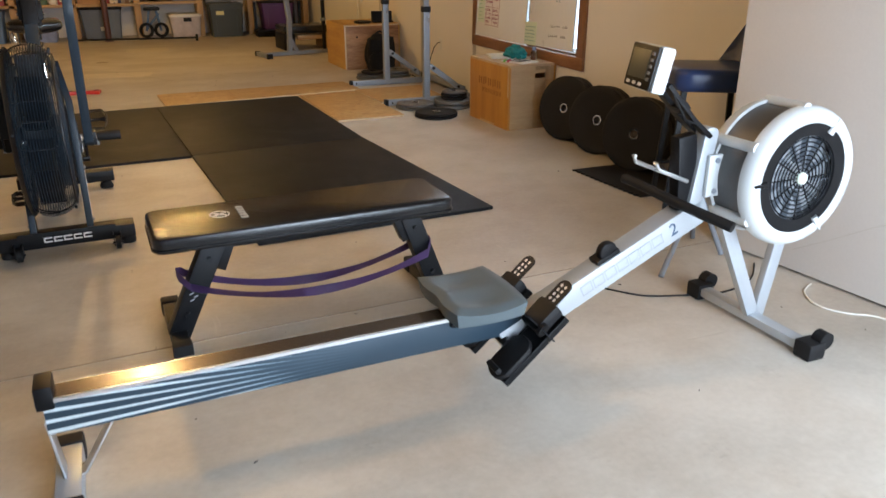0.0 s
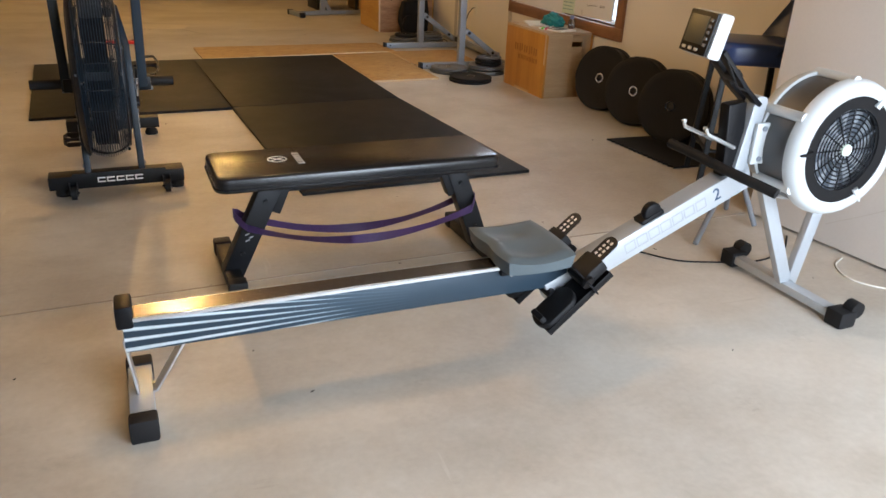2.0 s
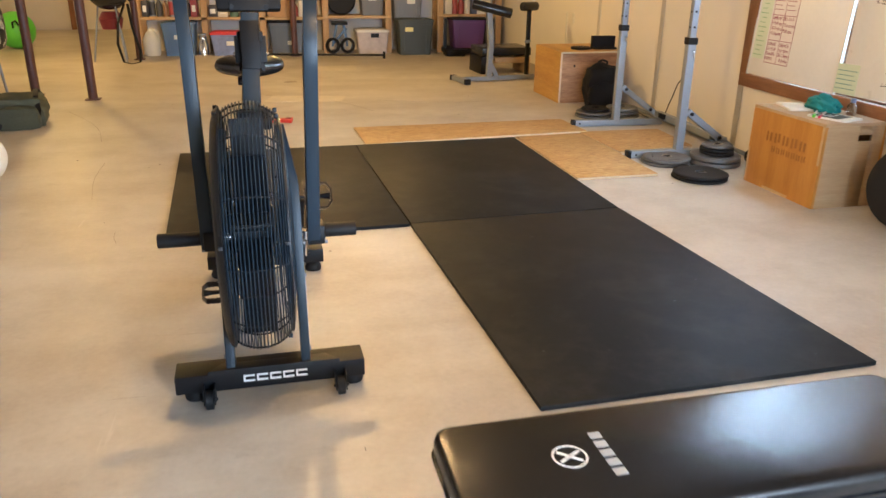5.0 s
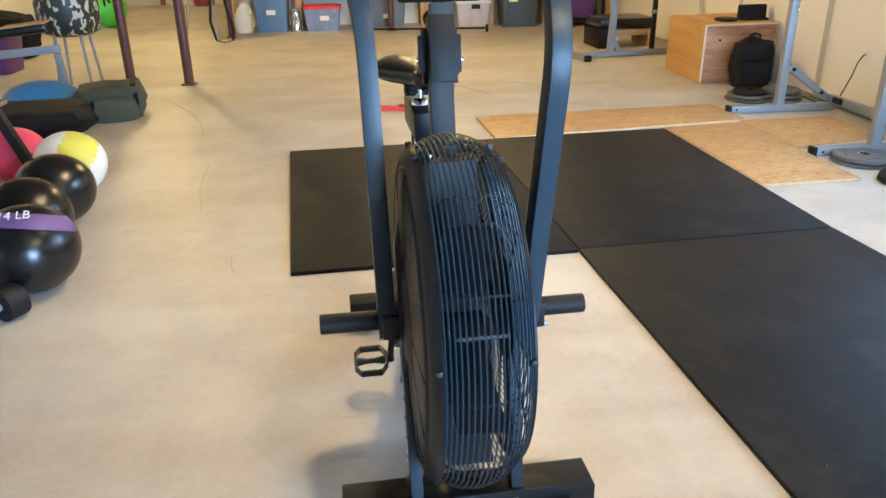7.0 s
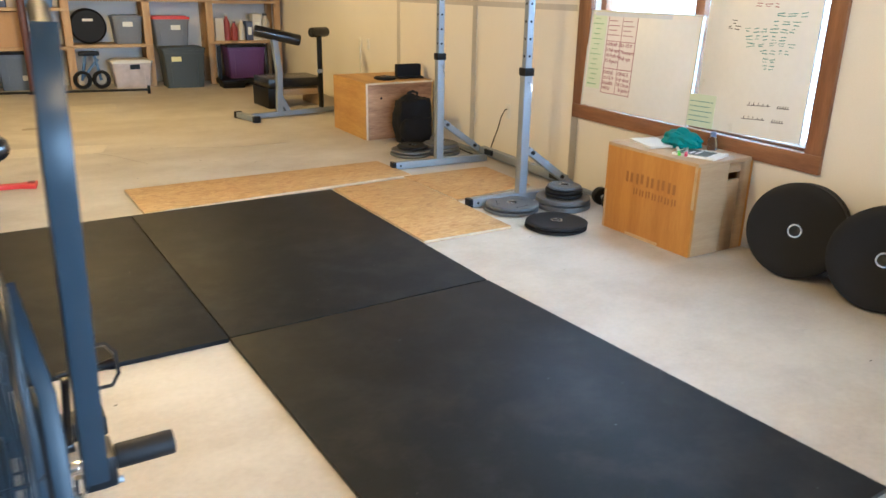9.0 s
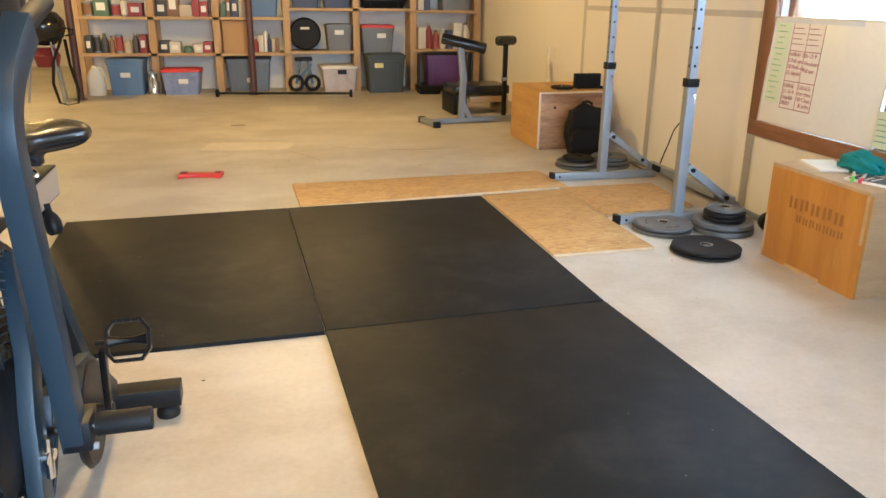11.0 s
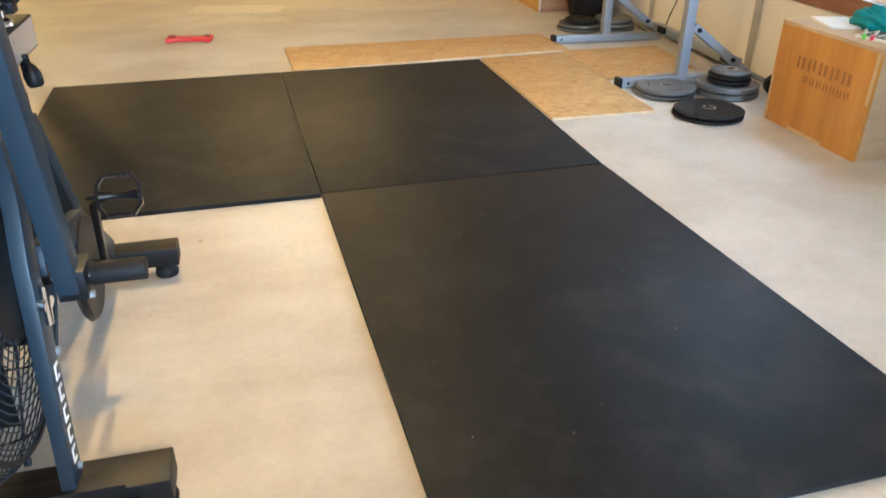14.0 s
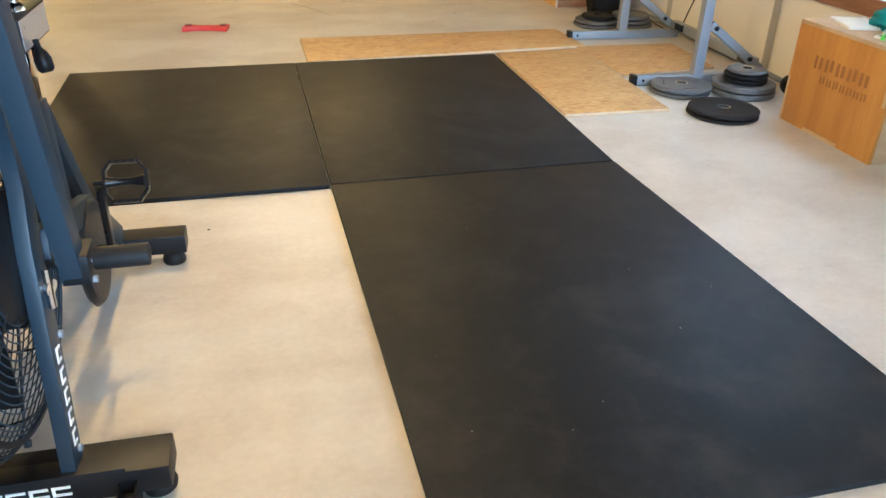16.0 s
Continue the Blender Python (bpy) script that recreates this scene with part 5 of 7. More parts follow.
c = Vector((sum(p[0] for p in PX) / 4, sum(p[1] for p in PX) / 4, 0))
e0, e1 = Vector((*PX[0], 0)) - c, Vector((*PX[3], 0)) - c
for lo, hi in (((e0.x + 0.001, e0.y - 0.0018, 0.002), (e0.x + 0.019, e0.y + 0.006, 0.493)),):
    bm = B()
    span(bm, lo, hi)
    part("panel_edge", bm, M["edge"], fb, "pale bare plywood edge")
bm = B()
sweep(bm, [e0 + Vector((0.02, -0.0008, 0.4865)), e1 + Vector((-0.002, -0.0008, 0.4865))], oblong(0.003, 0.015))
part("panel_edge", bm, M["edge"], fb, "pale bare plywood edge")
bm = B()
rod(bm, e0.lerp(e1, 0.22) + Vector((0, -0.0012, 0.36)), e0.lerp(e1, 0.22) + Vector((0, 0.004, 0.36)), 0.011, seg=12)
part("knot_hole", bm, M["black"], fb)


def disc(bm, r, th, bore=0.026, m=None, lip=0.012, seg=40):
    lathe(bm, [(bore, 0.004), (r * 0.28, 0.0), (r * 0.80, 0.006), (r - lip, 0.0), (r, 0.006), (r, th - 0.006), (r - lip, th), (r * 0.80, th - 0.006), (r * 0.28, th), (bore, th - 0.004)], m, seg, True)


def weight_plate(r, th, m, mt, label, ring="chrome", group="loose plates", holes=0):
    t = thing("weight_plate", m, label, "weight plate", group)
    bm = B()
    disc(bm, r, th)
    part("plate", bm, M[mt], t, smooth=50)
    bm = B()
    lathe(bm, [(0.0255, -0.001), (0.033, -0.001), (0.033, th + 0.001), (0.0255, th + 0.001)], None, 24, True)
    part("bore_ring", bm, M[ring], t)
    for k in range(holes):
        a = radians(120 * k + 35)
        bm = B()
        slab(bm, [(r * 0.56 * math.cos(a + x) * (1 + y), r * 0.56 * math.sin(a + x) * (1 + y)) for x, y in ((-0.42, -0.16), (0.42, -0.16), (0.42, 0.2), (-0.42, 0.2))], th - 0.007, th - 0.0035)
        part("grip_hollow", bm, M["coat"], t, bevel=0.0)
    return t


# three bumper plates stand against the wall
for x, y, yaw, lean in ((3.195, 4.275, 20, 10), (3.185, 3.835, 23, 9), (3.165, 3.40, 25, 8)):
    m = Matrix.Translation((x, y, 0.226)) @ pose(0, 0, 0, 0, 0, 180 + yaw) @ pose(0, 0, 0, 0, 90 - lean, 0)
    weight_plate(0.2255, 0.062, m @ pose(0, 0, -0.03), "rubber", "black rubber bumper plate leaning on the wall", group="bumper plates")
    weight_plate(0.2255, 0.062, m @ pose(0, 0, -0.095), "rubber", "black rubber bumper plate leaning behind another", group="bumper plates")

for x, y, z, r, th, mt, lab in (
        (2.60, 5.80, 0.0, 0.165, 0.026, "cast", "grey cast iron plate lying on the concrete"),
        (2.605, 5.795, 0.027, 0.162, 0.024, "cast", "grey cast iron grip plate on top of another"),
        (2.640, 5.395, 0.0, 0.177, 0.022, "rubber", "black rubber plate lying on the concrete"),
        (2.642, 5.392, 0.023, 0.175, 0.020, "rubber", "black rubber plate stacked on another"),
        (2.94, 5.735, 0.0, 0.172, 0.036, "cast", "grey cast iron plate at the foot of a stack"),
        (2.94, 5.735, 0.037, 0.168, 0.034, "cast", "grey cast iron plate in a stack"),
        (2.945, 5.735, 0.072, 0.115, 0.024, "rubber", "small black plate in a stack"),
        (2.945, 5.737, 0.097, 0.115, 0.022, "rubber", "small black plate in a stack"),
        (2.945, 5.735, 0.120, 0.105, 0.020, "cast", "small grey plate on top of a stack"),
        (2.74, 7.50, 0.0, 0.165, 0.028, "cast", "grey cast iron plate beside the squat stand"),
        (2.745, 7.50, 0.029, 0.160, 0.026, "cast", "grey cast iron plate stacked on another"),
        (2.755, 7.50, 0.056, 0.125, 0.026, "rubber", "small black plate on two grey ones"),
        (3.00, 7.47, 0.0, 0.16, 0.03, "cast", "grey cast iron plate behind the squat stand"),
        (3.00, 7.47, 0.031, 0.15, 0.03, "cast", "grey cast iron plate stacked behind the stand"),
        (3.00, 7.47, 0.062, 0.14, 0.03, "cast", "grey cast iron plate stacked behind the stand")):
    weight_plate(r, th, pose(x, y, z), mt, lab, holes=3 if mt == "cast" and r > 0.15 else 0)


def dumbbell(m, r, half, label, seg=8):
    t = thing("dumbbell", m, label, "dumbbell")
    for s in (-1, 1):
        bm = B()
        rod(bm, (s * half * 0.45, 0, r), (s * half, 0, r), r, seg=seg)
        part("head", bm, M["rubber"], t, bevel=0.008)
    bm = B()
    rod(bm, (-half * 0.46, 0, r), (half * 0.46, 0, r), 0.015)
    part("grip", bm, M["grey_steel"], t)
    return t


dumbbell(pose(3.17, 5.60, 0, 0, 0, 75), 0.055, 0.10, "small black dumbbell beside the jump box", 20)


def squat_stand():
    t = thing("squat_stand", pose(2.77, 6.5, 0), "grey steel squat stand bolted to low feet", "squat stand")
    for y, top in ((-0.545, 1.95), (0.575, 1.95)):
        bm = B()
        span(bm, (-0.028, y - 0.028, 0.055), (0.028, y + 0.028, 0.80))
        up = part("upright", bm, M["grey_steel"], t, bevel=0.004)
        bm = B()
        span(bm, (-0.034, y - 0.034, 0.785), (0.034, y + 0.034, 0.832))
        part("collar", bm, M["black"], up, bevel=0.004)
        bm = B()
        span(bm, (-0.022, y - 0.022, 0.80), (0.022, y + 0.022, top))
        ins = part("inner_tube", bm, M["grey_steel"], t, bevel=0.003)
        for k in range(9):
            bm = B()
            rod(bm, (-0.0232, y, 0.90 + 0.1 * k), (0.0, y, 0.90 + 0.1 * k), 0.008, seg=10)
            rod(bm, (0, y - 0.0232, 0.90 + 0.1 * k), (0, y, 0.90 + 0.1 * k), 0.008, seg=10)
            part("hole", bm, M["black"], ins)
        bm = B()
        sweep(bm, [(0.0, y - 0.02, 0.745), (0.0, y - 0.055, 0.745), (0.0, y - 0.062, 0.735), (0.0, y - 0.062, 0.70)], circle(0.006, 8))
        part("pin", bm, M["chrome"], up)
        bm = B()
        span(bm, (-0.385, y - 0.028, 0.004), (0.42, y + 0.028, 0.056))
        ft = part("foot", bm, M["grey_steel"], t, bevel=0.004)
        bm = B()
        span(bm, (-0.392, y - 0.030, 0.002), (-0.365, y + 0.030, 0.058))
        part("end_cap", bm, M["black"], ft, bevel=0.003)
        bm = B()
        rod(bm, (-0.33, y - 0.031, 0.03), (-0.33, y - 0.026, 0.03), 0.008, seg=10)
        part("hole", bm, M["black"], ft)
        bm = B()
        sweep(bm, [(0.03, y, 0.33), (0.385, y, 0.075)], oblong(0.045, 0.05), up=(0, 1, 0))
        part("brace", bm, M["grey_steel"], t, bevel=0.004)
        for dx, dz in ((0.30, 0.135), (0.06, 0.31)):
            bm = B()
            rod(bm, (dx, y - 0.036, dz), (dx, y - 0.024, dz), 0.013, seg=12)
            part("bolt", bm, M["coat"], t)
    bm = B()
    span(bm, (0.345, -0.52, 0.075), (0.395, 0.55, 0.125))
    part("cross_beam", bm, M["grey_steel"], t, bevel=0.004)
    for y in (-0.44, 0.40):
        bm = B()
        span(bm, (0.33, y - 0.05, 0.085), (0.346, y + 0.05, 0.125))
        part("joint_plate", bm, M["coat"], t)
    return t


squat_stand()
bm = B()
sweep(bm, [(3.26, 5.70, 0.02), (3.27, 6.4, 0.02), (3.27, 7.0, 0.02), (3.26, 7.7, 0.02)], circle(0.016, 10))
solid("steel_bar", bm, M["grey_steel"], Matrix(), "thin grey steel bar lying along the wall", "bar")


def outlet(m, label):
    t = thing("wall_outlet", m, label, "outlet")
    bm = B()
    slab(bm, rounded(0.07, 0.115, 0.006, 3), 0, 0.005)
    bmesh.ops.transform(bm, matrix=pose(0, 0, 0, 90, 0, -90), verts=bm.verts)
    part("cover", bm, M["cream"], t, bevel=0.001)
    for z in (-0.024, 0.024):
        bm = B()
        span(bm, (-0.0075, -0.013, z - 0.012), (-0.004, 0.013, z + 0.012))
        part("socket", bm, M["goods_5"], t)
    return t


outlet(pose(X_R, 7.02, 0.385), "white wall outlet with a plug above the slab")
outlet(pose(X_R, 10.02, 0.70), "white wall plate on the drywall")
outlet(pose(X_R, 9.80, 0.70), "white wall plate on the drywall")
bm = B()
span(bm, (X_R - 0.01, 10.0, 0.02), (X_R, 10.03, 0.64))
solid("conduit", bm, M["cream"], Matrix(), "thin pale conduit below the wall plates", "conduit", 0.002)
bm = B()
sweep(bm, [(3.335, 7.02, 0.40), (3.30, 6.99, 0.405), (3.24, 6.95, 0.36), (3.20, 6.93, 0.27), (3.185, 6.95, 0.20), (3.19, 7.0, 0.12), (3.20, 7.10, 0.05), (3.19, 7.22, 0.014), (3.20, 7.4, 0.008), (3.22, 7.6, 0.008)], circle(0.0045, 8))
solid("power_cord", bm, M["rubber"], Matrix(), "black power cord hanging from the outlet", "cord")


def whiteboards():
    a = thing("whiteboard", look((3.322, 5.62, 0.87), (4.3, 5.62, 0.87)) @ pose(0, 0, 0, -3, 0, 0), "whiteboard with workout notes leaning in the window", "whiteboard", "window boards")
    # board's own x runs along the wall to the viewer's right, y up
    bm = B()
    span(bm, (-0.46, -0.30, -0.012), (0.475, 0.29, 0.0))
    part("panel", bm, M["board"], a, bevel=0.002)
    for lo, hi in (((-0.468, -0.305, -0.014), (-0.458, 0.295, 0.003)), ((0.468, -0.305, -0.014), (0.478, 0.295, 0.003)), ((-0.468, 0.285, -0.014), (0.478, 0.295, 0.003))):
        bm = B()
        span(bm, lo, hi)
        part("edge_strip", bm, M["alu_edge"], a)
    for lo, hi, mt in (((-0.44, -0.185, 0.0), (-0.305, 0.27, 0.0006), "wash_green"), ((-0.285, -0.20, 0.0), (-0.025, 0.262, 0.0006), "wash_pink"), ((-0.42, 0.262, 0.0), (0.25, 0.284, 0.0008), "wash_blue")):
        bm = B()
        span(bm, lo, hi)
        part("marker_patch", bm, M[mt], a)
    ink = M["ink_red"]
    for lo, hi in (((-0.285, -0.2025, 0.0), (-0.025, -0.1985, 0.001)), ((-0.287, -0.2, 0.0), (-0.283, 0.26, 0.001)), ((-0.157, -0.2, 0.0), (-0.153, 0.26, 0.001)), ((-0.027, -0.2, 0.0), (-0.023, 0.26, 0.001)),
                   ((-0.285, -0.052, 0.0), (-0.025, -0.048, 0.001)), ((-0.285, 0.113, 0.0), (-0.025, 0.117, 0.001))):
        bm = B()
        span(bm, lo, hi)
        part("ruled_line", bm, ink, a)
    words = [(-0.28, 0.085, "AMRAP 20"), (-0.28, 0.052, "5 Pull ups"), (-0.28, 0.019, "10 Push ups"), (-0.28, -0.014, "15 Squats"),
             (-0.148, 0.085, "21-15-9"), (-0.148, 0.045, "Thrusters"), (-0.148, 0.008, "Pull ups"),
             (-0.28, -0.085, "DIANE"), (-0.28, -0.117, "21-15-9"), (-0.28, -0.149, "Deadlift"), (-0.28, -0.181, "HSPU"),
             (-0.148, -0.085, "GRACE"), (-0.148, -0.117, "For time"), (-0.148, -0.149, "30 Clean"), (-0.125, -0.181, "& jerks")]
    for x, y, w in words:
        letters("writing", w, 0.031, ink, a, pose(x, y, 0.0012))
    for k in range(4):
        for x in (-0.275, -0.145):
            bm = B()
            span(bm, (x, 0.150 + 0.028 * k, 0.0), (x + 0.095 - 0.02 * (k % 2), 0.154 + 0.028 * k, 0.0012))
            part("writing_bar", bm, ink, a)
    for k in range(14):
        bm = B()
        span(bm, (-0.428 + 0.012 * (k % 3), -0.16 + 0.031 * k, 0.0), (-0.335 - 0.014 * ((k * 2) % 3), -0.1565 + 0.031 * k, 0.0012))
        part("writing_bar", bm, M["ink_green"], a)

    b = thing("whiteboard", look((3.320, 4.765, 0.99), (4.3, 4.765, 0.99)) @ pose(0, 0, 0, -3, 0, 1.5), "tall whiteboard with teal and red notes in the window", "whiteboard", "window boards")
    bm = B()
    span(bm, (-0.335, -0.40, -0.012), (0.335, 0.60, 0.0))
    part("panel", bm, M["board"], b, bevel=0.002)
    bm = B()
    span(bm, (-0.385, -0.40, 0.0), (-0.20, -0.225, 0.002))
    nt = part("taped_note", bm, M["wash_green"], b, "pale green sheet of notes")
    for k in range(5):
        bm = B()
        span(bm, (-0.375, -0.265 - 0.026 * k, 0.002), (-0.215 - 0.02 * (k % 2), -0.2615 - 0.026 * k, 0.003))
        part("writing_bar", bm, M["ink_teal"], nt)
    rnd = random.Random(4)
    rows = [("ink_black", 0.44, -0.20, 4), ("ink_black", 0.40, -0.17, 3), ("ink_teal", 0.47, 0.08, 3), ("ink_teal", 0.42, 0.06, 4), ("ink_red", 0.345, -0.16, 1), ("ink_red", 0.32, -0.04, 2), ("ink_red", 0.295, -0.04, 4), ("ink_red", 0.27, -0.04, 2), ("ink_red", 0.235, -0.04, 3),
            ("ink_teal", 0.19, 0.09, 3), ("ink_black", 0.155, -0.17, 1), ("ink_black", 0.125, -0.19, 2), ("ink_teal", 0.15, 0.08, 3), ("ink_teal", 0.115, -0.08, 6), ("ink_teal", 0.08, -0.07, 5), ("ink_teal", 0.045, -0.06, 2), ("ink_teal", 0.05, 0.07, 3), ("ink_teal", 0.015, 0.03, 4), ("ink_teal", -0.025, 0.05, 2), ("ink_teal", -0.06, 0.06, 2)]
    for mt, y, x, n in rows:
        for k in range(n):
            w = rnd.uniform(0.022, 0.055)
            bm = B()
            for q in (-0.006, 0.007):
                cube(bm, (x + w / 2 + rnd.uniform(-0.004, 0.004), y + q + rnd.uniform(-0.003, 0.003), 0.0006), (w * rnd.uniform(0.5, 1.0), rnd.uniform(0.0026, 0.0045), 0.0012), (0, 0, rnd.uniform(-8, 10)))
            part("writing_bar", bm, M[mt], b)
            x += w + 0.010
    for y, w in ((-0.245, (0.0, 0.14)), (-0.315, (-0.02, 0.12))):
        for x0, x1 in ((w[0], w[1]), (w[1] + 0.04, w[1] + 0.11)):
            bm = B()
            cube(bm, ((x0 + x1) / 2, y, 0.0006), (x1 - x0, 0.0035, 0.0012), (0, 0, 3))
            for q in range(5):
                cube(bm, (x0 + (x1 - x0) * (q + 0.5) / 5, y + 0.007, 0.0006), (0.003, 0.012, 0.0012), (0, 0, -18 + 9 * (q % 3)))
            part("writing_bar", bm, M["ink_black"], b)


whiteboards()


# on the jump box under the window
TOPZ = 0.487
bm = B()
slab(bm, [(2.975, 5.06), (3.12, 5.03), (3.20, 5.26), (3.04, 5.30)], TOPZ, TOPZ + 0.012)
solid("paper_pad", bm, M["label"], Matrix(), "white paper pad lying on the jump box", "paper", 0.002)
nb = thing("notebook", pose(3.10, 4.83, TOPZ, 0, 0, 20), "white notebook with a dark printed cover on the box", "notebook")
bm = B()
slab(bm, rounded(0.17, 0.23, 0.004, 2), 0, 0.010)
part("pages", bm, M["label"], nb)
bm = B()
slab(bm, [(x - 0.005, y + 0.018) for x, y in rounded(0.14, 0.165, 0.002, 2)], 0.0102, 0.0112)
part("cover", bm, M["green_bin"], nb)
for k in range(3):
    bm = B()
    span(bm, (-0.05, 0.0 + 0.03 * k, 0.0112), (0.04 - 0.02 * k, 0.012 + 0.03 * k, 0.0118))
    part("printed_bar", bm, M["decal"], nb)
for p, q, mt in (((2.985, 4.86, TOPZ + 0.008), (3.10, 4.99, TOPZ + 0.008), "lime"), ((3.0, 4.83, TOPZ + 0.008), (3.13, 4.95, TOPZ + 0.008), "pink")):
    mk = thing("marker_pen", Matrix(), "white dry-erase marker with a coloured cap", "marker", "markers")
    p, q = Vector(p), Vector(q)
    bm = B()
    rod(bm, p.lerp(q, 0.3), q, 0.008, seg=12)
    part("barrel", bm, M["cream"], mk)
    bm = B()
    rod(bm, p, p.lerp(q, 0.32), 0.0085, seg=12)
    part("cap", bm, M[mt], mk)
bm = B()
bmesh.ops.create_icosphere(bm, subdivisions=4, radius=1.0)
for v in bm.verts:
    n = noise.noise(v.co * 2.3) * 0.28 + noise.noise(v.co * 6.0) * 0.12
    w = v.co * (1 + n)
    v.co = Vector((w.x * 0.075, w.y * 0.115, max(0.0, 0.028 + w.z * 0.055 + 0.02 * (1 - abs(w.y)))))
solid("cloth_cap", bm, M["teal"], pose(3.165, 5.03, TOPZ), "crumpled teal cotton cap on the jump box", "cap")
bt = thing("spray_bottle", pose(3.262, 4.905, TOPZ), "small clear bottle with a blue cap", "bottle")
bm = B()
lathe(bm, [(0, 0), (0.024, 0), (0.026, 0.004), (0.026, 0.055), (0.014, 0.07), (0.012, 0.08), (0, 0.08)], None, 20)
part("bottle", bm, M["bottle"], bt)
bm = B()
lathe(bm, [(0, 0.072), (0.016, 0.072), (0.016, 0.094), (0.013, 0.097), (0, 0.097)], None, 20)
part("cap", bm, M["clear_blue"], bt)

# on and by the fir box
weight_plate(0.10, 0.025, pose(2.93, 8.42, 0.495), "rubber", "small black plate on the fir box")
bm = B()
span(bm, (-0.11, -0.03, 0.0), (0.13, 0.03, 0.125))
span(bm, (-0.11, -0.09, 0.0), (0.13, -0.03, 0.02))
solid("foam_block", bm, M["pack"], pose(3.17, 8.47, 0.495), "black angular block standing on the fir box", "block", 0.006)


def soft_lump(name, mt, m, size, label, category, seed=0, square=0.6):
    """A sagging fabric bag: a puckered rounded block that sits flat."""
    bm = B()
    bmesh.ops.create_cube(bm, size=2.0)
    bmesh.ops.subdivide_edges(bm, edges=bm.edges[:], cuts=14, use_grid_fill=True)
    off = Vector((seed * 3.1, seed * 1.7, seed))
    for v in bm.verts:
        sph = v.co.normalized() * 1.18
        p = v.co.lerp(sph, square)
        p *= 1 + 0.10 * noise.noise(p * 1.6 + off) + 0.05 * noise.noise(p * 4.5 + off)
        v.co = Vector((p.x * size[0] / 2, p.y * size[1] / 2, max(0.0, (p.z + 0.92) * size[2] / 2)))
    return bm


pk = thing("backpack", pose(3.01, 8.02, 0, 0, 0, -6), "black nylon backpack leaning on the fir box", "backpack")
part("bag", soft_lump("bag", "pack", None, (0.31, 0.20, 0.40), "", "", 2, 0.55), M["pack"], pk)
bm = soft_lump("pocket", "pack", None, (0.27, 0.12, 0.22), "", "", 5)
bmesh.ops.translate(bm, vec=(0, -0.085, 0.02), verts=bm.verts)
part("front_pocket", bm, M["pack"], pk)
bm = B()
sweep(bm, [(-0.05, 0.0, 0.37), (-0.04, 0.0, 0.42), (0.0, 0.0, 0.435), (0.04, 0.0, 0.42), (0.05, 0.0, 0.37)], oblong(0.012, 0.022))
part("haul_loop", bm, M["pack"], pk)


def back_bench():
    t = thing("extension_bench", pose(2.32, 9.72, 0, 0, 0, 12), "grey steel back-extension bench with black rollers", "exercise bench")
    bm = B()
    span(bm, (-0.36, -0.025, 0.01), (0.72, 0.025, 0.06))
    part("base_beam", bm, M["grey_steel"], t, bevel=0.004)
    bm = B()
    span(bm, (-0.39, -0.21, 0.008), (-0.33, 0.21, 0.06))
    ba = part("base_bar", bm, M["grey_steel"], t, bevel=0.004)
    for s in (-1, 1):
        bm = B()
        span(bm, (-0.395, s * 0.2 - 0.02, 0.004), (-0.325, s * 0.2 + 0.02, 0.064))
        part("end_cap", bm, M["rubber"], ba, bevel=0.004)
    bm = B()
    sweep(bm, [(0.0, 0, 0.05), (0.02, 0, 0.45), (-0.02, 0, 0.78)], oblong(0.06, 0.05), up=(0, 1, 0))
    part("post", bm, M["grey_steel"], t, bevel=0.004)
    bm = B()
    sweep(bm, [(0.10, 0, 0.05), (0.02, 0, 0.20)], oblong(0.05, 0.04), up=(0, 1, 0))
    part("gusset", bm, M["grey_steel"], t)
    bm = B()
    rod(bm, (-0.20, 0.06, 0.86), (0.22, -0.10, 0.76), 0.055, seg=20)
    part("roller_pad", bm, M["vinyl"], t, bevel=0.015)
    bm = B()
    span(bm, (0.48, -0.02, 0.05), (0.52, 0.02, 0.80))
    part("post", bm, M["coat"], t, bevel=0.003)
    bm = B()
    rod(bm, (0.39, -0.03, 0.83), (0.61, 0.03, 0.83), 0.05, seg=20)
    part("roller_pad", bm, M["vinyl"], t, bevel=0.015)
    bm = B()
    rod(bm, (0.45, -0.05, 0.44), (0.52, 0.0, 0.44), 0.02, seg=12)
    part("knob", bm, M["grey_steel"], t)
    return t


back_bench()
bx = thing("low_bench", pose(2.64, 10.55, 0, 0, 0, 4), "low black padded bench on a pine frame", "bench")
for lo, hi, mt, nm in (((-0.28, -0.25, 0.22), (0.36, 0.25, 0.32), "vinyl", "pad"), ((-0.29, -0.25, 0.0), (-0.14, 0.25, 0.215), "black", "end_box"), ((-0.1, -0.22, 0.13), (0.36, -0.19, 0.2), "plank", "rail"), ((-0.1, 0.19, 0.13), (0.36, 0.22, 0.2), "plank", "rail"), ((0.30, -0.24, 0.0), (0.35, 0.24, 0.21), "plank", "end_board")):
    bm = B()
    span(bm, lo, hi)
    part(nm, bm, M[mt], bx, bevel=0.015 if nm == "pad" else 0.004)

# interlocking black tile by the plates, toothed edge
bm = B()
x0, x1, y0, y1 = 2.80, 3.32, 2.90, 3.51
pts = []
n = 14
for i in range(n):
    y = y1 - (y1 - y0) * i / n
    pts += [(x0 - 0.006 + (0.05 * i / n), y), (x0 + 0.016 + (0.05 * i / n), y - 0.022)]
pts += [(x0 + 0.05, y0), (x1, y0), (x1, y1)]
slab(bm, pts, 0.0, 0.012)
solid("puzzle_mat", bm, M["rubber"], Matrix(), "black interlocking floor tile with a toothed edge", "mat", 0.0)


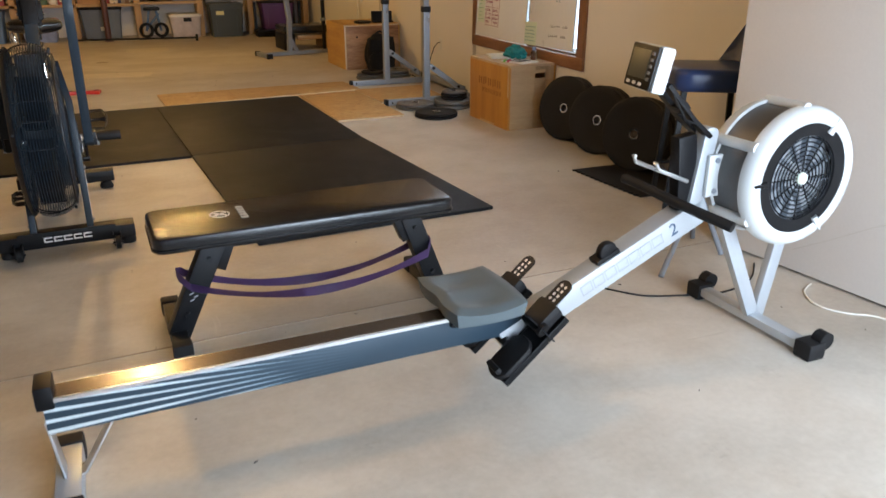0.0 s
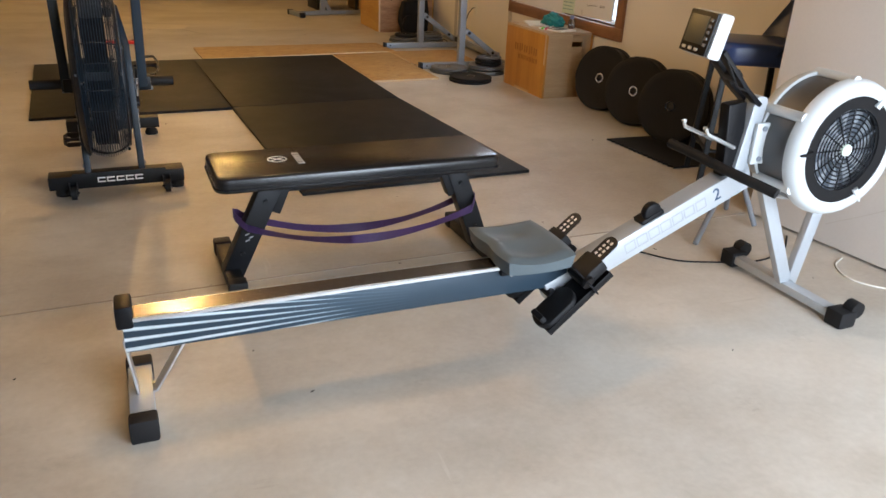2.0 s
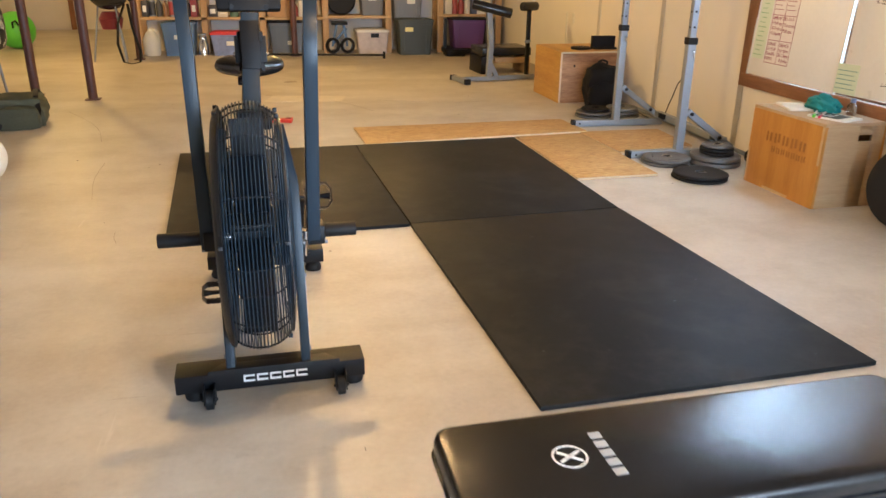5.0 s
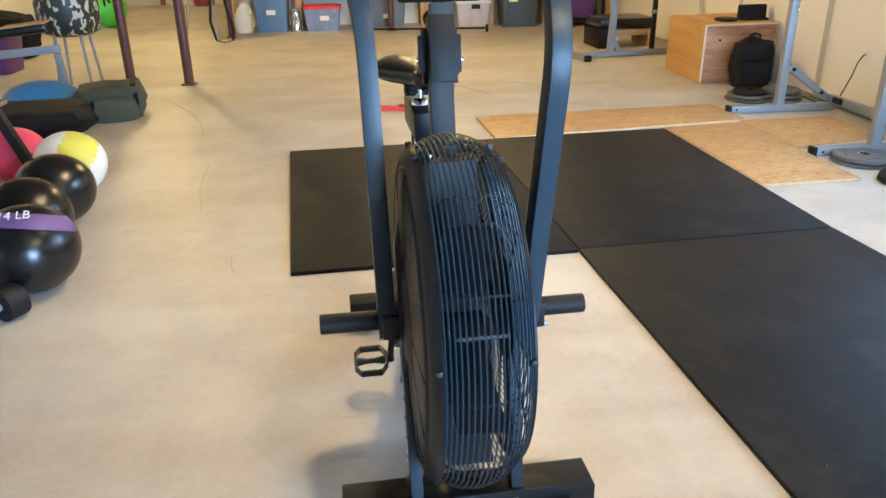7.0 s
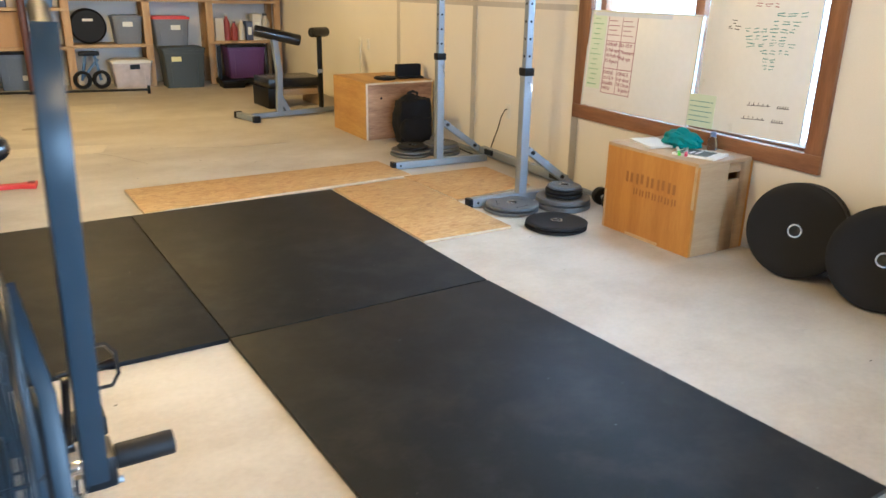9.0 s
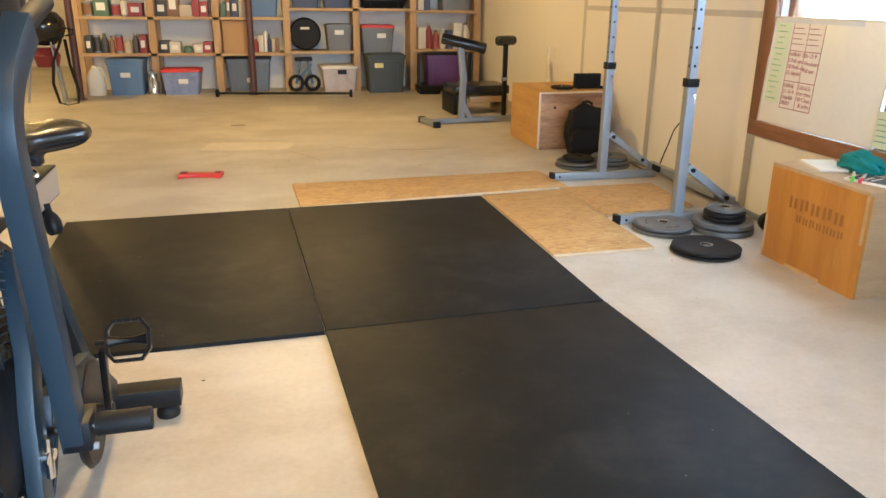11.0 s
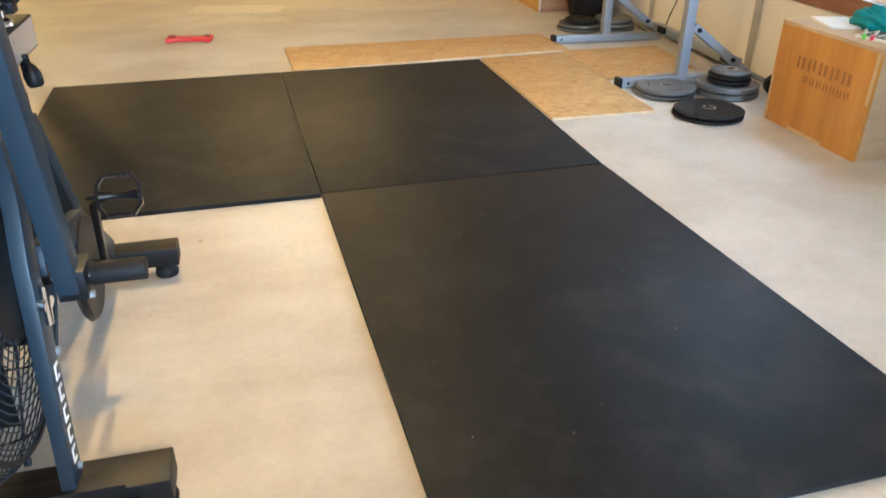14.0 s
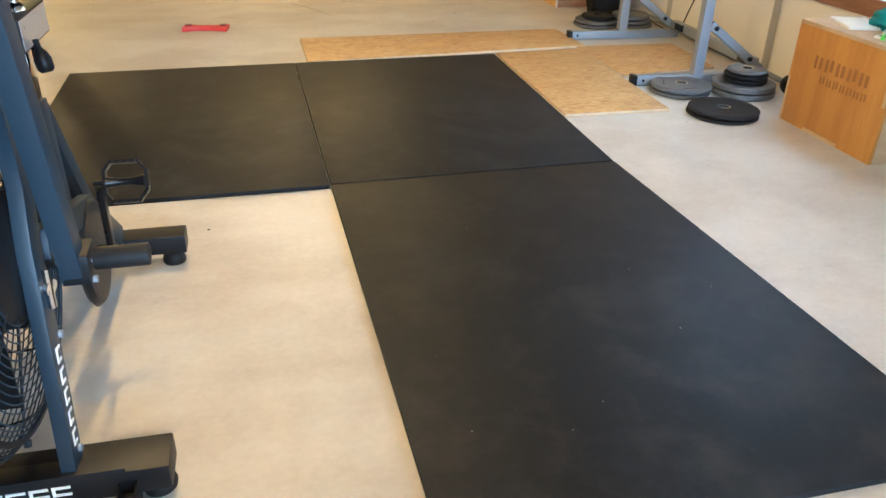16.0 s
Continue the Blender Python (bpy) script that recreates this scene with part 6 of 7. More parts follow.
def bar_stool(m):
    t = thing("bar_stool", m, "navy leatherette stool with black metal legs", "stool")
    bm = B()
    slab(bm, rounded(0.40, 0.40, 0.08), 0.635, 0.745)
    part("seat", bm, M["navy"], t, bevel=0.03, smooth=70)
    bm = B()
    rings = []
    for i in range(12):
        u = i / 11
        z = 0.69 + 0.50 * u
        half = 0.215 - 0.02 * u
        yb = 0.185 + 0.14 * u
        ring = []
        for j in range(11):
            v = j / 10 * 2 - 1
            fwd = 0.13 * abs(v) ** 2.2 * (1 - 0.75 * u)
            ring.append(bm.verts.new((half * v, yb - fwd, z - 0.10 * abs(v) ** 2 * u)))
        rings.append(ring)
    for a, b in zip(rings, rings[1:]):
        for j in range(10):
            bm.faces.new((a[j], a[j + 1], b[j + 1], b[j]))
    bmesh.ops.solidify(bm, geom=bm.faces[:], thickness=0.035)
    part("backrest", bm, M["navy"], t, smooth=70)
    for sx in (-1, 1):
        for sy in (-1, 1):
            bm = B()
            sweep(bm, [(sx * 0.15, sy * 0.15, 0.64), (sx * 0.185, sy * 0.185, 0.0)], oblong(0.028, 0.028))
            part("leg", bm, M["coat"], t, bevel=0.003)
    for p, q in (((-0.175, -0.175), (0.175, -0.175)), ((-0.175, 0.175), (0.175, 0.175)), ((-0.175, -0.175), (-0.175, 0.175)), ((0.175, -0.175), (0.175, 0.175))):
        bm = B()
        rod(bm, (*p, 0.2), (*q, 0.2), 0.009, seg=10)
        part("stretcher", bm, M["coat"], t)
    return t


bar_stool(pose(3.02, 2.66, 0, 0, 0, -118))

# folding stand behind the rower
fs = thing("folding_stand", pose(2.52, 2.10, 0, 0, 0, 20), "dark grey folding stand legs behind the rower", "stand")
for p, q in (((-0.30, -0.06, 0.012), (0.10, 0.02, 0.34)), ((0.12, -0.10, 0.012), (0.02, 0.02, 0.36)), ((0.22, 0.10, 0.012), (-0.02, 0.0, 0.34)), ((-0.10, 0.12, 0.012), (0.04, 0.0, 0.36))):
    bm = B()
    rod(bm, p, q, 0.012, seg=10)
    part("leg", bm, M["grey_lid"], fs)
bm = B()
rod(bm, (0.02, 0.0, 0.32), (0.02, 0.0, 0.52), 0.014, seg=12)
part("stem", bm, M["coat"], fs)

for pts, mt, lab in (
        ([(2.79, 1.66, 0.004), (2.70, 1.62, 0.004), (2.64, 1.50, 0.004), (2.70, 1.40, 0.004), (2.78, 1.36, 0.004), (2.80, 1.28, 0.004), (2.85, 1.12, 0.004), (2.84, 0.9, 0.004)], "cable", "thin white cable lying along the partition"),
        ([(1.98, 1.95, 0.004), (2.08, 1.82, 0.004), (2.20, 1.78, 0.004), (2.40, 1.72, 0.004), (2.6, 1.78, 0.004), (2.74, 1.92, 0.004)], "rubber", "thin black cable lying on the slab")):
    bm = B()
    fine = []
    for a, b in zip(pts, pts[1:]):
        for k in range(4):
            fine.append(Vector(a).lerp(Vector(b), k / 4))
    fine.append(Vector(pts[-1]))
    for _ in range(3):
        fine = [fine[0]] + [(p + 2 * q + r) / 4 for p, q, r in zip(fine, fine[1:], fine[2:])] + [fine[-1]]
    sweep(bm, fine, circle(0.0035, 6))
    solid("cable", bm, M[mt], Matrix(), lab, "cable")

# diagonal hairline in the partition
bm = B()
d = (Vector((*PB, 0)) - Vector((*PA, 0))).normalized()
nrm = Vector((d.y, -d.x, 0))
o = Vector((*PA, 0))
sweep(bm, [o + d * s + Vector((-0.0012, 0, z)) for s, z in ((0.40, 0.10), (0.55, 0.19), (0.72, 0.30), (1.0, 0.44))], oblong(0.0025, 0.0025))
structure("wall_crack", bm, M["tape"], "fine diagonal crack in the painted partition")

# red strap bundle on the floor
rd = thing("red_band", pose(-0.095, 7.60, 0, 0, 0, -4), "small red padded strap lying on the slab", "strap")
bm = B()
slab(bm, [(-0.15, -0.075), (-0.125, -0.06), (-0.06, -0.035), (0.06, -0.035), (0.125, -0.06), (0.15, -0.07), (0.155, 0.07), (0.12, 0.062), (0.06, 0.035), (-0.06, 0.035), (-0.125, 0.06), (-0.15, 0.075)], 0.0, 0.028)
part("strap", bm, M["red"], rd, bevel=0.006)
for x in (-0.12, 0.12):
    bm = B()
    cube(bm, (x, 0.02, 0.031), (0.045, 0.05, 0.006))
    part("stitched_end", bm, M["wine"], rd, bevel=0.002)


# ---- left-hand side ----
def ball(name, r, m, mt, label, band=None, squash=0.93):
    t = thing(name, m, label, "medicine ball", "medicine balls")
    bm = B()
    bmesh.ops.create_uvsphere(bm, u_segments=36, v_segments=24, radius=r)
    for v in bm.verts:
        v.co.z *= squash
        v.co *= 1 + 0.012 * noise.noise(v.co * 9)
    bmesh.ops.translate(bm, vec=(0, 0, r * squash * 1.01), verts=bm.verts)
    for f in bm.faces:
        f.material_index = 0
        if band:
            c = f.calc_center_median() - Vector((0, 0, r * squash))
            if abs(c.dot(Vector(band[1]).normalized())) < r * 0.46:
                f.material_index = 1
    part("cover", bm, [M[mt]] + ([M[band[0]]] if band else []), t, smooth=80)
    return t


b14 = ball("medicine_ball", 0.185, pose(-1.545, 4.66, 0), "vinyl", "black medicine ball with a purple weight band")
bm = B()
prof = []
for k in range(5):
    a = radians(24 + 6 * k)
    prof.append((0.1875 * math.cos(a), 0.174 + 0.1875 * 0.93 * math.sin(a)))
for k in range(5):
    a = radians(48 - 6 * k)
    prof.append((0.1845 * math.cos(a), 0.174 + 0.1845 * 0.93 * math.sin(a)))
lathe(bm, prof, Matrix.Translation((0, 0, 0)), 40, True)
bmesh.ops.rotate(bm, cent=(0, 0, 0.174), matrix=Euler((radians(-24), 0, radians(-12))).to_matrix(), verts=bm.verts)
part("weight_band", bm, M["purple"], b14, "purple printed band")
letters("weight_mark", "14 LB", 0.05, M["decal"], b14, Matrix.Translation((-0.045, -0.103, 0.330)) @ pose(0, 0, 0, 34, 0, 6), "white weight lettering")
ball("medicine_ball", 0.180, pose(-1.70, 5.05, 0), "vinyl", "plain black medicine ball in a row")
ball("medicine_ball", 0.180, pose(-1.72, 5.42, 0), "vinyl", "plain black medicine ball in a row")
ball("medicine_ball", 0.180, pose(-1.80, 5.86, 0), "cream", "yellow and white panelled medicine ball", ("yellow", (0.80, 0.15, -0.55)))
ball("medicine_ball", 0.165, pose(-2.18, 6.12, 0), "pink", "pink-red medicine ball beside the rack")
dumbbell(pose(-1.60, 4.33, 0, 0, 0, 60), 0.062, 0.15, "black rubber dumbbell on the slab by the balls", 18)

# low dumbbell rack beside the balls
rk = thing("dumbbell_rack", pose(-2.15, 5.35, 0), "dark steel dumbbell rack with a chrome bar", "rack")
for y in (-0.75, 0.6):
    bm = B()
    sweep(bm, [(0.16, y, 0.0), (-0.05, y, 0.55)], oblong(0.05, 0.05), up=(0, 1, 0))
    part("upright", bm, M["coat"], rk, bevel=0.004)
    bm = B()
    span(bm, (-0.2, y - 0.025, 0.0), (0.2, y + 0.025, 0.045))
    part("foot", bm, M["coat"], rk, bevel=0.004)
bm = B()
rod(bm, (-0.02, -0.8, 0.46), (-0.02, 0.75, 0.46), 0.018)
part("shelf_bar", bm, M["chrome"], rk)
for y in (-0.55, -0.2, 0.15):
    bm = B()
    rod(bm, (-0.10, y, 0.52), (0.10, y, 0.52), 0.065, seg=20)
    part("weight_head", bm, M["rubber"], rk, bevel=0.008)

bo = thing("balance_dome", pose(-2.74, 7.95, 0), "blue rubber balance dome on a black base", "balance trainer")
bm = B()
lathe(bm, [(0.0, 0.0), (0.30, 0.0), (0.33, 0.015), (0.33, 0.05), (0.0, 0.05)], None, 44)
part("base", bm, M["rubber"], bo)
bm = B()
lathe(bm, [(0.31, 0.05), (0.305, 0.09), (0.27, 0.15), (0.20, 0.205), (0.10, 0.235), (0.0, 0.245)], None, 44)
part("dome", bm, M["sky_blue"], bo, smooth=80)
bm = soft_lump("x", "pack", None, (0.80, 0.60, 0.20), "", "", 9)
solid("nylon_bag", bm, M["pack"], pose(-2.60, 7.32, 0, 0, 0, 10), "rumpled black nylon bag on the slab", "bag")

bag = thing("duffel_bag", pose(-2.17, 7.80, 0, 0, 0, 14), "olive canvas duffel bag slumped on the slab", "bag")
part("body", soft_lump("body", "olive", None, (0.46, 0.46, 0.25), "", "", 3, 0.5), M["olive"], bag)
bm = soft_lump("pocket", "olive", None, (0.30, 0.15, 0.18), "", "", 6, 0.45)
bmesh.ops.translate(bm, vec=(0.03, -0.24, 0.0), verts=bm.verts)
part("side_pocket", bm, M["olive"], bag)
bm = B()
sweep(bm, [(0.16, -0.25, 0.02), (0.18, -0.24, 0.14), (0.17, -0.15, 0.24), (0.17, 0.05, 0.266), (0.18, 0.2, 0.22)], oblong(0.04, 0.008))
part("strap", bm, M["pack"], bag)

# chrome-legged seat with a patterned drum cushion
ps = thing("drum_stool", pose(-2.80, 9.0, -0.0), "stool with a black and white leaf-patterned drum cushion", "stool")
bm = B()
lathe(bm, [(0.0, 0.45), (0.16, 0.455), (0.235, 0.49), (0.258, 0.56), (0.262, 0.70), (0.258, 0.80), (0.235, 0.88), (0.16, 0.925), (0.0, 0.93)], None, 40)
part("cushion", bm, M["camo"], ps, smooth=80)
for a in (45, 135, 225, 315):
    bm = B()
    rod(bm, (0.15 * math.cos(radians(a)), 0.15 * math.sin(radians(a)), 0.51), (0.2 * math.cos(radians(a)), 0.2 * math.sin(radians(a)), 0.0), 0.013, seg=12)
    part("leg", bm, M["grey_steel"], ps)
ab = thing("incline_bench", pose(-3.15, 8.35, 0, 0, 0, 8), "grey incline bench with a brown and black pad", "bench")
bm = B()
sweep(bm, [(-0.5, 0, 0.36), (0.45, 0.0, 0.42)], oblong(0.05, 0.06))
part("beam", bm, M["grey_steel"], ab, bevel=0.004)
for x in (-0.45, 0.42):
    bm = B()
    sweep(bm, [(x, 0, 0.38), (x * 1.08, 0, 0.0)], oblong(0.05, 0.05), up=(0, 1, 0))
    part("leg", bm, M["grey_steel"], ab, bevel=0.004)
    bm = B()
    span(bm, (x * 1.08 - 0.025, -0.22, 0.0), (x * 1.08 + 0.025, 0.22, 0.045))
    part("foot", bm, M["grey_steel"], ab, bevel=0.004)
bm = B()
sweep(bm, [(-0.55, 0, 0.50), (0.40, 0.0, 0.60)], oblong(0.26, 0.07))
part("pad", bm, M["vinyl"], ab, bevel=0.02)
bm = B()
sweep(bm, [(0.06, 0, 0.602), (0.40, 0.0, 0.637)], oblong(0.24, 0.012))
part("pad_panel", bm, M["card"], ab, bevel=0.004)

lb = thing("hopper_ball", pose(-3.95, 13.75, 0), "lime green hopper ball with a black handle", "ball")
bm = B()
bmesh.ops.create_uvsphere(bm, u_segments=32, v_segments=20, radius=0.27)
bmesh.ops.translate(bm, vec=(0, 0, 0.268), verts=bm.verts)
part("ball", bm, M["lime"], lb, smooth=80)
bm = B()
sweep(bm, [(0.05, -0.26, 0.32), (0.06, -0.30, 0.40), (0.10, -0.27, 0.42), (0.12, -0.24, 0.36)], circle(0.014, 8))
part("handle", bm, M["black"], lb)

kg = thing("kettle_grill", pose(-2.22, 12.0, 0), "black kettle grill with a dark red catcher on thin legs", "grill")
bm = B()
lathe(bm, [(0.0, 0.66), (0.12, 0.68), (0.21, 0.76), (0.245, 0.86), (0.235, 0.95), (0.17, 1.04), (0.06, 1.08), (0.0, 1.085)], None, 40)
part("bowl", bm, M["kettle"], kg, smooth=80)
bm = B()
lathe(bm, [(0.0, 0.42), (0.12, 0.42), (0.15, 0.55), (0.10, 0.64), (0.0, 0.64)], None, 30)
part("ash_catcher", bm, M["wine"], kg)
for a in (70, 190, 310):
    bm = B()
    rod(bm, (0.14 * math.cos(radians(a)), 0.14 * math.sin(radians(a)), 0.72), (0.27 * math.cos(radians(a)), 0.27 * math.sin(radians(a)), 0.0), 0.012, seg=10)
    part("leg", bm, M["grey_steel"], kg)
bm = B()
sweep(bm, [(0.24, 0.05, 0.86), (0.33, -0.02, 0.84), (0.34, -0.1, 0.80), (0.26, -0.12, 0.78)], circle(0.010, 8))
part("side_handle", bm, M["black"], kg)
bm = B()
pts = [(0.20, -0.08, 0.74), (0.12, -0.22, 0.50), (0.10, -0.28, 0.25), (0.16, -0.34, 0.03), (0.26, -0.38, 0.012), (0.36, -0.34, 0.03), (0.36, -0.24, 0.15), (0.28, -0.16, 0.45), (0.24, -0.08, 0.74)]
sweep(bm, pts, oblong(0.035, 0.005))
part("hanging_strap", bm, M["pack"], kg)

# ---- storage shelves at the far wall ----
SY0, SY1 = 12.74, 13.22
POSTS = (-2.03, -1.12, -0.31, 0.60, 1.53, 2.32, 3.23)
sh = thing("storage_shelf", Matrix(), "tall pine stud shelving packed with bins along the wall", "shelves")
for x in POSTS:
    for y in (SY0, SY1 - 0.06):
        bm = B()
        span(bm, (x - 0.045, y, 0.0), (x + 0.045, y + 0.04, 2.2))
        part("post", bm, M["stud"], sh, bevel=0.003)
for x0, x1, levels in zip(POSTS, POSTS[1:], ((0.50, 0.96, 1.45), (0.50, 0.96, 1.45), (0.50, 0.96, 1.45), (0.52, 1.08, 1.6), (0.0, 1.08, 1.6), (0.54, 1.06, 1.6))):
    for z in levels:
        if z:
            bm = B()
            span(bm, (x0 + 0.047, SY0 + 0.005, z), (x1 - 0.047, SY1 - 0.002, z + 0.02))
            part("shelf_board", bm, M["plank"], sh, bevel=0.002)
            bm = B()
            span(bm, (x0 - 0.04, SY0 - 0.022, z - 0.018), (x1 + 0.04, SY0 - 0.002, z + 0.017))
            part("front_batten", bm, M["plank"], sh, bevel=0.002)


def tote(x0, x1, y, z, h, depth, body, lid, label, tag=None, lid_h=0.03):
    """A tapered storage bin with a rim, lid and ribs."""
    t = thing("storage_bin", pose((x0 + x1) / 2, y + depth / 2, z), label, "storage bin", "storage bins")
    w = x1 - x0
    bm = B()
    rings = []
    for k, (f, zz) in enumerate(((0.86, 0.0), (0.97, h - 0.035), (1.0, h - 0.033), (1.0, h))):
        rings.append([bm.verts.new((px * f, py * f, zz)) for px, py in rounded(w, depth, 0.03, 3)])
    for a, b in zip(rings, rings[1:]):
        for j in range(len(a)):
            bm.faces.new((a[j], a[(j + 1) % len(a)], b[(j + 1) % len(a)], b[j]))
    bm.faces.new(rings[0][::-1]), bm.faces.new(rings[-1])
    part("tub", bm, M[body], t, smooth=35)
    if lid:
        bm = B()
        slab(bm, rounded(w + 0.02, depth + 0.02, 0.03, 3), h + 0.001, h + lid_h)
        slab(bm, rounded(w - 0.05, depth - 0.05, 0.03, 3), h + lid_h - 0.004, h + lid_h + 0.01)
        part("lid", bm, M[lid], t, bevel=0.004)
    for s in (-1, 1):
        bm = B()
        span(bm, (s * w * 0.30 - 0.006, -depth * 0.5 * 0.95 - 0.004, h * 0.12), (s * w * 0.30 + 0.006, -depth * 0.5 * 0.9 + 0.01, h * 0.84))
        part("rib", bm, M[body], t)
    if tag:
        bm = B()
        span(bm, (-0.06 + tag[1], -depth * 0.5 - 0.002, h * tag[2] - 0.03), (0.06 + tag[1], -depth * 0.5 * 0.95, h * tag[2] + 0.03))
        part("label", bm, M[tag[0]], t)
    return t


tote(-1.70, -1.25, 12.55, 0, 0.42, 0.42, "blue_bin", "blue_bin", "blue plastic tote with a white label under the shelf", ("label", 0.0, 0.62))
tote(-1.04, -0.55, 12.52, 0, 0.29, 0.40, "clear_blue", "red", "pale blue bin with a red lid under the shelf", ("label", 0.03, 0.6))
tote(-0.24, 0.36, 12.82, 0, 0.43, 0.40, "grey_bin", "black", "grey-blue plastic tote with a black rim", ("label", 0.03, 0.35))
tote(1.04, 1.52, 12.62, 0, 0.31, 0.42, "clear_bin", "cream", "milky clear bin with a white lid", ("black", 0.03, 0.86))
tote(1.63, 2.16, 12.42, 0, 0.47, 0.46, "green_bin", "green_bin", "dark green tote with a yellow label", ("yellow_label", -0.1, 0.78))
tote(2.46, 2.98, 12.50, 0.09, 0.40, 0.4, "purple_bin", "black", "purple plastic bin in a black wire rack")
tote(1.12, 1.48, 12.80, 0.54, 0.31, 0.38, "grey_lid", "grey_lid", "grey plastic tote on the shelf", ("label", 0.0, 0.78))
tote(1.60, 2.06, 12.78, 0.50, 0.34, 0.4, "grey_lid", "red", "grey tote with a red lid", ("label", 0.05, 0.7))
tote(0.66, 1.06, 12.80, 1.10, 0.42, 0.38, "navy_bin", "navy_bin", "navy plastic tote on the upper shelf", ("label", 0.0, 0.78))
tote(1.08, 1.48, 12.80, 1.10, 0.42, 0.38, "navy_bin", "navy_bin", "navy plastic tote on the upper shelf", ("label", 0.0, 0.78))
tote(2.72, 3.16, 12.80, 1.08, 0.36, 0.38, "grey_lid", "grey_lid", "grey tote on the upper shelf beside books", ("label", 0.0, 0.8))
tote(1.62, 2.24, 12.80, 1.10, 0.13, 0.38, "black", "black", "low black case on the upper shelf")
tote(1.64, 2.2, 12.82, 1.27, 0.2, 0.36, "goods_7", "black", "black soft case on another")
tote(0.1, 0.5, 12.86, 0.98, 0.24, 0.3, "blue_bin", "blue_bin", "blue tote half hidden by the post")
bm = B()
span(bm, (-0.24, 12.80, 0.52), (0.10, 13.1, 0.93))
solid("cardboard_box", bm, M["card"], Matrix(), "plain brown cardboard box on the shelf", "box", 0.004)

# black rack that holds the purple bin
wr = thing("wire_rack", pose(2.70, 12.62, 0), "black steel rack with a low drawer", "rack")
for x in (-0.36, 0.36):
    for y in (-0.17, 0.34):
        bm = B()
        span(bm, (x - 0.02, y - 0.02, 0), (x + 0.02, y + 0.02, 0.52))
        part("leg", bm, M["coat"], wr)
bm = B()
span(bm, (-0.36, -0.19, 0.02), (0.36, 0.34, 0.085))
part("tray", bm, M["coat"], wr, bevel=0.004)
tote(2.30, 2.62, 12.18, 0, 0.10, 0.25, "black", None, "low black tray on the floor")

jg = thing("jug", pose(-1.86, 12.66, 0), "white plastic jug with a handle under the shelf", "jug")
bm = B()
lathe(bm, [(0, 0), (0.10, 0), (0.115, 0.02), (0.115, 0.22), (0.07, 0.31), (0.035, 0.35), (0.035, 0.375), (0, 0.375)], None, 28)
part("body", bm, M["cream"], jg)
bm = B()
sweep(bm, [(0.035, 0, 0.34), (0.085, 0, 0.345), (0.105, 0, 0.30), (0.10, 0, 0.24)], circle(0.013, 8))
part("handle", bm, M["cream"], jg)
th = thing("steel_flask", pose(-1.15, 12.60, 0), "brushed steel flask standing by the shelf post", "flask")
bm = B()
lathe(bm, [(0, 0), (0.07, 0), (0.07, 0.16), (0.05, 0.2), (0.05, 0.27), (0, 0.27)], None, 24)
part("body", bm, M["chrome"], th)
bm = B()
lathe(bm, [(0, 0.27), (0.053, 0.27), (0.053, 0.30), (0, 0.305)], None, 24)
part("lid", bm, M["grey_steel"], th)

# blue and black floor fan under the fourth bay
fn = thing("wheeled_toy", pose(0.80, 12.78, 0), "blue and black ride-on frame under the shelf", "toy")
for x in (-0.11, 0.11):
    bm = B()
    lathe(bm, [(0.075, -0.02), (0.11, -0.025), (0.115, 0.0), (0.11, 0.025), (0.075, 0.02)], Matrix.Translation((x, -0.05, 0.115)) @ pose(0, 0, 0, 90, 0, 20), 28, True)
    part("wheel", bm, M["rubber"], fn)
for p, q in (((-0.11, 0, 0.1), (-0.04, 0.0, 0.42)), ((0.11, 0, 0.1), (0.06, 0.0, 0.42)), ((-0.11, 0.02, 0.12), (0.1, 0.02, 0.36))):
    bm = B()
    rod(bm, p, q, 0.018, seg=10)
    part("tube", bm, M["blue_bin"], fn)
bm = B()
cube(bm, (0.0, 0.02, 0.43), (0.24, 0.12, 0.05))
part("seat", bm, M["black"], fn, bevel=0.015)
rb = thing("round_case", pose(0.84, 12.86, 0.54), "round black lidded case on the shelf", "case")
bm = B()
lathe(bm, [(0, -0.09), (0.19, -0.09), (0.215, -0.06), (0.215, 0.06), (0.19, 0.09), (0, 0.09)], Matrix.Translation((0, 0.05, 0.218)) @ pose(0, 0, 0, 90, 0, 0), 40)
part("shell", bm, M["rubber"], rb)
bm = B()
span(bm, (-0.06, -0.048, 0.28), (0.06, -0.04, 0.31))
part("label", bm, M["label"], rb)

# loose goods on the left bays
rnd = random.Random(11)


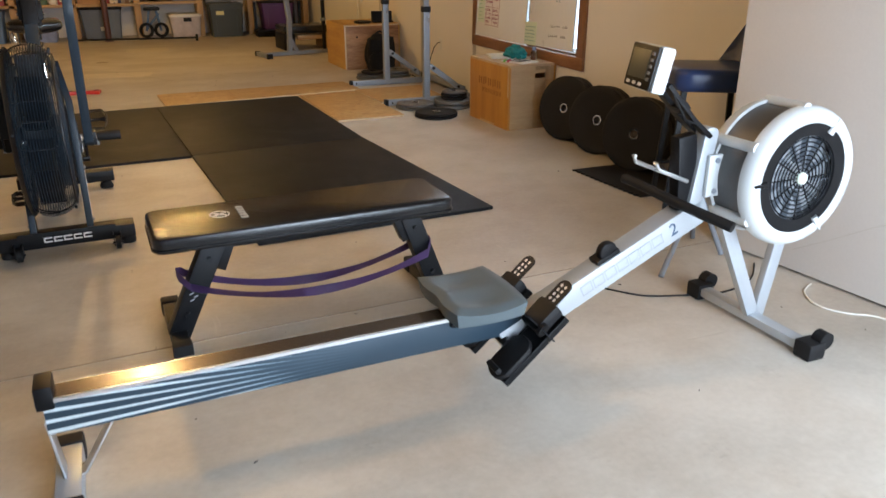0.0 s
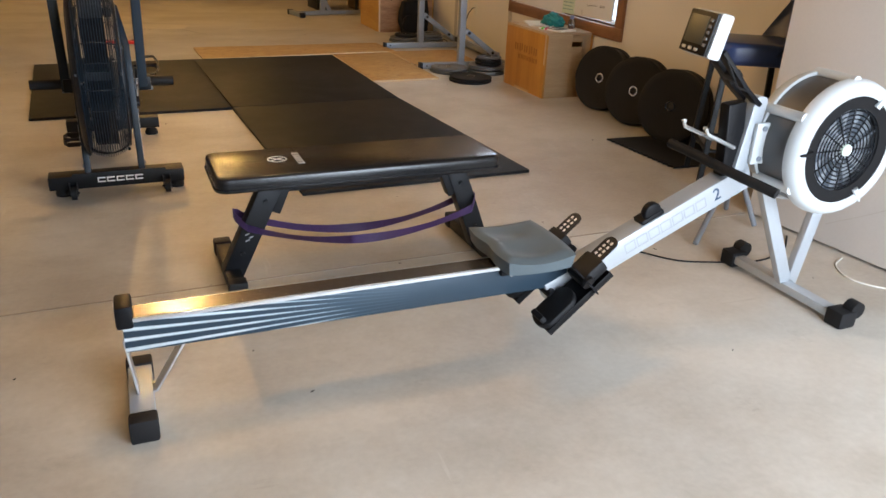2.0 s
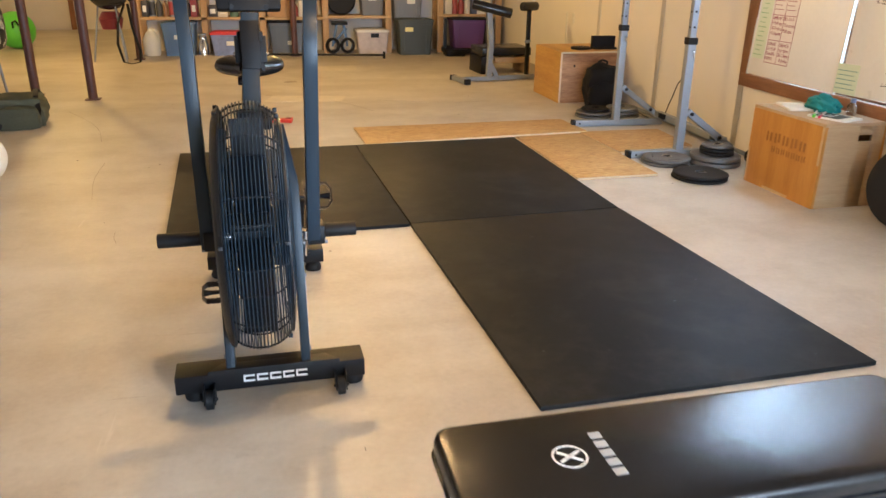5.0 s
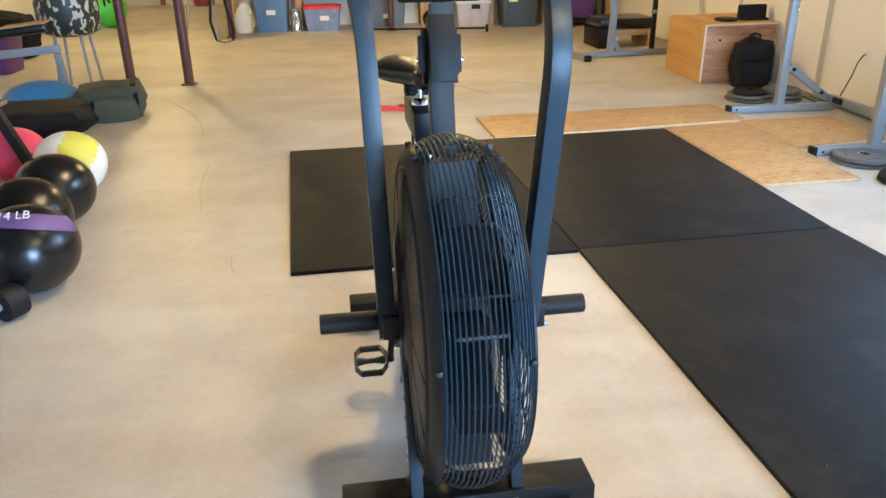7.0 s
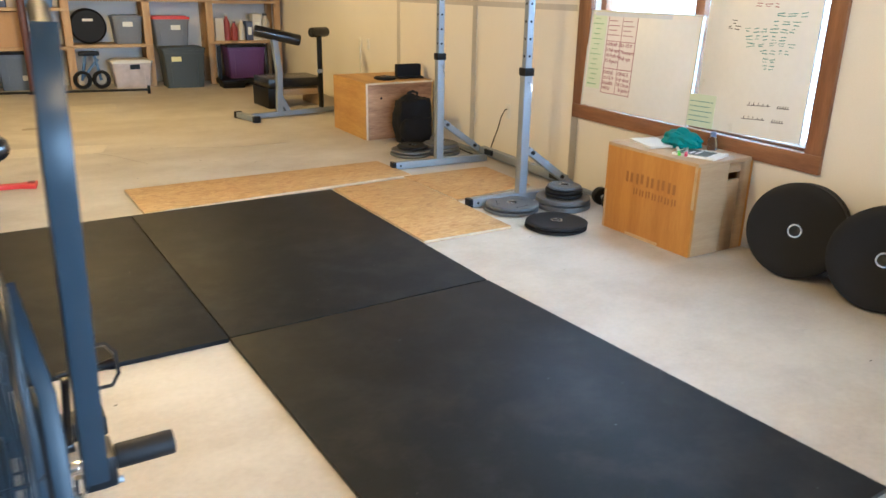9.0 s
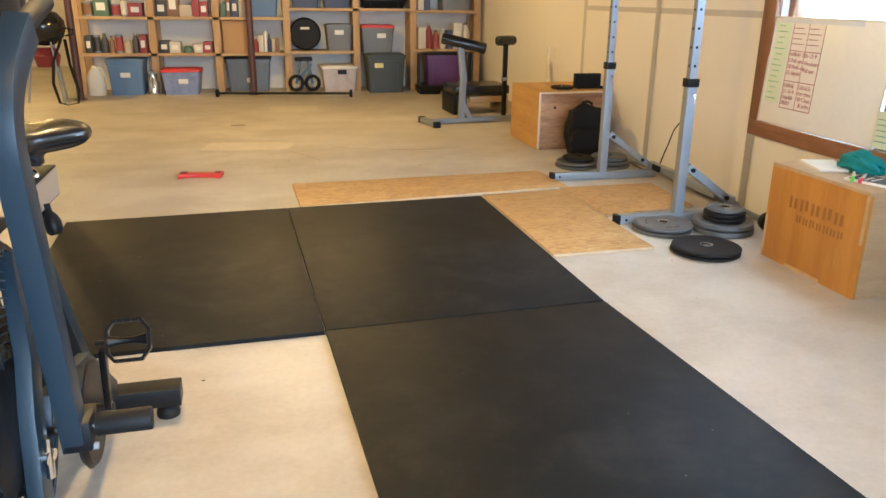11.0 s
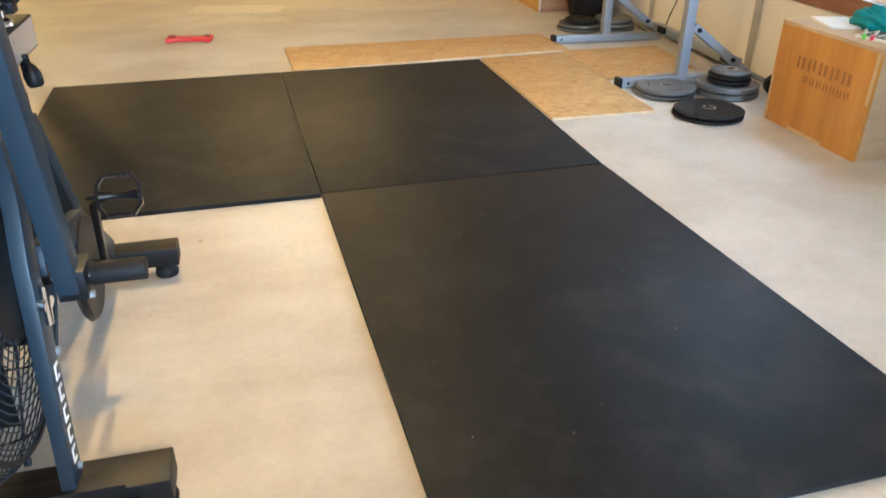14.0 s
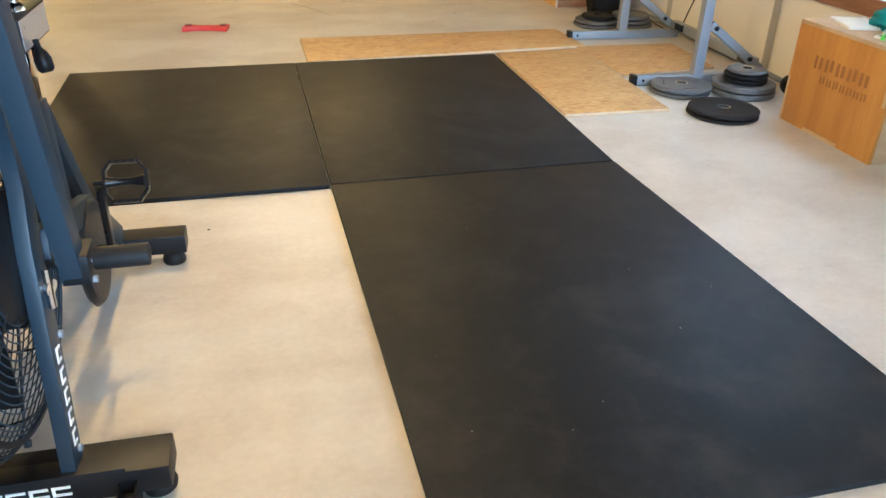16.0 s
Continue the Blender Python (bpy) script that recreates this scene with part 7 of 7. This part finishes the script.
def goods(x0, x1, z, y, lo, hi, wmin, wmax, kinds, gap=0.008):
    x = x0
    while x < x1 - wmin:
        w, h = rnd.uniform(wmin, wmax), rnd.uniform(lo, hi)
        if x + w > x1:
            break
        kind = rnd.choice(kinds)
        mt = M["goods_%d" % rnd.randrange(8)]
        if kind == "bottle":
            t = thing("bottle", pose(x + w / 2, y + 0.08, z), "household bottle standing on the shelf", "bottle", "shelf bottles")
            bm = B()
            r = min(w / 2, 0.06)
            lathe(bm, [(0, 0), (r, 0), (r, h * 0.65), (r * 0.45, h * 0.85), (r * 0.45, h * 0.92), (0, h * 0.92)], None, 18)
            part("body", bm, mt, t)
            bm = B()
            lathe(bm, [(0, h * 0.92), (r * 0.5, h * 0.92), (r * 0.5, h), (0, h)], None, 16)
            part("cap", bm, M["goods_%d" % rnd.randrange(8)], t)
        elif kind == "can":
            t = thing("paint_can", pose(x + w / 2, y + 0.10, z), "round tin with a paper label on the shelf", "tin", "shelf tins")
            bm = B()
            r = w / 2
            lathe(bm, [(0, 0), (r, 0), (r, h), (r * 0.92, h + 0.004), (r * 0.9, h - 0.004), (0, h - 0.004)], None, 22)
            part("body", bm, M["grey_steel"], t)
            bm = B()
            lathe(bm, [(r + 0.001, h * 0.1), (r + 0.0015, h * 0.9)], None, 22)
            part("label", bm, mt, t)
        elif kind == "book":
            bm = B()
            span(bm, (0, 0, 0), (w, 0.2, h))
            solid("book", bm, mt, pose(x, y, z), "upright book or folder on the shelf", "book", 0.002, "shelf books")
        else:
            t = thing("carton", pose(x, y, z), "small carton with a pale label on the shelf", "carton", "shelf cartons")
            bm = B()
            span(bm, (0, 0, 0), (w, 0.22, h))
            part("box", bm, mt, t, bevel=0.002)
            bm = B()
            span(bm, (w * 0.2, -0.002, h * 0.3), (w * 0.8, 0.0, h * 0.7))
            part("label", bm, M["label"], t)
        x += w + gap


goods(-1.97, -1.18, 0.52, 12.80, 0.15, 0.27, 0.06, 0.11, ("bottle", "can", "bottle", "carton"))
goods(-1.97, -1.18, 0.98, 12.80, 0.12, 0.24, 0.09, 0.18, ("carton", "can"))
goods(-1.06, -0.37, 0.52, 12.80, 0.08, 0.16, 0.10, 0.2, ("carton", "carton", "bottle"))
goods(-1.06, -0.37, 0.98, 12.80, 0.12, 0.3, 0.08, 0.2, ("carton", "book"))
goods(0.14, 0.54, 0.52, 12.84, 0.15, 0.34, 0.03, 0.07, ("book", "bottle"))
goods(-0.25, 0.08, 0.98, 12.84, 0.15, 0.3, 0.04, 0.1, ("book", "carton"))
goods(2.40, 3.16, 0.56, 12.80, 0.16, 0.36, 0.07, 0.15, ("bottle", "carton", "book"))
goods(2.40, 2.70, 1.08, 12.84, 0.2, 0.34, 0.08, 0.14, ("book", "carton"))

bb = thing("barbell", Matrix(), "dark steel barbell lying on the slab before the shelves", "barbell")
p, q = Vector((-0.33, 12.24, 0.05)), Vector((1.38, 12.02, 0.05))
bm = B()
rod(bm, p, q, 0.014, seg=12)
part("shaft", bm, M["coat"], bb)
for c, e in ((p, q), (q, p)):
    d = (e - c).normalized()
    bm = B()
    rod(bm, c - d * 0.01, c + d * 0.025, 0.05, seg=20)
    part("collar", bm, M["coat"], bb)
# pale rectangles paint reflected glow onto the slab; the smallest is plain darker
for cx, cy, w, h, a in ((0.62, 11.05, 0.55, 0.45, 3), (0.20, 8.75, 0.75, 0.35, -5), (0.05, 9.9, 0.14, 0.10, 0)):
    bm = B()
    slab(bm, [(x + 0.02 * math.sin(9 * y), y) for x, y in rounded(w, h, 0.04, 3)], 0.0, 0.0012)
    ob = structure("floor_patch", bm, M["patch"] if w > 0.2 else M["slab"], "flat floor patch, painted reflection where pale")
    ob.matrix_world = pose(cx, cy, 0.0, 0, 0, a)

# thin curved drag marks on the slab
for pts in ([(-1.19, 6.33), (-1.17, 5.9), (-1.08, 5.48)], [(-0.835, 4.87), (-0.828, 4.79), (-0.80, 4.71)], [(-1.9, 8.3), (-1.5, 7.6), (-1.35, 7.0)], [(0.9, 8.6), (1.5, 8.35), (2.0, 8.4)], [(-0.2, 9.0), (0.5, 8.6), (0.8, 8.0)]):
    bm = B()
    run = [Vector((x, y, 0.0006)) for x, y in pts]
    for _ in range(2):
        run = [run[0]] + [p.lerp(q, f) for p, q in zip(run, run[1:]) for f in (0.25, 0.75)] + [run[-1]]
    sweep(bm, run, oblong(0.003, 0.0012))
    structure("floor_scratch", bm, M["drag"], "thin dark drag mark on the concrete")

# dark clutter behind the incline bench
tote(-4.35, -3.70, 9.75, 0, 0.36, 0.42, "purple_bin", "black", "dark purple bin standing behind the incline bench")
solid("nylon_bag", soft_lump("x", "pack", None, (0.8, 0.5, 0.5), "", "", 4), M["pack"], pose(-4.3, 10.9, 0), "slumped black nylon bag by the wall", "bag")

# shreds and crumbs swept off the mats
bm = B()
rnd = random.Random(21)
for k in range(70):
    x, y = rnd.uniform(-1.6, 3.1), rnd.uniform(0.1, 9.0)
    if (0.45 < x < 2.1 and 2.9 < y < 6.7) or (-0.8 < x < 0.6 and 4.6 < y < 6.6):
        continue
    cube(bm, (x, y, 0.002), (rnd.uniform(0.003, 0.014), rnd.uniform(0.001, 0.0025), 0.002), (0, 0, rnd.uniform(0, 180)))
ob = solid("floor_crumbs", bm, M["rubber"], Matrix(), "scattered dark rubber crumbs on the slab", "debris")
tagged(ob, kind="stuff")
bm = B()
for k in range(26):
    u, v = rnd.random(), rnd.random()
    if rnd.random() < 0.6:
        x, y, z = 0.70 + 1.15 * u + 0.12 * (1 - v), 3.05 + 3.5 * v, 0.0188
    else:
        x, y, z = -0.58 + 1.05 * u, 4.75 + 1.65 * v, 0.0188
    s = rnd.uniform(0.0015, 0.003)
    cube(bm, (x, y, z), (s, s * 1.6, 0.0015), (0, 0, rnd.uniform(0, 180)))
ob = solid("mat_lint", bm, M["cast"], Matrix(), "tiny pale lint specks on the rubber mats", "lint")
tagged(ob, kind="stuff")
